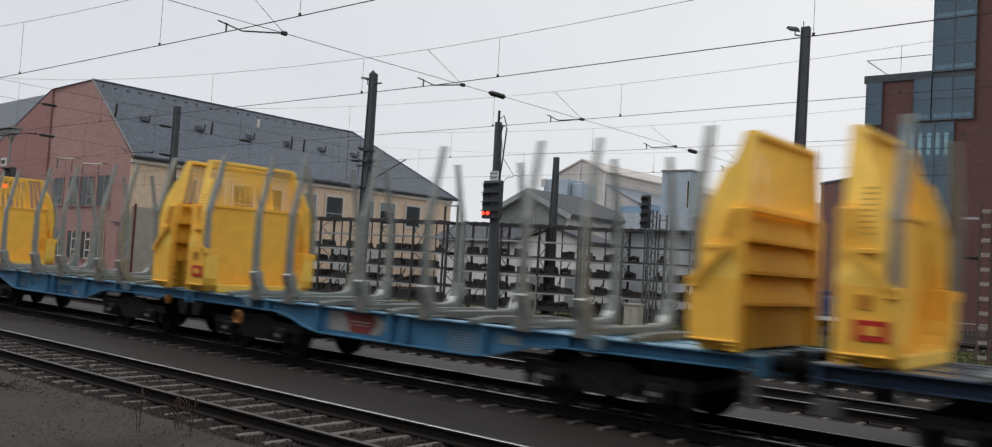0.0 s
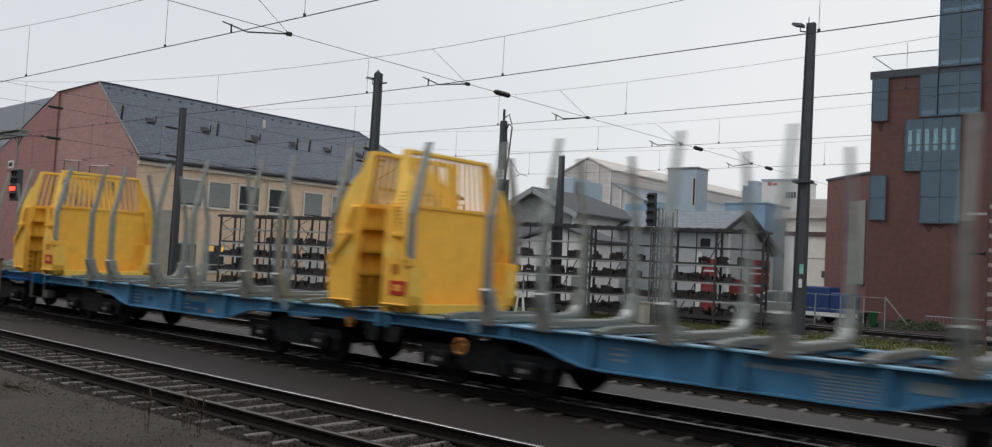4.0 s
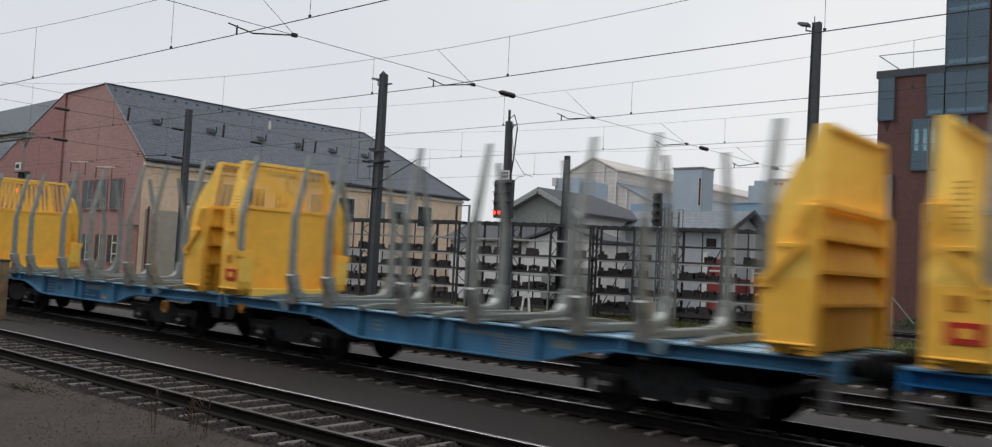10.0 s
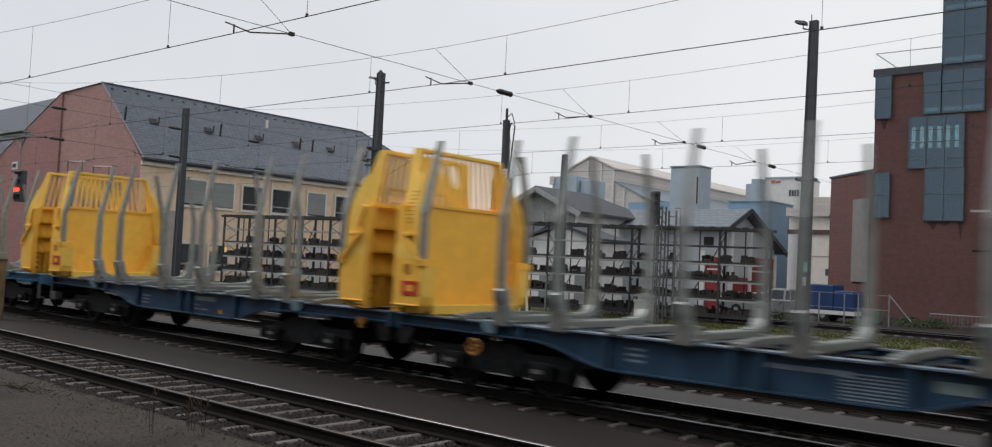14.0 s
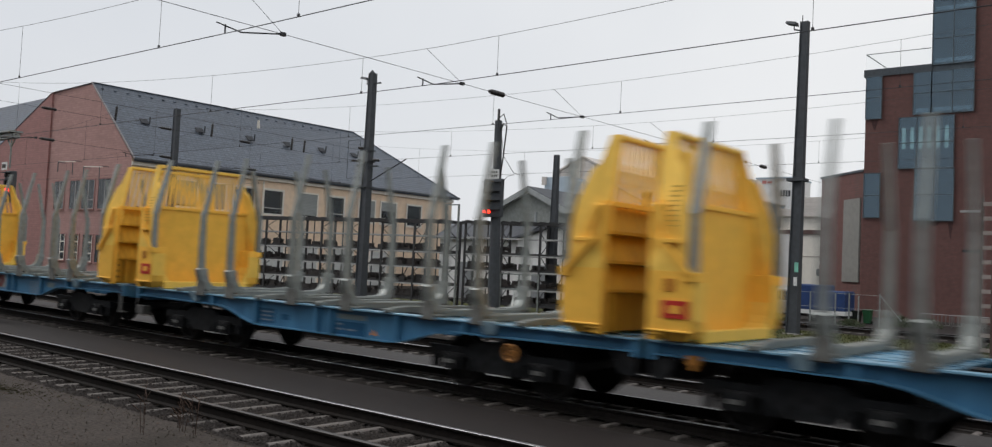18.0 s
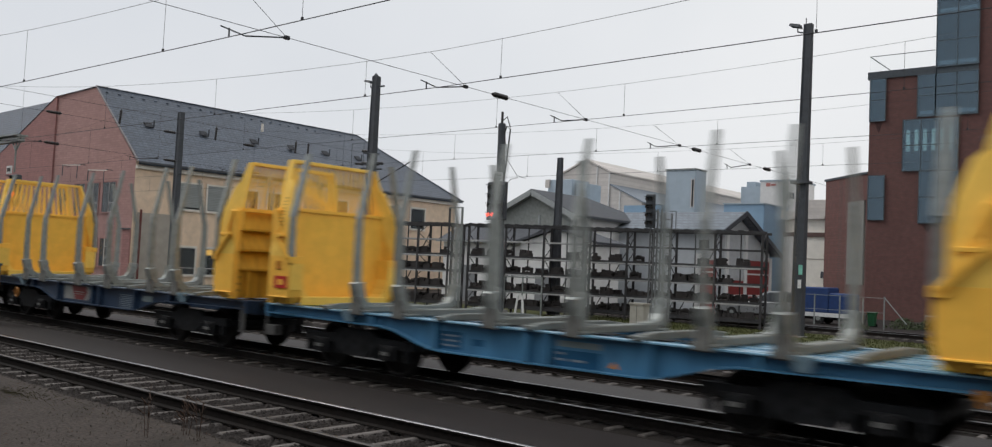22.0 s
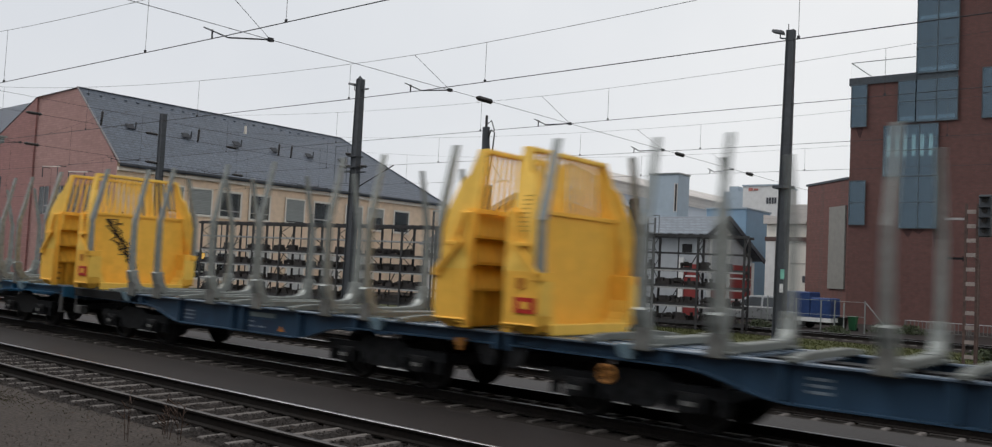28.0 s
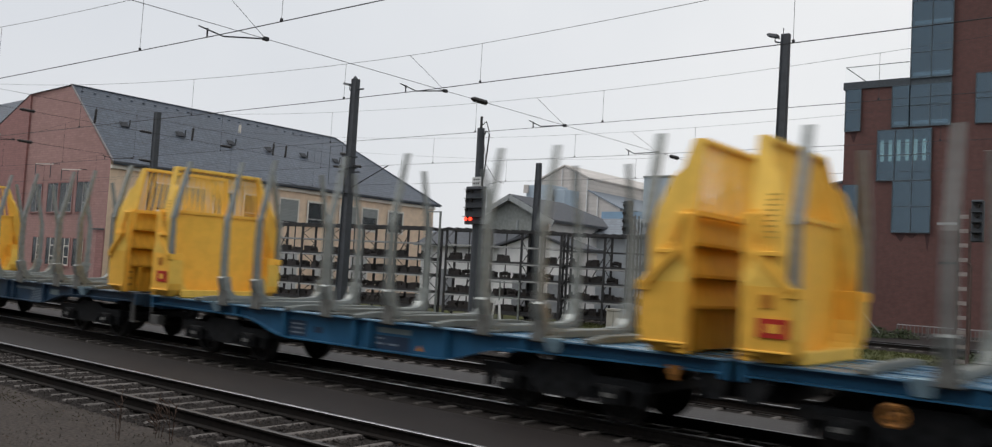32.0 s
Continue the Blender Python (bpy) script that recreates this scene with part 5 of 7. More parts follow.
casting_meshes = [casting_shape(kind).mesh("casting", 0.012) for kind in range(6)]
for cm in casting_meshes:
    cm.materials.append(CASTING)
    cm.transform(Matrix.Diagonal((0.80, 0.85, 0.78, 1)))


def rack(xa, ya, xb, yb, top, bays, label, seed):
    n = Vector((xb - xa, yb - ya, 0))
    length = n.length
    turn = math.degrees(math.atan2(n.y, n.x))
    m = pose(xa, ya, -0.25, 0, 0, turn)
    r = thing("storage_rack", label, "rack", "storage racks beside the yard", at=m)
    step = length / bays
    h = top + 0.25
    for i in range(bays + 1):
        for y in (0.0, 1.1):
            part("post", Shape().box(i * step - 0.05, i * step + 0.05, y - 0.05, y + 0.05, 0, h), RACK, r, key=("post", round(h, 2), round(i * step, 3), y))
    for i in range(bays):
        part("upright", Shape().box((i + 0.5) * step - 0.025, (i + 0.5) * step + 0.025, 0.52, 0.57, 0, h - 0.1), RACK, r)
    levels = [0.26, 1.04, 1.90, 2.71]
    for z in levels:
        part("beam", Shape().box(0, length, -0.035, 0.035, z, z + 0.075), RACKBEAM if z > 0.5 else RACK, r, "pale steel beam" if z > 0.5 else "")
        part("beam", Shape().box(0, length, 1.065, 1.135, z, z + 0.075), RACK, r)
        for y in (0.12, 0.48, 0.72, 1.01):
            part("bearer", Shape().box(0.05, length - 0.05, y - 0.04, y + 0.04, z + 0.075, z + 0.17), RACK, r, key=("bearer", round(length, 2), z, y))
    part("top_beam", Shape().box(-0.2, length + 0.2, -0.12, 0.02, h - 0.1, h + 0.02).box(-0.2, length + 0.2, 1.05, 1.17, h - 0.1, h + 0.02), RACK, r, "dark top beam")
    teeth = Shape()
    for i in range(int(length / 0.5)):
        teeth.box(i * 0.5, i * 0.5 + 0.2, -0.14, 1.2, h + 0.02, h + 0.06)
    part("cover_strips", teeth, RACK, r)
    part("tie", Shape().box(0, length, 1.08, 1.12, 3.56, 3.62), RACK, r)
    part("tie", Shape().box(0, length, -0.03, 0.03, 3.54, 3.62), RACK if seed == 3 else RACKBEAM, r)
    for i in range(bays + 1):
        lattice = Shape()
        for j in range(int(h / 0.55)):
            lattice.beam((i * step, 0.05 if j % 2 else 1.05, j * 0.55 + 0.05), (i * step, 1.05 if j % 2 else 0.05, j * 0.55 + 0.6), 0.03, 0.03, (1, 0, 0))
        part("lattice", lattice, RACK, r, "zigzag end bracing", key=("lattice", round(h, 2)) if i == 0 else None)
    for i in range(0, bays, 2):
        part("brace", Shape().beam((i * step, 1.15, 0.2), ((i + 1) * step, 1.15, h - 0.3), 0.04, 0.04), RACK, r)
    rn = random.Random(seed)
    # lower shelves are packed, upper ones looser; a second row stands behind
    for k, z in enumerate(levels):
        for row in (0.28, 0.85):
            x = 0.42 + (0.2 if row > 0.5 else 0)
            while x < length - 0.4:
                if rn.random() < (0.96, 0.92, 0.86, 0.8)[k] * (1 if row < 0.5 else (0.75, 0.6, 0.45, 0.2)[k]):
                    c = new("casting", casting_meshes[rn.randrange(6)])
                    c.matrix_basis = m @ pose(x, row + rn.uniform(-0.06, 0.06), z + 0.17, 0, 0, rn.choice((0, 180)) + rn.uniform(-6, 6))
                    tagged(c, "dark cast-iron machine part on a rack shelf", "machine part", "castings on the racks")
                x += rn.choice((0.62, 0.68, 0.76)) * (0.88, 0.94, 1.1, 1.36)[k]


rack(-47.6, 30.5, -30.8, 33.2, 4.15, 8, "open steel rack stacked with dark castings beside the beige building", 1)
rack(-30.0, 33.6, -24.2, 35.4, 4.15, 3, "open steel rack stacked with dark castings behind the signal", 2)
rack(-25.1, 36.97, -16.7, 38.83, 4.2, 4, "long open steel rack with dark castings in front of the depot", 3)

tall_frame = thing("steel_frame", "tall narrow steel frame between the racks", "frame", at=pose(-30.2, 32.3, -0.25))
part("post", Shape().box(-0.04, 0.04, -0.04, 0.04, 0, 5.1), RACK, tall_frame)
part("post", Shape().box(0.8, 0.88, -0.04, 0.04, 0, 5.1), GALV, tall_frame)
part("crossbar", Shape().box(-0.04, 0.88, -0.04, 0.04, 5.1, 5.16).box(-0.04, 0.88, -0.03, 0.03, 2.6, 2.65), GALV, tall_frame)

CABINETGREY = material("weathered_cabinet_paint", (0.36, 0.345, 0.30), 0.7, grain=0.12, size=4, bump=0.05, spots=(0.25, 0.235, 0.20), spot_amount=0.4, spot_size=2.0)
cabinet = thing("switch_cabinet", "small weathered beige trackside switch cabinet", "cabinet", at=pose(-19.9, 33.6, -0.25))
part("body", Shape().box(-0.35, 0.35, -0.25, 0.25, 0.08, 0.95), CABINETGREY, cabinet, bevel=0.02)
part("door_seam", Shape().box(-0.008, 0.008, -0.256, -0.25, 0.12, 0.9), RACK, cabinet)
part("lid", Shape().box(-0.39, 0.39, -0.29, 0.29, 0.95, 1.02), CABINETGREY, cabinet)
part("plinth", Shape().box(-0.32, 0.32, -0.22, 0.22, 0, 0.08), MATS["grey_concrete_foot"], cabinet)
barrier = thing("barrier_frame", "pale tubular steel barrier frame in front of the rack", "barrier", at=pose(-25.84, 31.5, -0.25))
for x in (0.0, 1.08, 2.16):
    part("post", Shape().rod((x, 0, 0), (x, 0, 1.92), 0.035, n=8), GALV, barrier)
for z in (1.2, 1.88):
    part("rail", Shape().rod((0, 0, z), (2.16, 0, z), 0.03, n=8), GALV, barrier)
for x, lean in ((-23.98, 0.17), (-23.46, -0.12)):
    mk = thing("marker_post", "thin white leaning marker stake beside the track", "post", "marker posts beside the track", at=pose(x, 30.0, -0.25))
    part("stake", Shape().beam((0, 0, 0), (lean, 0, 1.12), 0.07, 0.07, (0, 1, 0)), WHITE, mk)

post = thing("marker_post", "weathered ochre post standing beside the near track", "post", at=pose(-26.4, 9.95, -0.2))
part("stake", Shape().box(-0.11, 0.11, -0.11, 0.11, 0, 1.62), POSTPAINT, post, bevel=0.015)
part("cap", Shape().box(-0.13, 0.13, -0.13, 0.13, 1.62, 1.68), MAST, post)


# ---------------- light truck with a blue tarpaulin, fence, bin, bushes ----------------
def truck():
    t = thing("light_truck", "silver double-cab truck with a blue tarpaulin load", "truck", at=pose(-18.15, 50.0, -0.25))
    lower = [(-5.7, 0.3), (-5.75, 0.62), (-5.5, 0.88), (-3.6, 1.02), (-0.62, 1.04), (-0.62, 0.3)]
    part("body", Shape().loft([(x, -0.84, z) for x, z in lower], [(x, 0.84, z) for x, z in lower]), SILVER, t, "silver double-cab body", bevel=0.05)
    upper = [(-3.6, 1.0), (-2.85, 1.58), (-2.5, 1.66), (-0.75, 1.66), (-0.63, 1.0)]
    part("cab_roof", Shape().loft([(x, -0.8 + 0.14 * (z - 1.0) / 0.66, z) for x, z in upper], [(x, 0.8 - 0.14 * (z - 1.0) / 0.66, z) for x, z in upper]), SILVER, t, "silver cab top", bevel=0.04)
    dark = material("dark_car_glass", (0.03, 0.035, 0.04), 0.08, grain=0.1, bump=0.0, spec=0.6)
    for q in ([(-3.3, 1.06), (-2.82, 1.45), (-2.55, 1.56), (-1.95, 1.56), (-1.95, 1.06)], [(-1.82, 1.06), (-1.82, 1.56), (-1.15, 1.56), (-1.15, 1.06)], [(-1.05, 1.06), (-1.05, 1.5), (-0.82, 1.5), (-0.75, 1.06)]):
        part("side_window", Shape().loft([(x, -0.825 + 0.14 * (z - 1.0) / 0.66, z) for x, z in q], [(x, -0.80 + 0.14 * (z - 1.0) / 0.66, z) for x, z in q]), dark, t, "dark side window")
    part("windscreen", Shape().add([(-3.56, -0.7, 1.06), (-3.56, 0.7, 1.06), (-2.92, 0.62, 1.56), (-2.92, -0.62, 1.56)], [(0, 1, 2, 3)]), dark, t)
    part("door_seam", Shape().box(-1.89, -1.875, -0.846, -0.84, 0.35, 1.02).box(-3.2, -3.185, -0.846, -0.84, 0.5, 1.0), RUBBER, t)
    for x in (-2.1, -1.05):
        part("door_handle", Shape().box(x, x + 0.16, -0.86, -0.84, 0.86, 0.9), RUBBER, t)
    part("mirror", Shape().box(-3.3, -3.15, -1.02, -0.84, 1.05, 1.25), RUBBER, t, bevel=0.02)
    part("chassis", Shape().box(-5.5, 2.05, -0.6, 0.6, 0.24, 0.38), RUBBER, t)
    part("side_board", Shape().box(-0.55, 2.05, -0.88, 0.88, 0.40, 0.62), WHITE, t, "white load-bed side")
    part("tarpaulin", Shape().box(-0.52, 0.88, -0.85, 0.85, 0.62, 2.02).box(0.88, 2.0, -0.83, 0.83, 0.62, 1.72), TARP, t, "blue tarpaulin cover", bevel=0.06)
    part("headlight", Shape().box(-5.76, -5.55, -0.8, -0.5, 0.62, 0.78), WHITE, t)
    part("bumper", Shape().box(-5.82, -5.6, -0.84, 0.84, 0.3, 0.48), RUBBER, t, bevel=0.03)
    for x in (-4.75, 0.35):
        for s in (-1, 1):
            w = part("wheel", Shape().rod((x, s * 0.66, 0.31), (x, s * 0.87, 0.31), 0.31, n=18), RUBBER, t)
            part("rim", Shape().rod((x, s * 0.87, 0.31), (x, s * 0.885, 0.31), 0.13, n=12), GALV, w)


truck()
fence = thing("railing", "low grey metal railing with a pale top rail", "fence")
GREYRAIL = material("dull_grey_railing", (0.12, 0.115, 0.11), 0.6, grain=0.2, size=8, bump=0.0)
for i in range(8):
    part("post", Shape().box(-13.3 + i * 1.6 - 0.03, -13.3 + i * 1.6 + 0.03, 52.97, 53.03, -0.25, 0.44), GREYRAIL, fence)
part("top_rail", Shape().box(-13.3, -2.1, 52.96, 53.04, 0.44, 0.48), RACKBEAM, fence, "pale top rail")
part("bottom_rail", Shape().box(-13.3, -2.1, 52.97, 53.03, -0.14, -0.10), GREYRAIL, fence)
for i in range(56):
    part("bar", Shape().box(-0.02, 0.02, -0.012, 0.012, -0.12, 0.44), GREYRAIL, fence, key="fence_bar", at=pose(-13.2 + i * 0.2, 53, 0))
mesh_fence = thing("mesh_fence", "thin wire fence on grey posts beside the truck", "fence")
for x, h in ((-19.2, 1.45), (-17.6, 1.4), (-16.26, 1.35), (-15.54, 1.42), (-15.06, 1.3), (-14.0, 1.45)):
    part("post", Shape().box(x - 0.03, x + 0.03, 47.97, 48.03, -0.25, h), GALV, mesh_fence)
part("wire", wire_shape([(-19.2, 48, 1.36), (-14.0, 48, 1.36)], 0.014), GALV, mesh_fence)
part("wire", wire_shape([(-19.2, 48, 0.6), (-14.0, 48, 0.6)], 0.012), GALV, mesh_fence)
part("strut", Shape().rod((-14.0, 48, 1.4), (-12.9, 48, 0.1), 0.03, n=6), GALV, mesh_fence)
for x, y, w, h, col, lab in ((-15.35, 50.5, 0.21, 0.72, GREENBIN, "green plastic waste bin by the wire fence"), (-16.05, 50.6, 0.31, 0.62, material("dark_bin_plastic", (0.015, 0.022, 0.018), 0.5, grain=0.15), "dark plastic waste bin by the wire fence")):
    gbin = thing("waste_bin", lab, "bin", "waste bins by the fence", at=pose(x, y, -0.25))
    part("body", Shape().loft([(-w * 0.75, -w * 0.75, 0.05), (w * 0.75, -w * 0.75, 0.05), (w * 0.75, w * 0.75, 0.05), (-w * 0.75, w * 0.75, 0.05)], [(-w, -w, h), (w, -w, h), (w, w, h), (-w, w, h)]), col, gbin)
    part("lid", Shape().box(-w - 0.03, w + 0.03, -w - 0.03, w + 0.03, h, h + 0.08), col, gbin, bevel=0.02)
    part("wheel", Shape().rod((-0.22, 0.2, 0.09), (0.22, 0.2, 0.09), 0.09, n=10), RUBBER, gbin)
    part("foot", Shape().box(-0.2, 0.2, -0.2, 0.0, 0, 0.05), RUBBER, gbin)


def bush(x, y, r, h, seed):
    rn = random.Random(seed)
    t = thing("bush", "low ragged green bush at the roadside", "bush", "bushes at the roadside", at=pose(x, y, -0.25))
    for i in range(9):
        a = rn.uniform(0, 6.28)
        part("branch", Shape().rod((0, 0, 0), (math.cos(a) * r * 0.7, math.sin(a) * r * 0.7, h * rn.uniform(0.5, 0.9)), 0.015, 0.005, n=4), STEM, t)
    lf = Shape()
    for i in range(420):
        a, q = rn.uniform(0, 6.28), math.sqrt(rn.random()) * r * (0.75 + 0.35 * math.sin(3 * rn.random() * 6.28))
        z = rn.uniform(0.03, 1) * h * (1 - 0.6 * (q / r) ** 2)
        p = Vector((math.cos(a) * q, math.sin(a) * q, z))
        u = Vector((rn.uniform(-1, 1), rn.uniform(-1, 1), rn.uniform(-0.6, 0.6))).normalized() * rn.uniform(0.05, 0.09)
        w = u.orthogonal().normalized() * rn.uniform(0.03, 0.05)
        lf.add([p - u, p + w, p + u, p - w], [(0, 1, 2, 3)])
    part("leaves", lf, LEAF, t)


for i, (x, y, r, h) in enumerate(((-18.9, 46.2, 0.9, 0.45), (-13.6, 50.4, 1.0, 0.6), (-12.6, 51.3, 0.8, 0.55), (-14.9, 46.4, 0.7, 0.4), (-20.9, 46.5, 0.7, 0.35), (-6.0, 34.5, 0.8, 0.45))):
    bush(x, y, r, h, 40 + i)

# grass blades on the verge
gb = Shape()
rn = random.Random(9)
for i in range(16000):
    x, y = rn.uniform(-26, 6), rn.uniform(29.4, 38.4)
    h = rn.uniform(0.03, 0.10)
    a = rn.uniform(0, 3.14)
    dx, dy = math.cos(a) * 0.03, math.sin(a) * 0.03
    k = len(gb.v)
    gb.v += [(x - dx, y - dy, -0.24), (x + dx, y + dy, -0.24), (x + rn.uniform(-0.05, 0.05), y + rn.uniform(-0.05, 0.05), -0.24 + h)]
    gb.f.append((k, k + 1, k + 2))
me = bpy.data.meshes.new("grass_blades")
me.from_pydata(gb.v, [], gb.f)
me.materials.append(GRASS)
tagged(new("grass_blades", me), "tufts of short grass on the verge", "grass", kind="stuff")


# ---------------- dry weeds in the foreground ----------------
def weed(x, y, h, seed):
    rn = random.Random(seed)
    t = thing("dry_weed", "dry brown weed stalk beside the near track", "weed", "dry weeds beside the track", at=pose(x, y, -0.2))
    for k in range(3):
        pts = []
        p = Vector((rn.uniform(-0.04, 0.04), rn.uniform(-0.04, 0.04), 0))
        lean = Vector((rn.uniform(-0.15, 0.15), rn.uniform(-0.1, 0.1), 1))
        for i in range(6):
            q = p + lean * (h / 6) * rn.uniform(0.8, 1.1)
            pts.append(q)
            if i > 1:
                tw = q + Vector((rn.uniform(-0.12, 0.12), rn.uniform(-0.1, 0.1), rn.uniform(0.04, 0.12)))
                part("twig", Shape().add([q, q + Vector((0.006, 0, 0)), q + Vector((0, 0.006, 0.004)), tw, tw + Vector((0.012, 0, 0.01)), tw + Vector((0, 0.012, 0.012))], [(0, 1, 4, 3), (1, 2, 5, 4), (2, 0, 3, 5), (3, 4, 5)]), STEM, t)
            p = q
        part("stalk", wire_shape(pts, 0.0034), STEM, t)


# ---------------- timber wagons ----------------
PITCH = 13.5469


K, LIFT = 0.893, 0.2165
# Pale because the sky's reflection on the bracket tops is painted in.
BRACKETSHEEN = material("pale_sheen_blue_paint", (0.27, 0.40, 0.48), 0.35, grain=0.2, size=6, bump=0.05)
DARKPANEL = material("dark_blue_panel", (0.014, 0.085, 0.175), 0.4, grain=0.15, size=7, bump=0.0)
DULLPANEL = material("dull_pale_panel", (0.20, 0.245, 0.245), 0.55, grain=0.15, size=7, bump=0.0)
PALEPANEL = material("pale_grey_blue_panel", (0.19, 0.26, 0.32), 0.55, grain=0.15, size=7, bump=0.0)
EMBLEM = material("dark_red_emblem", (0.19, 0.035, 0.032), 0.5, grain=0.15, size=6, bump=0.0)


def wpart(name, shape, mat, parent, label="", bevel=0.0, key=None, at=None):
    """A part of a wagon, drawn in long wagon units and brought to its true size."""
    def small():
        sh = shape() if callable(shape) else shape
        sh.v = [(x * K, y * K, z * K) for x, y, z in sh.v]
        return sh
    lift = LIFT if parent.get("category") == "wagon" else 0.0
    t = at.translation if at is not None else Vector((0, 0, 0))
    return part(name, small, mat, parent, label, bevel * K, key, pose(t.x * K, t.y * K, t.z * K + lift))


def inset(z):
    return 1.57 if z <= 2.9 else 1.57 - 0.37 * (z - 2.9) / 1.3


def bulkhead(w, e, edge, marks, graffiti):
    """The yellow end wall of a wagon; e: which end. v runs inwards from its outer face."""
    U = lambda v: e * (6.96 - v)
    b = wpart("bulkhead", lambda: Shape().box(U(0.27), U(0.33), -1.26, 1.26, 1.04, 2.055).loft([(U(0.274), -1.46, 2.055), (U(0.334), -1.46, 2.055), (U(0.334), -1.43, 3.08), (U(0.274), -1.43, 3.08)], [(U(0.274), 1.46, 2.055), (U(0.334), 1.46, 2.055), (U(0.334), 1.43, 3.08), (U(0.274), 1.43, 3.08)]), YELLOW, w, "yellow steel end wall with a barred top", key=("bulk", e), at=pose(e * (edge - 6.96), 0, 0))
    for s in (-1, 1):
        rim = [(0.24, 1.17), (0.71, 1.17), (0.75, 1.32), (0.75, 2.06), (0.24, 2.06)]
        wpart("side_box", lambda: Shape().loft([(U(v), s * 1.25, z) for v, z in rim], [(U(v), s * 1.602, z) for v, z in rim]).loft([(U(v), s * y, 1.168) for v, y in ((0.24, 1.25), (0.70, 1.25), (0.70, 1.59), (0.24, 1.59))], [(U(v), s * y, 1.02) for v, y in ((0.25, 1.25), (0.56, 1.25), (0.56, 1.47), (0.25, 1.47))]).box(U(0.0), U(0.24), s * 1.575, s * 1.602, 1.10, 2.06).box(U(-0.012), U(0.72), s * 1.602, s * 1.625, 1.15, 1.19).box(U(0.62), U(0.79), s * 1.46, s * 1.64, 1.9, 2.045), YELLOW, b, bevel=0.012, key=("sidebox", e, s))
        cove = [(1.25, 1.13), (0.85, 1.13), (1.0, 1.17), (1.12, 1.25), (1.2, 1.38), (1.25, 1.6)]
        # Corner and lip are painted lighter, to set them off from the shaded panel.
        wpart("fillet", lambda: Shape().loft([(U(0.325), s * y, z) for y, z in cove], [(U(0.73), s * y, z) for y, z in cove]), PALERYELLOW, b, "rounded corner with its light put into paler paint", key=("fillet", e, s))
        wpart("lip", lambda: Shape().box(U(0.752), U(0.762), s * 1.25, s * 1.60, 1.33, 1.9), PALERYELLOW, b, "yellow lip with its light put into paler paint", key=("lip", e, s))

        def plate():
            prof = [(0, 2.05), (0.60, 2.05), (0.62, 2.35), (0.62, 2.75), (0.56, 3.12), (0.40, 3.62), (0.26, 3.74), (0.16, 4.2), (0.0, 4.2)]
            sh = Shape().loft([(U(v), s * (inset(z) + 0.03), z) for v, z in prof], [(U(v), s * (inset(z) - 0.05), z) for v, z in prof])
            return sh
        wpart("side_plate", plate, PALERYELLOW, b, "paler yellow side plate", key=("plate", e, s))
        wpart("brace", lambda: Shape().beam((U(0.70), s * 1.63, 2.0), (U(0.16), s * 1.63, 2.54), 0.10, 0.07, (0, 1, 0)).box(U(0.26), U(0.50), s * 1.60, s * 1.67, 2.46, 2.53).box(U(0.20), U(0.26), s * 1.60, s * 1.65, 2.40, 2.62).beam((U(0.38), s * 1.605, 2.5), (U(0.13), s * 1.59, 3.06), 0.12, 0.05, (0, 1, 0)), YELLOW, b, bevel=0.01, key=("brace", e, s))
        wpart("end_post", lambda: Shape().box(U(-0.02), U(0.16), s * 1.45, s * 1.572, 1.02, 3.06), YELLOW, b, bevel=0.012, key=("endpost", e, s))

        def stub():
            sh = Shape()
            pts = [(1.56, 2.04), (1.56, 2.9), (1.23, 4.3)]
            for (a, za), (c, zc) in zip(pts, pts[1:]):
                sh.loft([(U(0.64), s * (a - 0.05), za), (U(0.79), s * (a - 0.05), za), (U(0.79), s * (a + 0.05), za), (U(0.64), s * (a + 0.05), za)],
                        [(U(0.66), s * (c - 0.04), zc), (U(0.77), s * (c - 0.04), zc), (U(0.77), s * (c + 0.04), zc), (U(0.66), s * (c + 0.04), zc)])
            return sh
        wpart("stake", stub, GALV, b, "grey steel stake fixed to the end wall", key=("stub", e, s))
    zs = [3.06, 2.6, 2.13, 1.67, 1.04]
    for i in range(4):
        zt, zb = zs[i], zs[i + 1]
        if i < 3:
            blade = [(U(0.20), zt - 0.01), (U(0.02), zb + 0.05), (U(0.02), zb), (U(0.23), zb - 0.02), (U(0.23), zt - 0.01)]
            wpart("louvre", lambda: Shape().loft([(x, -1.493, z) for x, z in blade], [(x, 1.493, z) for x, z in blade]), STREAKSHADED, b, "soot-streaked sloping louvre with shade put into its darker paint", key=("louvre", e, i))
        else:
            wpart("louvre", lambda: Shape().box(U(0.13), U(0.16), -1.493, 1.493, zb, zt), STREAKSHADED, b, "soot-streaked lower panel with shade put into its darker paint", key=("louvre", e, i))
            wpart("hatch_box", lambda: Shape().box(U(0.07), U(0.128), -1.46, -1.29, zb + 0.03, zt - 0.03), STREAKSHADED, b, bevel=0.01, key=("hatchbox", e))
            wpart("strut", lambda: Shape().box(U(0.03), U(0.13), -1.20, -1.09, zb, zt - 0.02), STREAKSHADED, b, key=("strut", e))
            for j, h in enumerate((0.06, 0.05, 0.04)):
                wpart("marking", lambda: Shape().box(U(0.064), U(0.07), -1.42, -1.34, 0, h), SOOT, b, key=("hatchmark", e, j), at=pose(0, 0, zb + 0.14 + 0.16 * j))
    wpart("mid_rail", lambda: Shape().box(U(-0.01), U(0.14), -1.46, 1.46, 3.04, 3.12).box(U(0.24), U(0.38), -1.43, 1.43, 3.05, 3.12), YELLOW, b, key=("midrail", e))
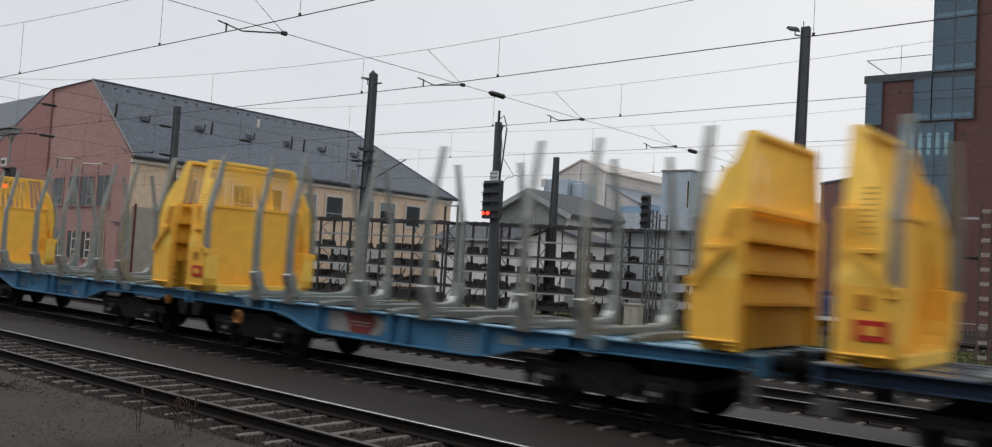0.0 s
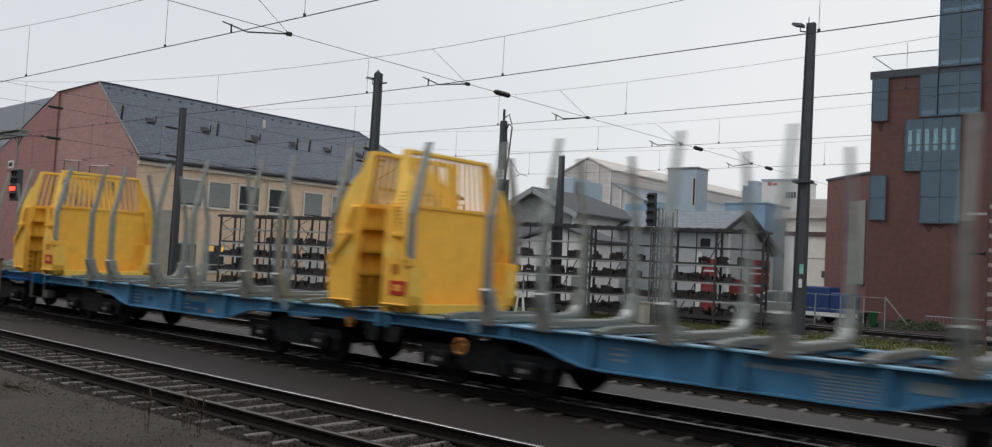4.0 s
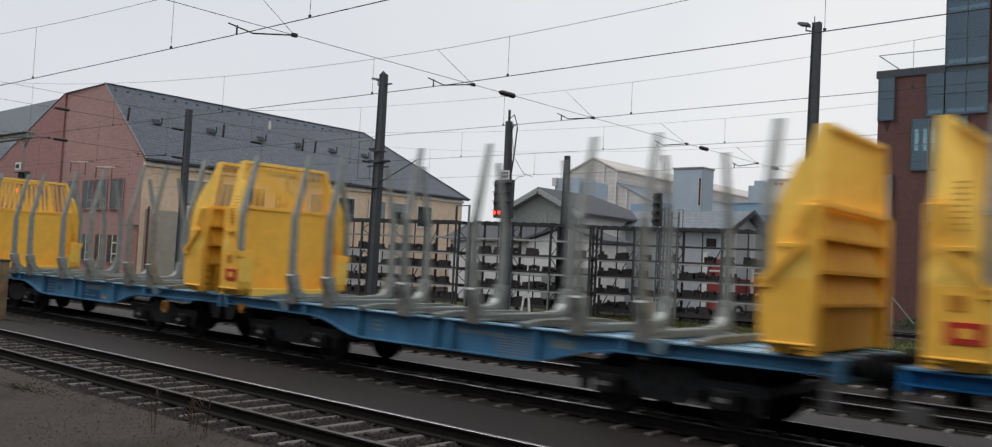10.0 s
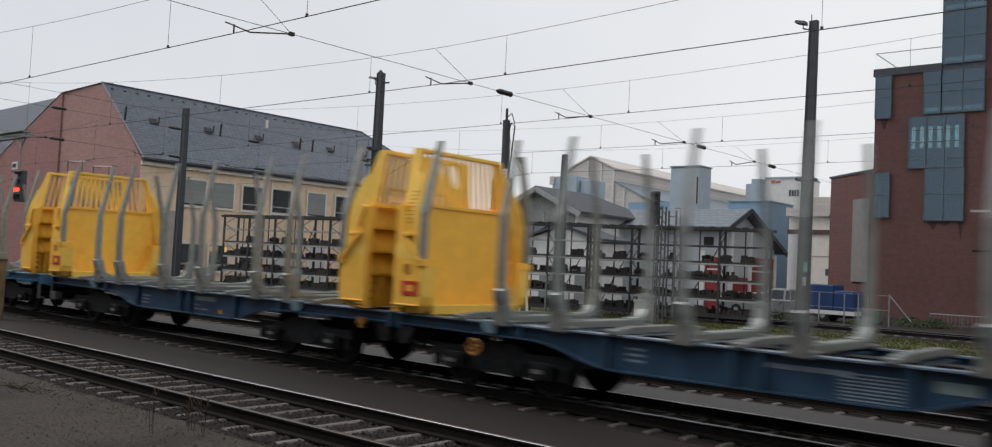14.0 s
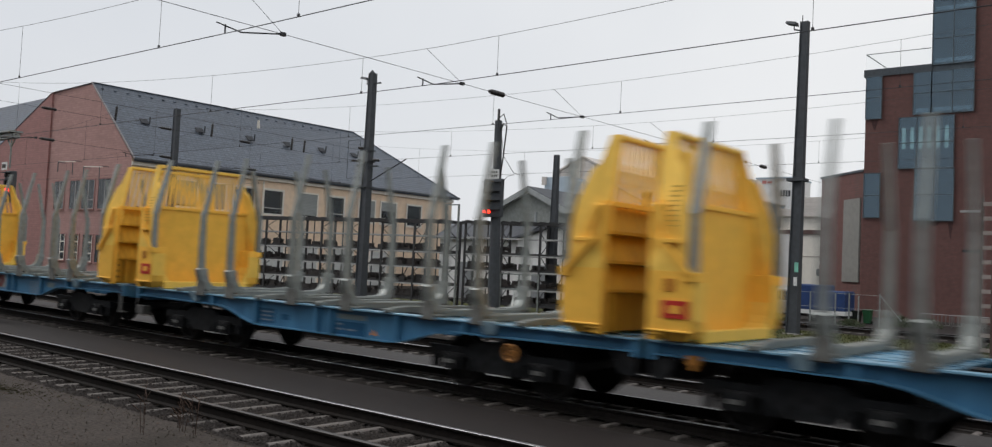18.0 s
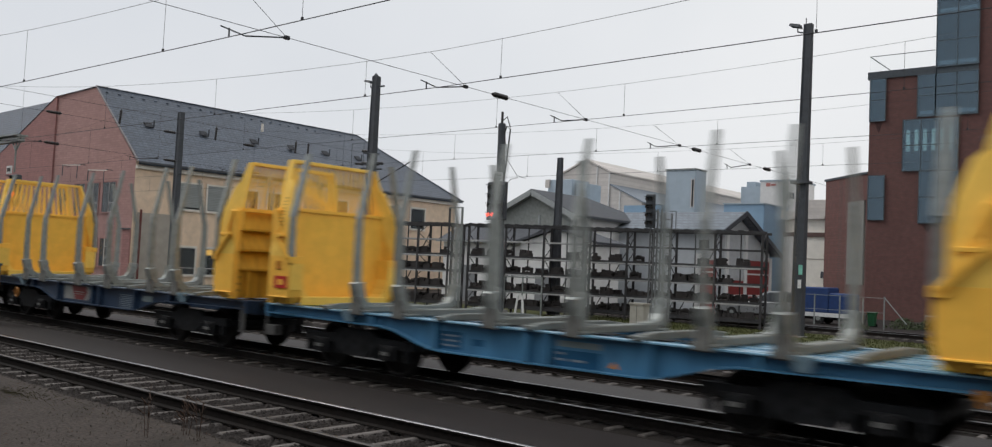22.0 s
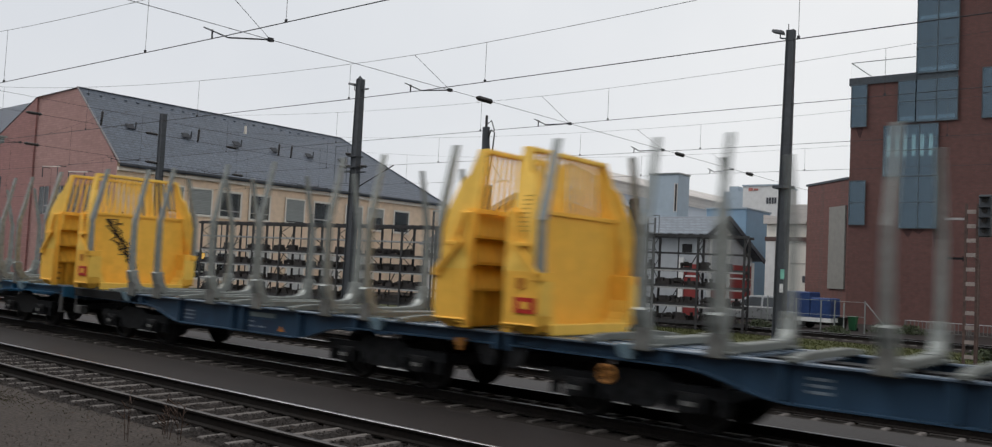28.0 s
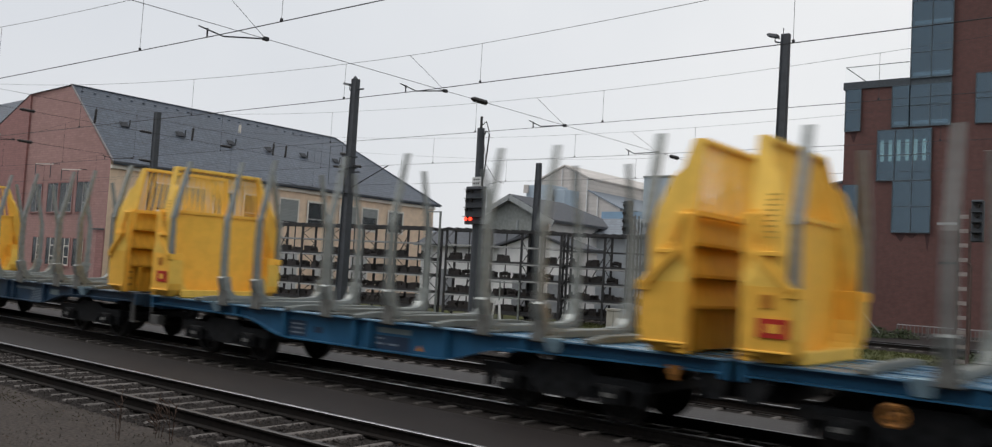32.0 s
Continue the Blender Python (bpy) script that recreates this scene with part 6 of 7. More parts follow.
    wpart("top_rail", lambda: Shape().box(U(-0.01), U(0.15), -1.2, 1.2, 4.13, 4.21), PALERYELLOW, b, bevel=0.01, key=("toprail", e))

    def bars():
        sh = Shape()
        n = 17
        for i in range(n):
            f = (i - (n - 1) / 2) / (n - 1)
            y0, y1 = f * 2.74, f * 2.3
            sh.loft([(U(0.055), y0 - 0.024, 3.1), (U(0.10), y0 - 0.024, 3.1), (U(0.10), y0 + 0.024, 3.1), (U(0.055), y0 + 0.024, 3.1)],
                    [(U(0.055), y1 - 0.021, 4.14), (U(0.10), y1 - 0.021, 4.14), (U(0.10), y1 + 0.021, 4.14), (U(0.055), y1 + 0.021, 4.14)])
        return sh
    wpart("grille", bars, PALERYELLOW, b, "paler yellow vertical bars", key=("bars", e))
    # The bottom lip too has its light put into the paler yellow.
    wpart("sill_bar", lambda: Shape().box(U(0.67), U(0.76), -1.245, 1.245, 1.0, 1.19).box(U(0.325), U(0.67), -1.245, 1.245, 1.05, 1.085), PALERYELLOW, b, bevel=0.015, key=("sillbar", e))
    if marks:
        lab = wpart("warning_label", lambda: Shape().box(U(0.25), U(0.68), -1.622, -1.603, 1.36, 1.62), RED, b, "red label with a yellow square", key=("redlabel", e))
        wpart("label_square", lambda: Shape().box(U(0.39), U(0.55), -1.628, -1.622, 1.43, 1.55), YELLOW, lab, key=("labelsq", e))
        wpart("small_plate", lambda: Shape().box(U(0.28), U(0.44), -1.62, -1.603, 1.76, 1.94), ORANGE, b, key=("smallplate", e))
        for i in range(9):
            z = 2.72 + i * 0.075
            wpart("mark", lambda: Shape().box(U(0.31), U(0.43), -0.004, 0.0, -0.012, 0.012), FADEDINK, b, key=("mark", e), at=pose(0, -(inset(z) + 0.034), z))
    if graffiti:
        rn = random.Random(12)
        sh = Shape()
        for k in range(8):
            y, z = -0.78 + 0.10 * k, 2.80 - k * 0.17
            r = 0.36 - 0.027 * k
            line = [(U(0.345), y + r * math.cos(2.3 * j + k) * rn.uniform(0.5, 1.1), max(1.3, min(2.95, z + 0.8 * r * math.sin(1.7 * j + k)))) for j in range(7)]
            for p, q in zip(line, line[1:]):
                if (Vector(q) - Vector(p)).length > 0.02:
                    sh.beam(p, q, 0.012, 0.022, (0, 0.7, 0.7))
        wpart("scrawl", sh, INK, b, "black sprayed scrawl")


def stake_shape(s):
    """The path of a stake: out along the bunk, round the corner, up, and bent inwards above."""
    path = [(0.75, 1.075, 0.075), (1.08, 1.085, 0.08), (1.24, 1.13, 0.09), (1.36, 1.26, 0.105), (1.42, 1.46, 0.11), (1.44, 1.58, 0.115), (1.445, 1.60, 0.076), (1.46, 2.1, 0.070), (1.46, 2.85, 0.062), (1.41, 3.05, 0.057), (1.17, 4.22, 0.038)]
    sh = Shape()
    rings = []
    for i, (y, z, w) in enumerate(path):
        a = Vector(path[max(0, i - 1)][:2])
        c = Vector(path[min(len(path) - 1, i + 1)][:2])
        d = (c - a).normalized()
        nn = Vector((-d.y, d.x)) * w * 0.92
        t = (0.10, 0.10, 0.10, 0.105, 0.105, 0.10, 0.058, 0.056, 0.052, 0.05, 0.038)[i]
        rings.append([(-t, s * (y + nn.x), z + nn.y), (t, s * (y + nn.x), z + nn.y), (t, s * (y - nn.x), z - nn.y), (-t, s * (y - nn.x), z - nn.y)])
    v = [p for r in rings for p in r]
    f = [(i * 4 + j, i * 4 + (j + 1) % 4, (i + 1) * 4 + (j + 1) % 4, (i + 1) * 4 + j) for i in range(len(rings) - 1) for j in range(4)]
    f += [(3, 2, 1, 0), tuple(len(v) - 4 + j for j in range(4))]
    return sh.add(v, f)


def bunk(w, u):
    b = wpart("bunk", lambda: Shape().box(-0.13, 0.13, -1.2, 1.2, 1.0, 1.13).box(-0.2, 0.2, -1.42, -1.05, 1.0, 1.05).box(-0.2, 0.2, 1.05, 1.42, 1.0, 1.05), BUNKGREY, w, "grey steel timber bunk", bevel=0.015, key="bunk", at=pose(u, 0, 0))
    for s in (-1, 1):
        st = wpart("stake", lambda: stake_shape(s), GALV, b, "grey steel stake bent inwards at the top", key=("stake", s))
        wpart("stake_foot", lambda: Shape().loft([(-0.17, s * 1.405, 0.93), (0.17, s * 1.405, 0.93), (0.15, s * 1.47, 0.95), (-0.15, s * 1.47, 0.95)], [(-0.108, s * 1.36, 1.22), (0.108, s * 1.36, 1.22), (0.108, s * 1.475, 1.34), (-0.108, s * 1.475, 1.34)]), GRIMYGALV, b, "grimy stake foot", bevel=0.01, key=("stakefoot", s))


def cross_bar(w, u):
    """A low arched bar between the bunks, without stakes."""
    prof = [(-1.43, 0.99), (-1.43, 1.03), (-1.30, 1.09), (-0.9, 1.12), (0.9, 1.12), (1.30, 1.09), (1.43, 1.03), (1.43, 0.99), (0.9, 1.0), (-0.9, 1.0)]
    bar = wpart("cross_bar", lambda: Shape().loft([(-0.07, y, z) for y, z in prof], [(0.07, y, z) for y, z in prof]), BUNKGREY, w, "low grey steel cross bar", bevel=0.01, key="cross_bar", at=pose(u, 0, 0))
    for s in (-1, 1):
        wpart("end_block", lambda: Shape().box(-0.1, 0.1, s * 1.28, s * 1.46, 1.0, 1.075), BUNKGREY, bar, bevel=0.012, key=("endblock", s))


def sill_shape(s, a0, a1):
    low = [(-a0, 0.80), (-3.75, 0.77), (-3.35, 0.72), (-3.0, 0.63), (-2.7, 0.54), (-2.4, 0.47), (-2.05, 0.44), (2.05, 0.44), (2.4, 0.47), (2.7, 0.54), (3.0, 0.63), (3.35, 0.72), (3.75, 0.77), (a1, 0.80)]
    sh = Shape()
    for (a, za), (c, zc) in zip(low, low[1:]):
        sh.loft([(a, s * 1.24, za), (a, s * 1.27, za), (a, s * 1.27, 0.97), (a, s * 1.24, 0.97)], [(c, s * 1.24, zc), (c, s * 1.27, zc), (c, s * 1.27, 0.97), (c, s * 1.24, 0.97)])
        sh.loft([(a, s * 1.22, za - 0.02), (a, s * 1.385, za - 0.02), (a, s * 1.385, za + 0.005), (a, s * 1.22, za + 0.005)], [(c, s * 1.22, zc - 0.02), (c, s * 1.385, zc - 0.02), (c, s * 1.385, zc + 0.005), (c, s * 1.22, zc + 0.005)])
    for u in (-4.0, -2.27, -0.12, 0.31, 2.27, 4.0):
        z0 = 0.46 if abs(u) < 2.3 else 0.78
        sh.box(u - 0.05, u + 0.05, s * 1.26, s * 1.375, z0, 0.97)
    return sh


def wheelset_shape():
    sh = Shape()
    n = 28
    for s in (-1, 1):
        rr = [(0.62, 0.10), (0.64, 0.20), (0.66, 0.33), (0.63, 0.36), (0.63, 0.445), (0.655, 0.450), (0.675, 0.425), (0.765, 0.415), (0.765, 0.35), (0.70, 0.33), (0.69, 0.20), (0.74, 0.11), (0.74, 0.06)]
        v, f = [], []
        for y, r in rr:
            v += [(r * math.cos(2 * math.pi * i / n), s * (y + 0.01), r * math.sin(2 * math.pi * i / n)) for i in range(n)]
        for k in range(len(rr) - 1):
            f += [(k * n + i, k * n + (i + 1) % n, (k + 1) * n + (i + 1) % n, (k + 1) * n + i) for i in range(n)]
        sh.add(v, f)
        for i in range(3):
            a = 2 * math.pi * i / 3
            sh.rod((0.26 * math.cos(a), s * 0.70, 0.26 * math.sin(a)), (0.26 * math.cos(a), s * 0.735, 0.26 * math.sin(a)), 0.03, n=6)
    return sh.rod((0, -0.95, 0), (0, 0.95, 0), 0.08, n=12)


WHEELSETS = {-1: [], 1: []}
AXLE = 0.9
WHEEL_R = 0.43


def bogie(w, u):
    def frame_shape():
        sh = Shape()
        for s in (-1, 1):
            prof = [(-1.45, 0.50), (-1.45, 0.66), (-0.62, 0.66), (-0.42, 0.78), (0.42, 0.78), (0.62, 0.66), (1.45, 0.66), (1.45, 0.50), (0.5, 0.50), (0.35, 0.30), (-0.35, 0.30), (-0.5, 0.50)]
            sh.loft([(x, s * 0.93, z) for x, z in prof], [(x, s * 1.05, z) for x, z in prof])
            for x in (-1.32, -0.52, 0.52, 1.32):
                sh.rod((x, s * 0.99, 0.30), (x, s * 0.99, 0.52), 0.075, n=10)
        sh.box(-0.3, 0.3, -0.95, 0.95, 0.45, 0.70).box(-1.45, -1.3, -0.95, 0.95, 0.5, 0.62).box(1.3, 1.45, -0.95, 0.95, 0.5, 0.62).rod((0, 0, 0.7), (0, 0, 0.80), 0.25, n=14)
        return sh
    b = part("bogie", frame_shape, UNDER, w, "grimy black two-axle bogie", key="bogie", at=pose(u, 0, 0))
    for e in (-1, 1):
        ws = part("wheelset", wheelset_shape, WHEEL, b, "dark steel wheelset", key="wheelset", at=pose(e * AXLE, 0, WHEEL_R))
        WHEELSETS[e].append(ws)
        for s in (-1, 1):
            part("axle_box", lambda: Shape().box(-0.2, 0.2, s * 0.92, s * 1.10, 0.30, 0.56).rod((0, s * 1.10, 0.42), (0, s * 1.15, 0.42), 0.13, n=12), UNDER, b, bevel=0.012, key=("axlebox", s), at=pose(e * AXLE, 0, 0))
            part("axle_cover", lambda: Shape().box(-0.085, 0.085, s * 1.15, s * 1.16, 0.395, 0.455), BEARING, b, "small grey bearing cover", key=("cover", s), at=pose(e * AXLE, 0, 0))
            part("brake_shoe", lambda: Shape().box(-0.05, 0.05, s * 0.66, s * 0.78, 0.3, 0.56), UNDER, b, key=("shoe", s), at=pose(e * AXLE - e * 0.49, 0, 0))


# bulkhead faces and frame ends: wagons run in pairs, close-coupled where they meet
ENDS = {0: {-1: (7.12, 7.80, False), 1: (7.06, 7.68, True)}, 1: {-1: (6.94, 7.08, True), 1: (7.08, 7.71, False)}}
MIDDLE = {0: -32.60, 1: -32.94}


def wagon(k, colour, logo, graffiti=False, handwheel=0):
    paint = SILL[colour]
    odd = k % 2
    ends = ENDS[odd]
    w = thing("timber_wagon", "%s flat wagon with grey stakes, yellow end walls" % colour + (", red-white sign" if logo == "red" else ""), "wagon", "wagons of the freight train")
    reach = {e: ends[e][1] - (0.06 if ends[e][2] else 0.36) for e in ends}
    for s in (-1, 1):
        wpart("side_sill", lambda: sill_shape(s, reach[-1], reach[1]), paint, w, colour + " fish-bellied side sill", key=("sill", s, odd))
        wpart("top_flange", lambda: Shape().box(-reach[-1], reach[1], s * 1.16, s * 1.40, 0.965, 1.0), SKYSHEEN[colour], w, "wet top flange with sky sheen put into its paler paint", bevel=0.006, key=("flange", s, odd))
        for e in (-1, 1):
            wpart("lifting_bracket", lambda: Shape().loft([(e * 4.65 - 0.1, s * 1.40, 0.80), (e * 4.65 + 0.1, s * 1.40, 0.80), (e * 4.65 + 0.1, s * 1.36, 0.80), (e * 4.65 - 0.1, s * 1.36, 0.80)], [(e * 4.65 - 0.16, s * 1.47, 1.02), (e * 4.65 + 0.16, s * 1.47, 1.02), (e * 4.65 + 0.16, s * 1.2, 1.02), (e * 4.65 - 0.16, s * 1.2, 1.02)]), BRACKETSHEEN, w, "lifting bracket with sky sheen in its pale paint", key=("bracket", s, e))
    for e in (-1, 1):
        edge, end, close = ends[e]
        r = reach[e]
        wpart("headstock", lambda: Shape().box(e * (r - 0.16), e * (r + 0.002), -1.15, 1.15, 0.66, 0.99).box(e * (r - 0.1), e * (r + 0.004), -1.38, -1.15, 0.7, 0.99).box(e * (r - 0.1), e * (r + 0.004), 1.15, 1.38, 0.7, 0.99), paint, w, bevel=0.01, key=("head", e, odd))
        wpart("deck_plate", lambda: Shape().box(e * 2.9, e * (r - 0.17), -1.155, 1.155, 0.955, 0.985).box(e * 2.9, e * (r - 0.17), -0.6, -0.56, 0.985, 1.0).box(e * 2.9, e * (r - 0.17), 0.56, 0.6, 0.985, 1.0), SKYSHEEN[colour], w, "wet deck plate with sky sheen put into its paler paint", key=("deck", e, odd))
        if close:
            wpart("coupling", lambda: Shape().box(e * (r - 0.3), e * (end - 0.01), -0.16, 0.16, 0.60, 0.84).box(e * (r - 0.5), e * (r - 0.1), -0.9, 0.9, 0.42, 0.66), UNDER, w, "black close-coupling bar", key=("close", e, odd))
            wpart("gusset", lambda: Shape().loft([(e * (r - 0.5), -1.36, 0.8), (e * r, -1.36, 0.8), (e * (r - 0.05), -1.36, 0.42), (e * (r - 0.3), -1.36, 0.42)], [(e * (r - 0.5), -1.30, 0.8), (e * r, -1.30, 0.8), (e * (r - 0.05), -1.30, 0.42), (e * (r - 0.3), -1.30, 0.42)]), UNDER, w, key=("gusset", e, odd))
        else:
            for s in (-1, 1):
                wpart("buffer", lambda: Shape().rod((e * r, s * 0.87, 0.88), (e * (end - 0.07), s * 0.87, 0.88), 0.12, n=12).rod((e * (end - 0.07), s * 0.87, 0.88), (e * (end - 0.01), s * 0.87, 0.88), 0.22, n=16), UNDER, w, "black round buffer", key=("buffer", e, s, odd))
                wpart("step", lambda: (Shape().box(r - 0.2, r - 0.02, s * 1.34, s * 1.38, 0.30, 0.86).box(r - 0.22, r, s * 1.2, s * 1.38, 0.26, 0.30) if e > 0 else Shape().box(-r - 0.0, -r + 0.36, s * 1.16, s * 1.38, 0.30, 0.52).box(-r + 0.02, -r + 0.08, s * 1.34, s * 1.38, 0.52, 0.8)), STEPGREY, w, "dull grey footstep", bevel=0.01, key=("step", e, s, odd))
            wpart("coupling", lambda: Shape().rod((e * r, 0, 0.9), (e * (end - 0.02), 0, 0.82), 0.06, n=8).box(e * (r - 0.1), e * (r + 0.1), -0.2, 0.2, 0.74, 1.0).rod((e * (r + 0.15), 0.0, 0.86), (e * (r + 0.2), 0, 0.45), 0.035, n=6), UNDER, w, "black screw coupling", key=("coupling", e, odd))
        bulkhead(w, e, edge, e == -1, graffiti and e == -1)
        bogie(w, e * 4.65 * K)
    if graffiti:
        # A thin added sheet makes this sill end black.
        wpart("cover_plate", lambda: Shape().box(-reach[-1] + 0.02, -4.88, -1.412, -1.403, 0.79, 0.998), UNDER, w, "thin black sheet that darkens the sill end", key="cover_plate")
    wpart("centre_sill", lambda: Shape().box(-7.0, 7.0, -0.22, 0.22, 0.66, 0.95), UNDER, w, key="centre")
    for u in (-2.2, -0.95, 0.3, 1.0, 2.2):
        wpart("cross_beam", lambda: Shape().box(-0.06, 0.06, -1.235, 1.235, 0.62, 0.95), paint, w, key="cross", at=pose(u, 0, 0))
    wpart("air_tank", lambda: Shape().rod((-1.6, 0.5, 0.5), (-0.3, 0.5, 0.5), 0.17, n=14), UNDER, w, "black air tank", key="tank")
    wpart("air_tank", lambda: Shape().rod((0.4, -0.4, 0.5), (1.4, -0.4, 0.5), 0.12, n=12), UNDER, w, "small black air tank", key="tank_small")
    wpart("brake_rod", lambda: Shape().rod((-3.6, 0.1, 0.42), (3.6, 0.1, 0.42), 0.025, n=6), UNDER, w, key="rod")
    for u in (-4.38, -3.18, -0.885, 0.885, 3.18, 4.38):
        bunk(w, u)
    for u in (-5.35, -2.08, 0.0, 2.08, 5.35):
        cross_bar(w, u)
    # writing on the sill, unreadable from here, as plain bars
    dot = 1.94 if colour == "deep blue" else 1.6
    dark = DARKPANEL if "light" in colour else SILL["dark navy"]
    if odd:
        for i in range(8):
            wpart("marking", lambda: Shape().box(-0.42, 0.42, -1.276, -1.271, -0.010, 0.010), DIRTYMARK, w, key="mark_a", at=pose(1.80, 0, 0.47 + i * 0.048))
        wpart("data_panel", lambda: Shape().box(-0.24, 0.24, -1.277, -1.271, -0.075, 0.075), DULLPANEL, w, "dull pale panel", key="pale_plate", at=pose(2.81, 0, 0.765))
    else:
        wpart("data_panel", lambda: Shape().box(-0.43, 0.43, -1.277, -1.271, -0.05, 0.05), PALEPANEL if colour == "deep blue" else DULLPANEL, w, "pale data panel", key="pale_panel", at=pose(0.81 if colour == "deep blue" else 0.92, 0, 0.82))
    if colour == "deep blue" and not odd:
        wpart("marking", lambda: Shape().box(-0.12, 0.12, -1.276, -1.271, -0.06, 0.06), SIGNWHITE, w, key="mark_f", at=pose(0.46, 0, 0.61))
        wpart("marking", lambda: Shape().box(-0.1, 0.1, -1.276, -1.271, -0.06, 0.06), INK, w, key="mark_g", at=pose(0.76, 0, 0.62))
    elif not odd:
        box = wpart("data_panel", lambda: Shape().box(-0.46, 0.46, -1.275, -1.271, -0.13, 0.13), dark, w, "darker blue panel with pale writing", key="data_box", at=pose(0.89, 0, 0.59))
        for j, (u, h, z) in enumerate(((-0.33, 0.09, 0.07), (-0.33, 0.09, -0.03), (0.02, 0.14, -0.03))):
            wpart("marking", lambda: Shape().box(u - h, u + h, -1.279, -1.275, z - 0.018, z + 0.018), DIRTYMARK, box, key=("data_line", j))
    if not odd:
        box = wpart("data_panel", lambda: Shape().box(-0.29, 0.29, -1.275, -1.271, -0.16, 0.16), dark, w, "darker blue panel with lines of writing", key="load_box", at=pose(-1.91, 0, 0.65))
        for j in range(3):
            wpart("marking", lambda: Shape().box(-0.2, 0.2, -1.279, -1.275, j * 0.09 - 0.108, j * 0.09 - 0.076), DIRTYMARK, box, key=("load_line", j))
        wpart("repaint_patch", lambda: Shape().box(-0.13, 0.13, -1.275, -1.271, -0.06, 0.06), dark, w, "darker blue repainted patch", key="patch", at=pose(-1.25, 0, 0.66))
    elif logo != "red":
        for i in range(3):
            wpart("marking", lambda: Shape().box(-0.16, 0.16, -1.276, -1.271, -0.02, 0.02), DIRTYMARK, w, key="mark_b", at=pose(-1.75, 0, 0.62 + i * 0.09))
        wpart("marking", lambda: Shape().box(-0.6, 0.6, -1.276, -1.271, -0.035, 0.035), DIRTYMARK, w, key="mark_c", at=pose(0.95, 0, 0.80))
    if not odd:
        wpart("data_plate", lambda: Shape().loft([(-0.09, -1.277, -0.05), (0.09, -1.277, -0.05), (0.0, -1.277, 0.06)], [(-0.09, -1.271, -0.05), (0.09, -1.271, -0.05), (0.0, -1.271, 0.06)]), ORANGE, w, "small orange triangle", key="plate", at=pose(dot, 0, 0.56))
    if logo == "red":
        lg = wpart("sign", lambda: Shape().add([(-0.95, -1.281, 0.52), (0.55, -1.281, 0.52), (0.78, -1.281, 0.72), (0.55, -1.281, 0.92), (-0.95, -1.281, 0.92)], [(0, 1, 2, 3, 4)]), SIGNWHITE, w, "white sign with a dark red emblem", key="logo_w", at=pose(-1.02, 0, 0))
        wpart("emblem", lambda: Shape().add([(-0.24, -1.285, 0.53), (0.30, -1.285, 0.53), (0.50, -1.285, 0.74), (0.42, -1.285, 0.91), (-0.50, -1.285, 0.91)], [(0, 1, 2, 3, 4)]), EMBLEM, lg, key="logo_r")
        wpart("marking", lambda: Shape().box(-0.3, 0.34, -1.29, -1.285, 0.735, 0.755).box(-0.26, 0.28, -1.29, -1.285, 0.675, 0.69), SIGNWHITE, lg, key="logo_l")
    elif logo == "yellow":
        lg = wpart("emblem", lambda: Shape().rod((0, -1.271, 0), (0, -1.28, 0), 0.12, n=14), ORANGE, w, "small yellow round emblem", key="logo_y", at=pose(-1.35, 0, 0.75))
        wpart("marking", lambda: Shape().box(0.2, 0.8, -1.278, -1.271, -0.05, 0.05), WHITE, lg, key="logo_t")
    if handwheel:
        hw = wpart("hand_wheel", lambda: Shape().rod((0, -1.42, 0), (0, -1.36, 0), 0.05, n=8), RUSTORANGE, w, "orange brake hand wheel", key="hub", at=pose(handwheel * (4.97 if odd else 5.18), 0, 0.53))
        def ring():
            sh = Shape()
            n = 20
            for i in range(n):
                a, c = 2 * math.pi * i / n, 2 * math.pi * (i + 1) / n
                sh.rod((0.135 * math.cos(a), -1.42, 0.135 * math.sin(a)), (0.135 * math.cos(c), -1.42, 0.135 * math.sin(c)), 0.028, n=6)
            for i in range(4):
                a = math.pi * i / 2 + 0.4
                sh.rod((0, -1.41, 0), (0.135 * math.cos(a), -1.42, 0.135 * math.sin(a)), 0.02, n=5)
            return sh
        wpart("rim", ring, RUSTORANGE, hw, key="hand_rim")
    else:
        e = -1 if odd else 1
        x = reach[e] - 0.78
        wpart("bracket", lambda: Shape().box(e * x - 0.085, e * x + 0.085, -1.46, -1.36, 0.70, 0.83).box(e * x - 0.04, e * x + 0.04, -1.46, -1.36, 0.62, 0.70), RUSTORANGE, w, "orange bracket", key=("orange_stub", odd))
    return w


STYLE = {13: ("dark navy", ""), 12: ("dark navy", ""), 11: ("light blue", "red"), 10: ("light blue", ""), 9: ("light blue", ""), 8: ("light blue", ""), 7: ("deep blue", "yellow"), 6: ("deep blue", ""),
         5: ("light blue", ""), 4: ("light blue", ""), 3: ("slate blue", ""), 2: ("slate blue", ""), 1: ("light blue", "red"), 0: ("light blue", ""), -1: ("light blue", "red"), -2: ("light blue", ""),
         -3: ("dark navy", "red"), -4: ("dark navy", ""), -5: ("slate blue", ""), -6: ("slate blue", ""), -7: ("blue", ""), -8: ("blue", ""), -9: ("slate blue", ""), -10: ("blue", ""), -11: ("light blue", "")}
# the hand wheel sits beside the close coupling, on one wagon or the other
SWAPPED = (5, 1)
TRAIN = {k: wagon(k, c, lg, graffiti=(k == -6), handwheel=((0 if k in SWAPPED else -1) if k % 2 else (1 if k + 1 in SWAPPED else 0))) for k, (c, lg) in STYLE.items()}

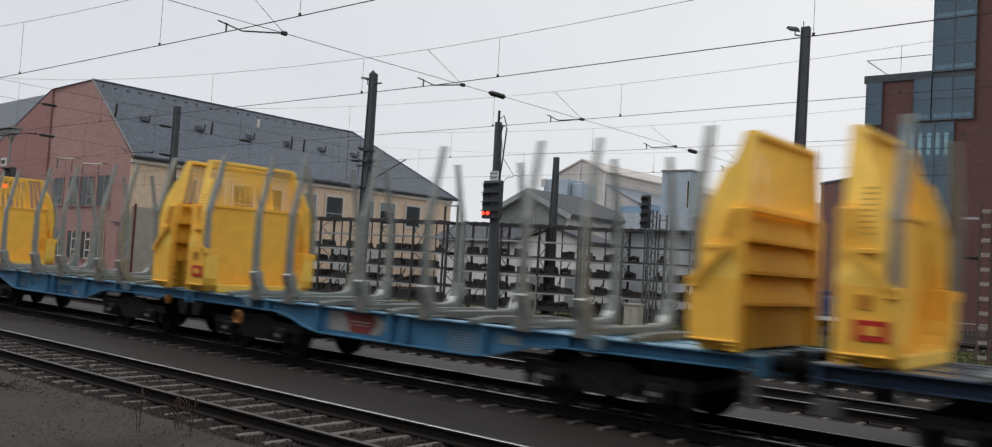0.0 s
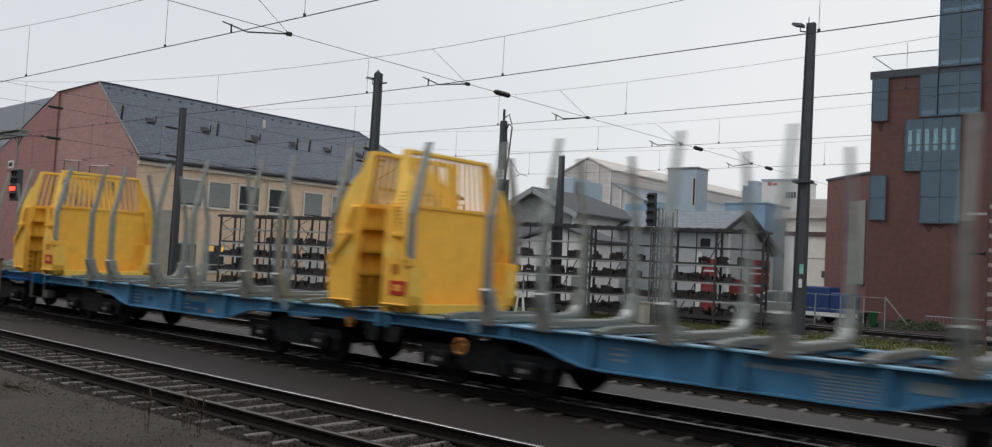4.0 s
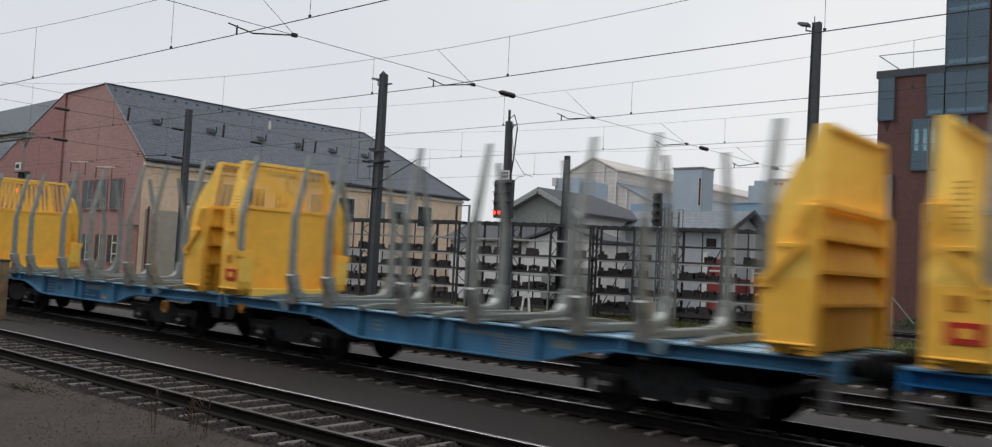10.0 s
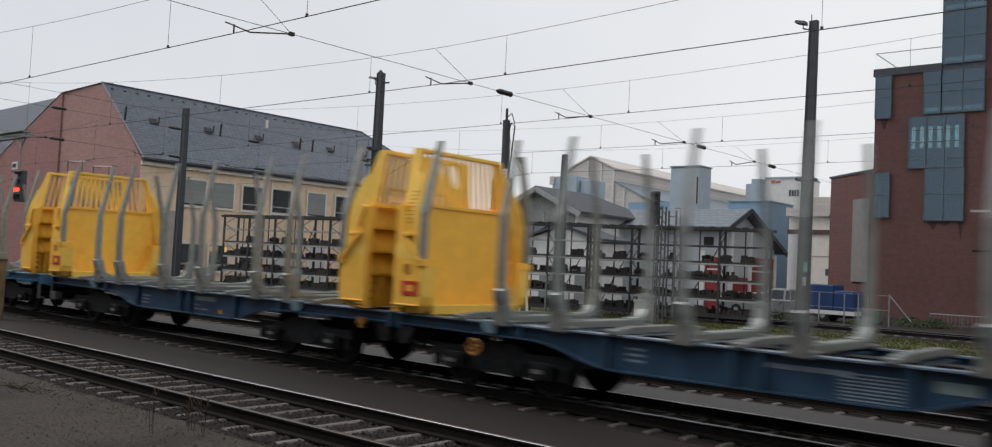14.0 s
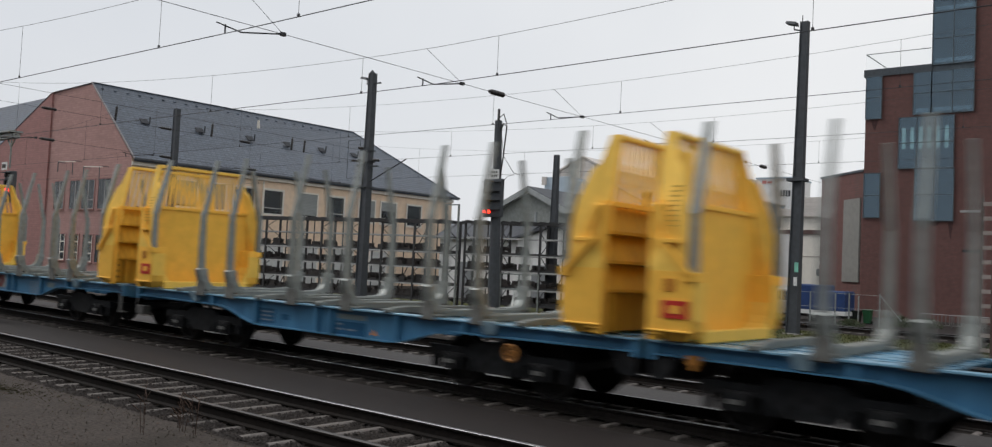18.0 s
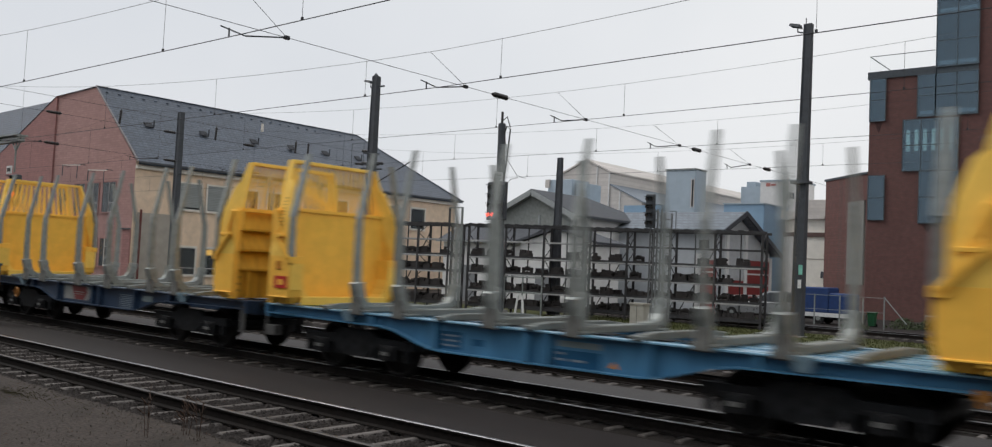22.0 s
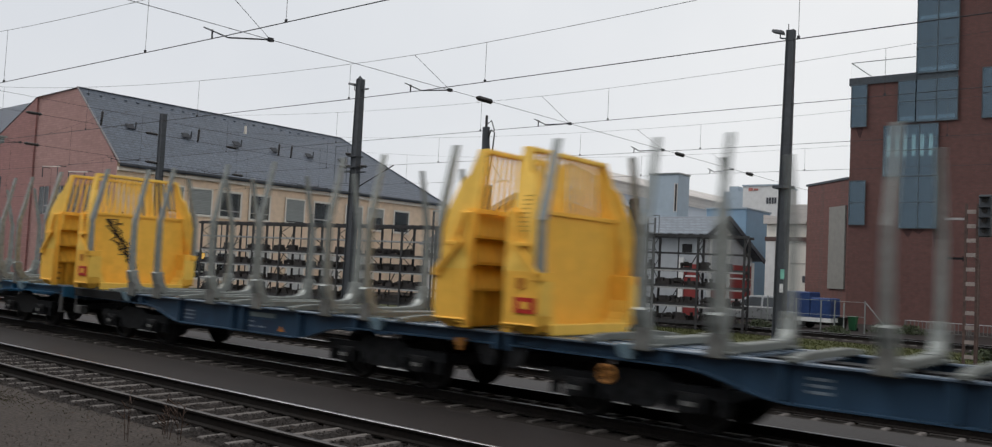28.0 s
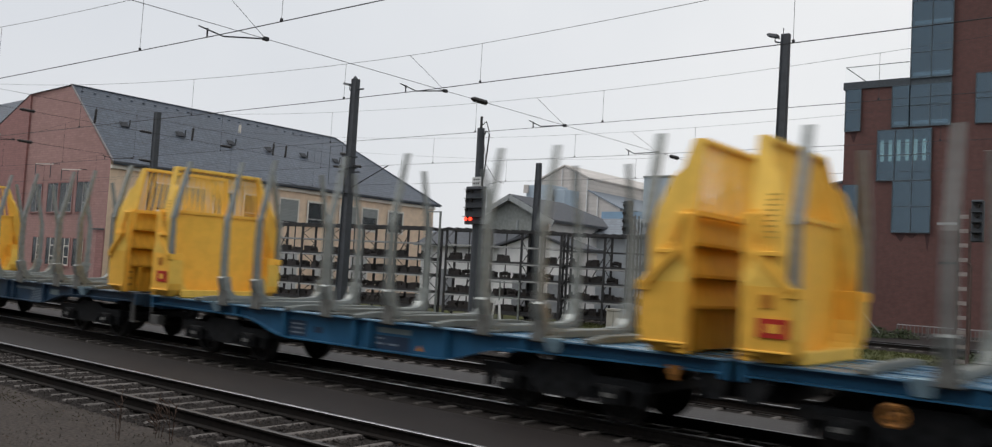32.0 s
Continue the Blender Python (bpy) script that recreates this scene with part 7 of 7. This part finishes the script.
# weeds in the foreground
for i, (x, y, h) in enumerate(((-9.62, 5.36, 0.55), (-9.45, 5.78, 0.5), (-9.2, 5.8, 0.5), (-9.9, 6.0, 0.3))):
    weed(x, y, h, 70 + i)

# ---------------- sleepers and loose stones ----------------
sleeper_mesh = sleeper_shape(1.13).mesh("sleeper", 0.015)
sleeper_mesh.materials.append(SLEEPER)
dark_sleeper_mesh = sleeper_mesh.copy()
dark_sleeper_mesh.materials.clear()
dark_sleeper_mesh.materials.append(DARKSLEEPER)
SPACING = 0.547
for t, y, x0, n in ((track_near, T1, -16.19 - 60 * SPACING, 100), (track_train, T2, -16.1 - 70 * SPACING, 112), (track_c, T3, -16.1 - 30 * SPACING, 66)):
    rn = random.Random(int(y * 7))
    for i in range(n):
        ob = new("sleeper", dark_sleeper_mesh if t is track_train else sleeper_mesh)
        ob.parent = t
        ob.matrix_basis = pose(x0 + i * SPACING, y + rn.uniform(-0.02, 0.02), rn.uniform(-0.006, 0.006), 0, 0, rn.uniform(-0.8, 0.8))
rest = Shape()
span = lambda a, z: [a + i * SPACING for i in range(int((z - a) / SPACING))]
for y, xs in ((T2, span(-260, -54.8) + span(7.2, 229)), (T4, span(-60, 20)), (T5, span(-60, 20)), (T6, span(-32, 28)), (T1, span(-109, -49.3) + span(5.9, 55)), (T3, span(-105, -32.8) + span(3.8, 55))):
    for x in xs:
        rest.box(x - 0.11, x + 0.11, y - 1.13, y + 1.13, -0.29, -0.166)
me = bpy.data.meshes.new("sleepers")
me.from_pydata(rest.v, [], rest.f)
me.materials.append(SLEEPER)
tagged(new("sleepers", me), "rows of weathered sleepers on the far tracks", "sleepers", kind="stuff")
st = Shape()
rn = random.Random(21)
for i in range(26000):
    x = rn.uniform(-26, 1.5)
    y = T1 + rn.uniform(-1.24, 1.5)
    if abs(abs(y - T1) - RAIL) < 0.1:
        continue
    r = rn.uniform(0.012, 0.035)
    z = -0.19 + rn.uniform(0, 0.022) if abs(y - T1) < 1.2 else -0.19
    if abs(y - T1) < 1.13 and abs((x + 16.19 + SPACING / 2) % SPACING - SPACING / 2) < rn.uniform(0.03, 0.09):
        continue
    k = len(st.v)
    a = rn.uniform(0, 1.5)
    c, s = math.cos(a) * r, math.sin(a) * r
    st.v += [(x + c, y + s, z), (x - s, y + c, z), (x - c, y - s, z + r * 0.2), (x + s, y - c, z), (x + rn.uniform(-0.3, 0.3) * r, y + rn.uniform(-0.3, 0.3) * r, z + r * rn.uniform(0.5, 1.0))]
    st.f += [(k, k + 1, k + 4), (k + 1, k + 2, k + 4), (k + 2, k + 3, k + 4), (k + 3, k, k + 4)]
me = bpy.data.meshes.new("loose_stones")
me.from_pydata(st.v, [], st.f)
me.materials.append(STONE)
tagged(new("loose_stones", me), "loose dark ballast stones between the sleepers", "stones", kind="stuff")


PEBBLE = material("pale_grit", (0.082, 0.071, 0.062), 0.9, grain=0.5, size=20, bump=0.1, spec=0.12)
pb = Shape()
rn = random.Random(33)
for i in range(9000):
    x, y = rn.uniform(-17, -4), rn.uniform(2.2, 6.25)
    near = max(0.0, 1 - math.hypot((x + 10.6) / 1.9, (y - 4.4) / 0.9))
    if rn.random() > 0.16 + 0.8 * near + (0.35 if y > 5.75 else 0):
        continue
    r = rn.uniform(0.005, 0.015) * (2.0 if rn.random() < 0.06 else 1)
    k = len(pb.v)
    a = rn.uniform(0, 1.5)
    co, si = math.cos(a) * r, math.sin(a) * r * 0.8
    pb.v += [(x + co, y + si, -0.19), (x - si, y + co, -0.19), (x - co, y - si, -0.19), (x + si, y - co, -0.19), (x, y, -0.178 + r * rn.uniform(0.3, 0.8))]
    pb.f += [(k, k + 1, k + 4), (k + 1, k + 2, k + 4), (k + 2, k + 3, k + 4), (k + 3, k, k + 4)]
me = bpy.data.meshes.new("grit")
me.from_pydata(pb.v, [], pb.f)
me.materials.append(PEBBLE)
tagged(new("grit", me), "scattered pale grit on the compacted earth", "grit", kind="stuff")


# low moss and fallen leaves on the earth
ms = Shape()
lv = Shape()
rn = random.Random(44)
for i in range(1300):
    a, q = rn.uniform(0, 6.28), rn.gauss(0, 0.7)
    x, y = -14.0 + math.cos(a) * q * 1.4, 5.6 + math.sin(a) * q * 0.45
    h, w = rn.uniform(0.004, 0.014), rn.uniform(0.006, 0.018)
    k = len(ms.v)
    ms.v += [(x - w, y, -0.19), (x + w, y + w, -0.19), (x + rn.uniform(-0.02, 0.02), y, -0.185 + h)]
    ms.f.append((k, k + 1, k + 2))
for i in range(260):
    x, y = rn.uniform(-15, -7.5), rn.uniform(3.8, 6.2)
    a, r = rn.uniform(0, 6.28), rn.uniform(0.012, 0.03)
    co, si = math.cos(a) * r, math.sin(a) * r
    lv.add([(x + co, y + si, -0.168), (x - si * 0.5, y + co * 0.5, -0.176 + rn.uniform(0, 0.012)), (x - co, y - si, -0.17), (x + si * 0.5, y - co * 0.5, -0.176 + rn.uniform(0, 0.012))], [(0, 1, 2, 3)])
for nm, sh, mt, lab in (("moss", ms, material("olive_moss", (0.07, 0.066, 0.026), 0.9, grain=0.4, size=15, bump=0.0), "low green moss patch on the compacted earth"), ("fallen_leaves", lv, STEM, "scattered dry brown leaves on the earth")):
    me = bpy.data.meshes.new(nm)
    me.from_pydata(sh.v, [], sh.f)
    me.materials.append(mt)
    tagged(new(nm, me), lab, nm.replace("_", " "), kind="stuff")


# ---------------- what moves ----------------
def gone(t):
    """How far the train has gone, counted from 16 s."""
    u = t - 16
    return V0 * u + V1 * u * u + V2 * u ** 3


# play in the couplings, wagon by wagon
SLACK = {12: -0.10, 11: -0.12, 10: -0.10, 6: 0.05, -2: 0.10, -3: 0.05}
V0, V1, V2 = 8.04608, -0.008778, -0.000116


def motions():
    for k, w in TRAIN.items():
        walk(w, [(t, pose(MIDDLE[k % 2] * K + k * PITCH + SLACK.get(k, 0.0) + gone(t), T2, 0)) for t in range(0, 33, 2)])
    # the wheels roll along: every wheelset at the same end of its bogie turns alike
    total = gone(32) - gone(0)
    n = int(total / WHEEL_R / radians(80)) + 1
    for e, sets in WHEELSETS.items():
        rows = []
        for i in range(n + 1):
            t = 32.0 * i / n
            rows.append((t, pose(e * AXLE, 0, WHEEL_R, 0, math.degrees((gone(t) - gone(0)) / WHEEL_R) % 360, 0)))
        walk(sets[0], rows)
        done = sets[0].animation_data
        for ws in sets[1:]:
            ws.rotation_mode = "QUATERNION"
            ws.animation_data_create()
            ws.animation_data.action = done.action
            ws.animation_data.action_slot = done.action_slot


motions()
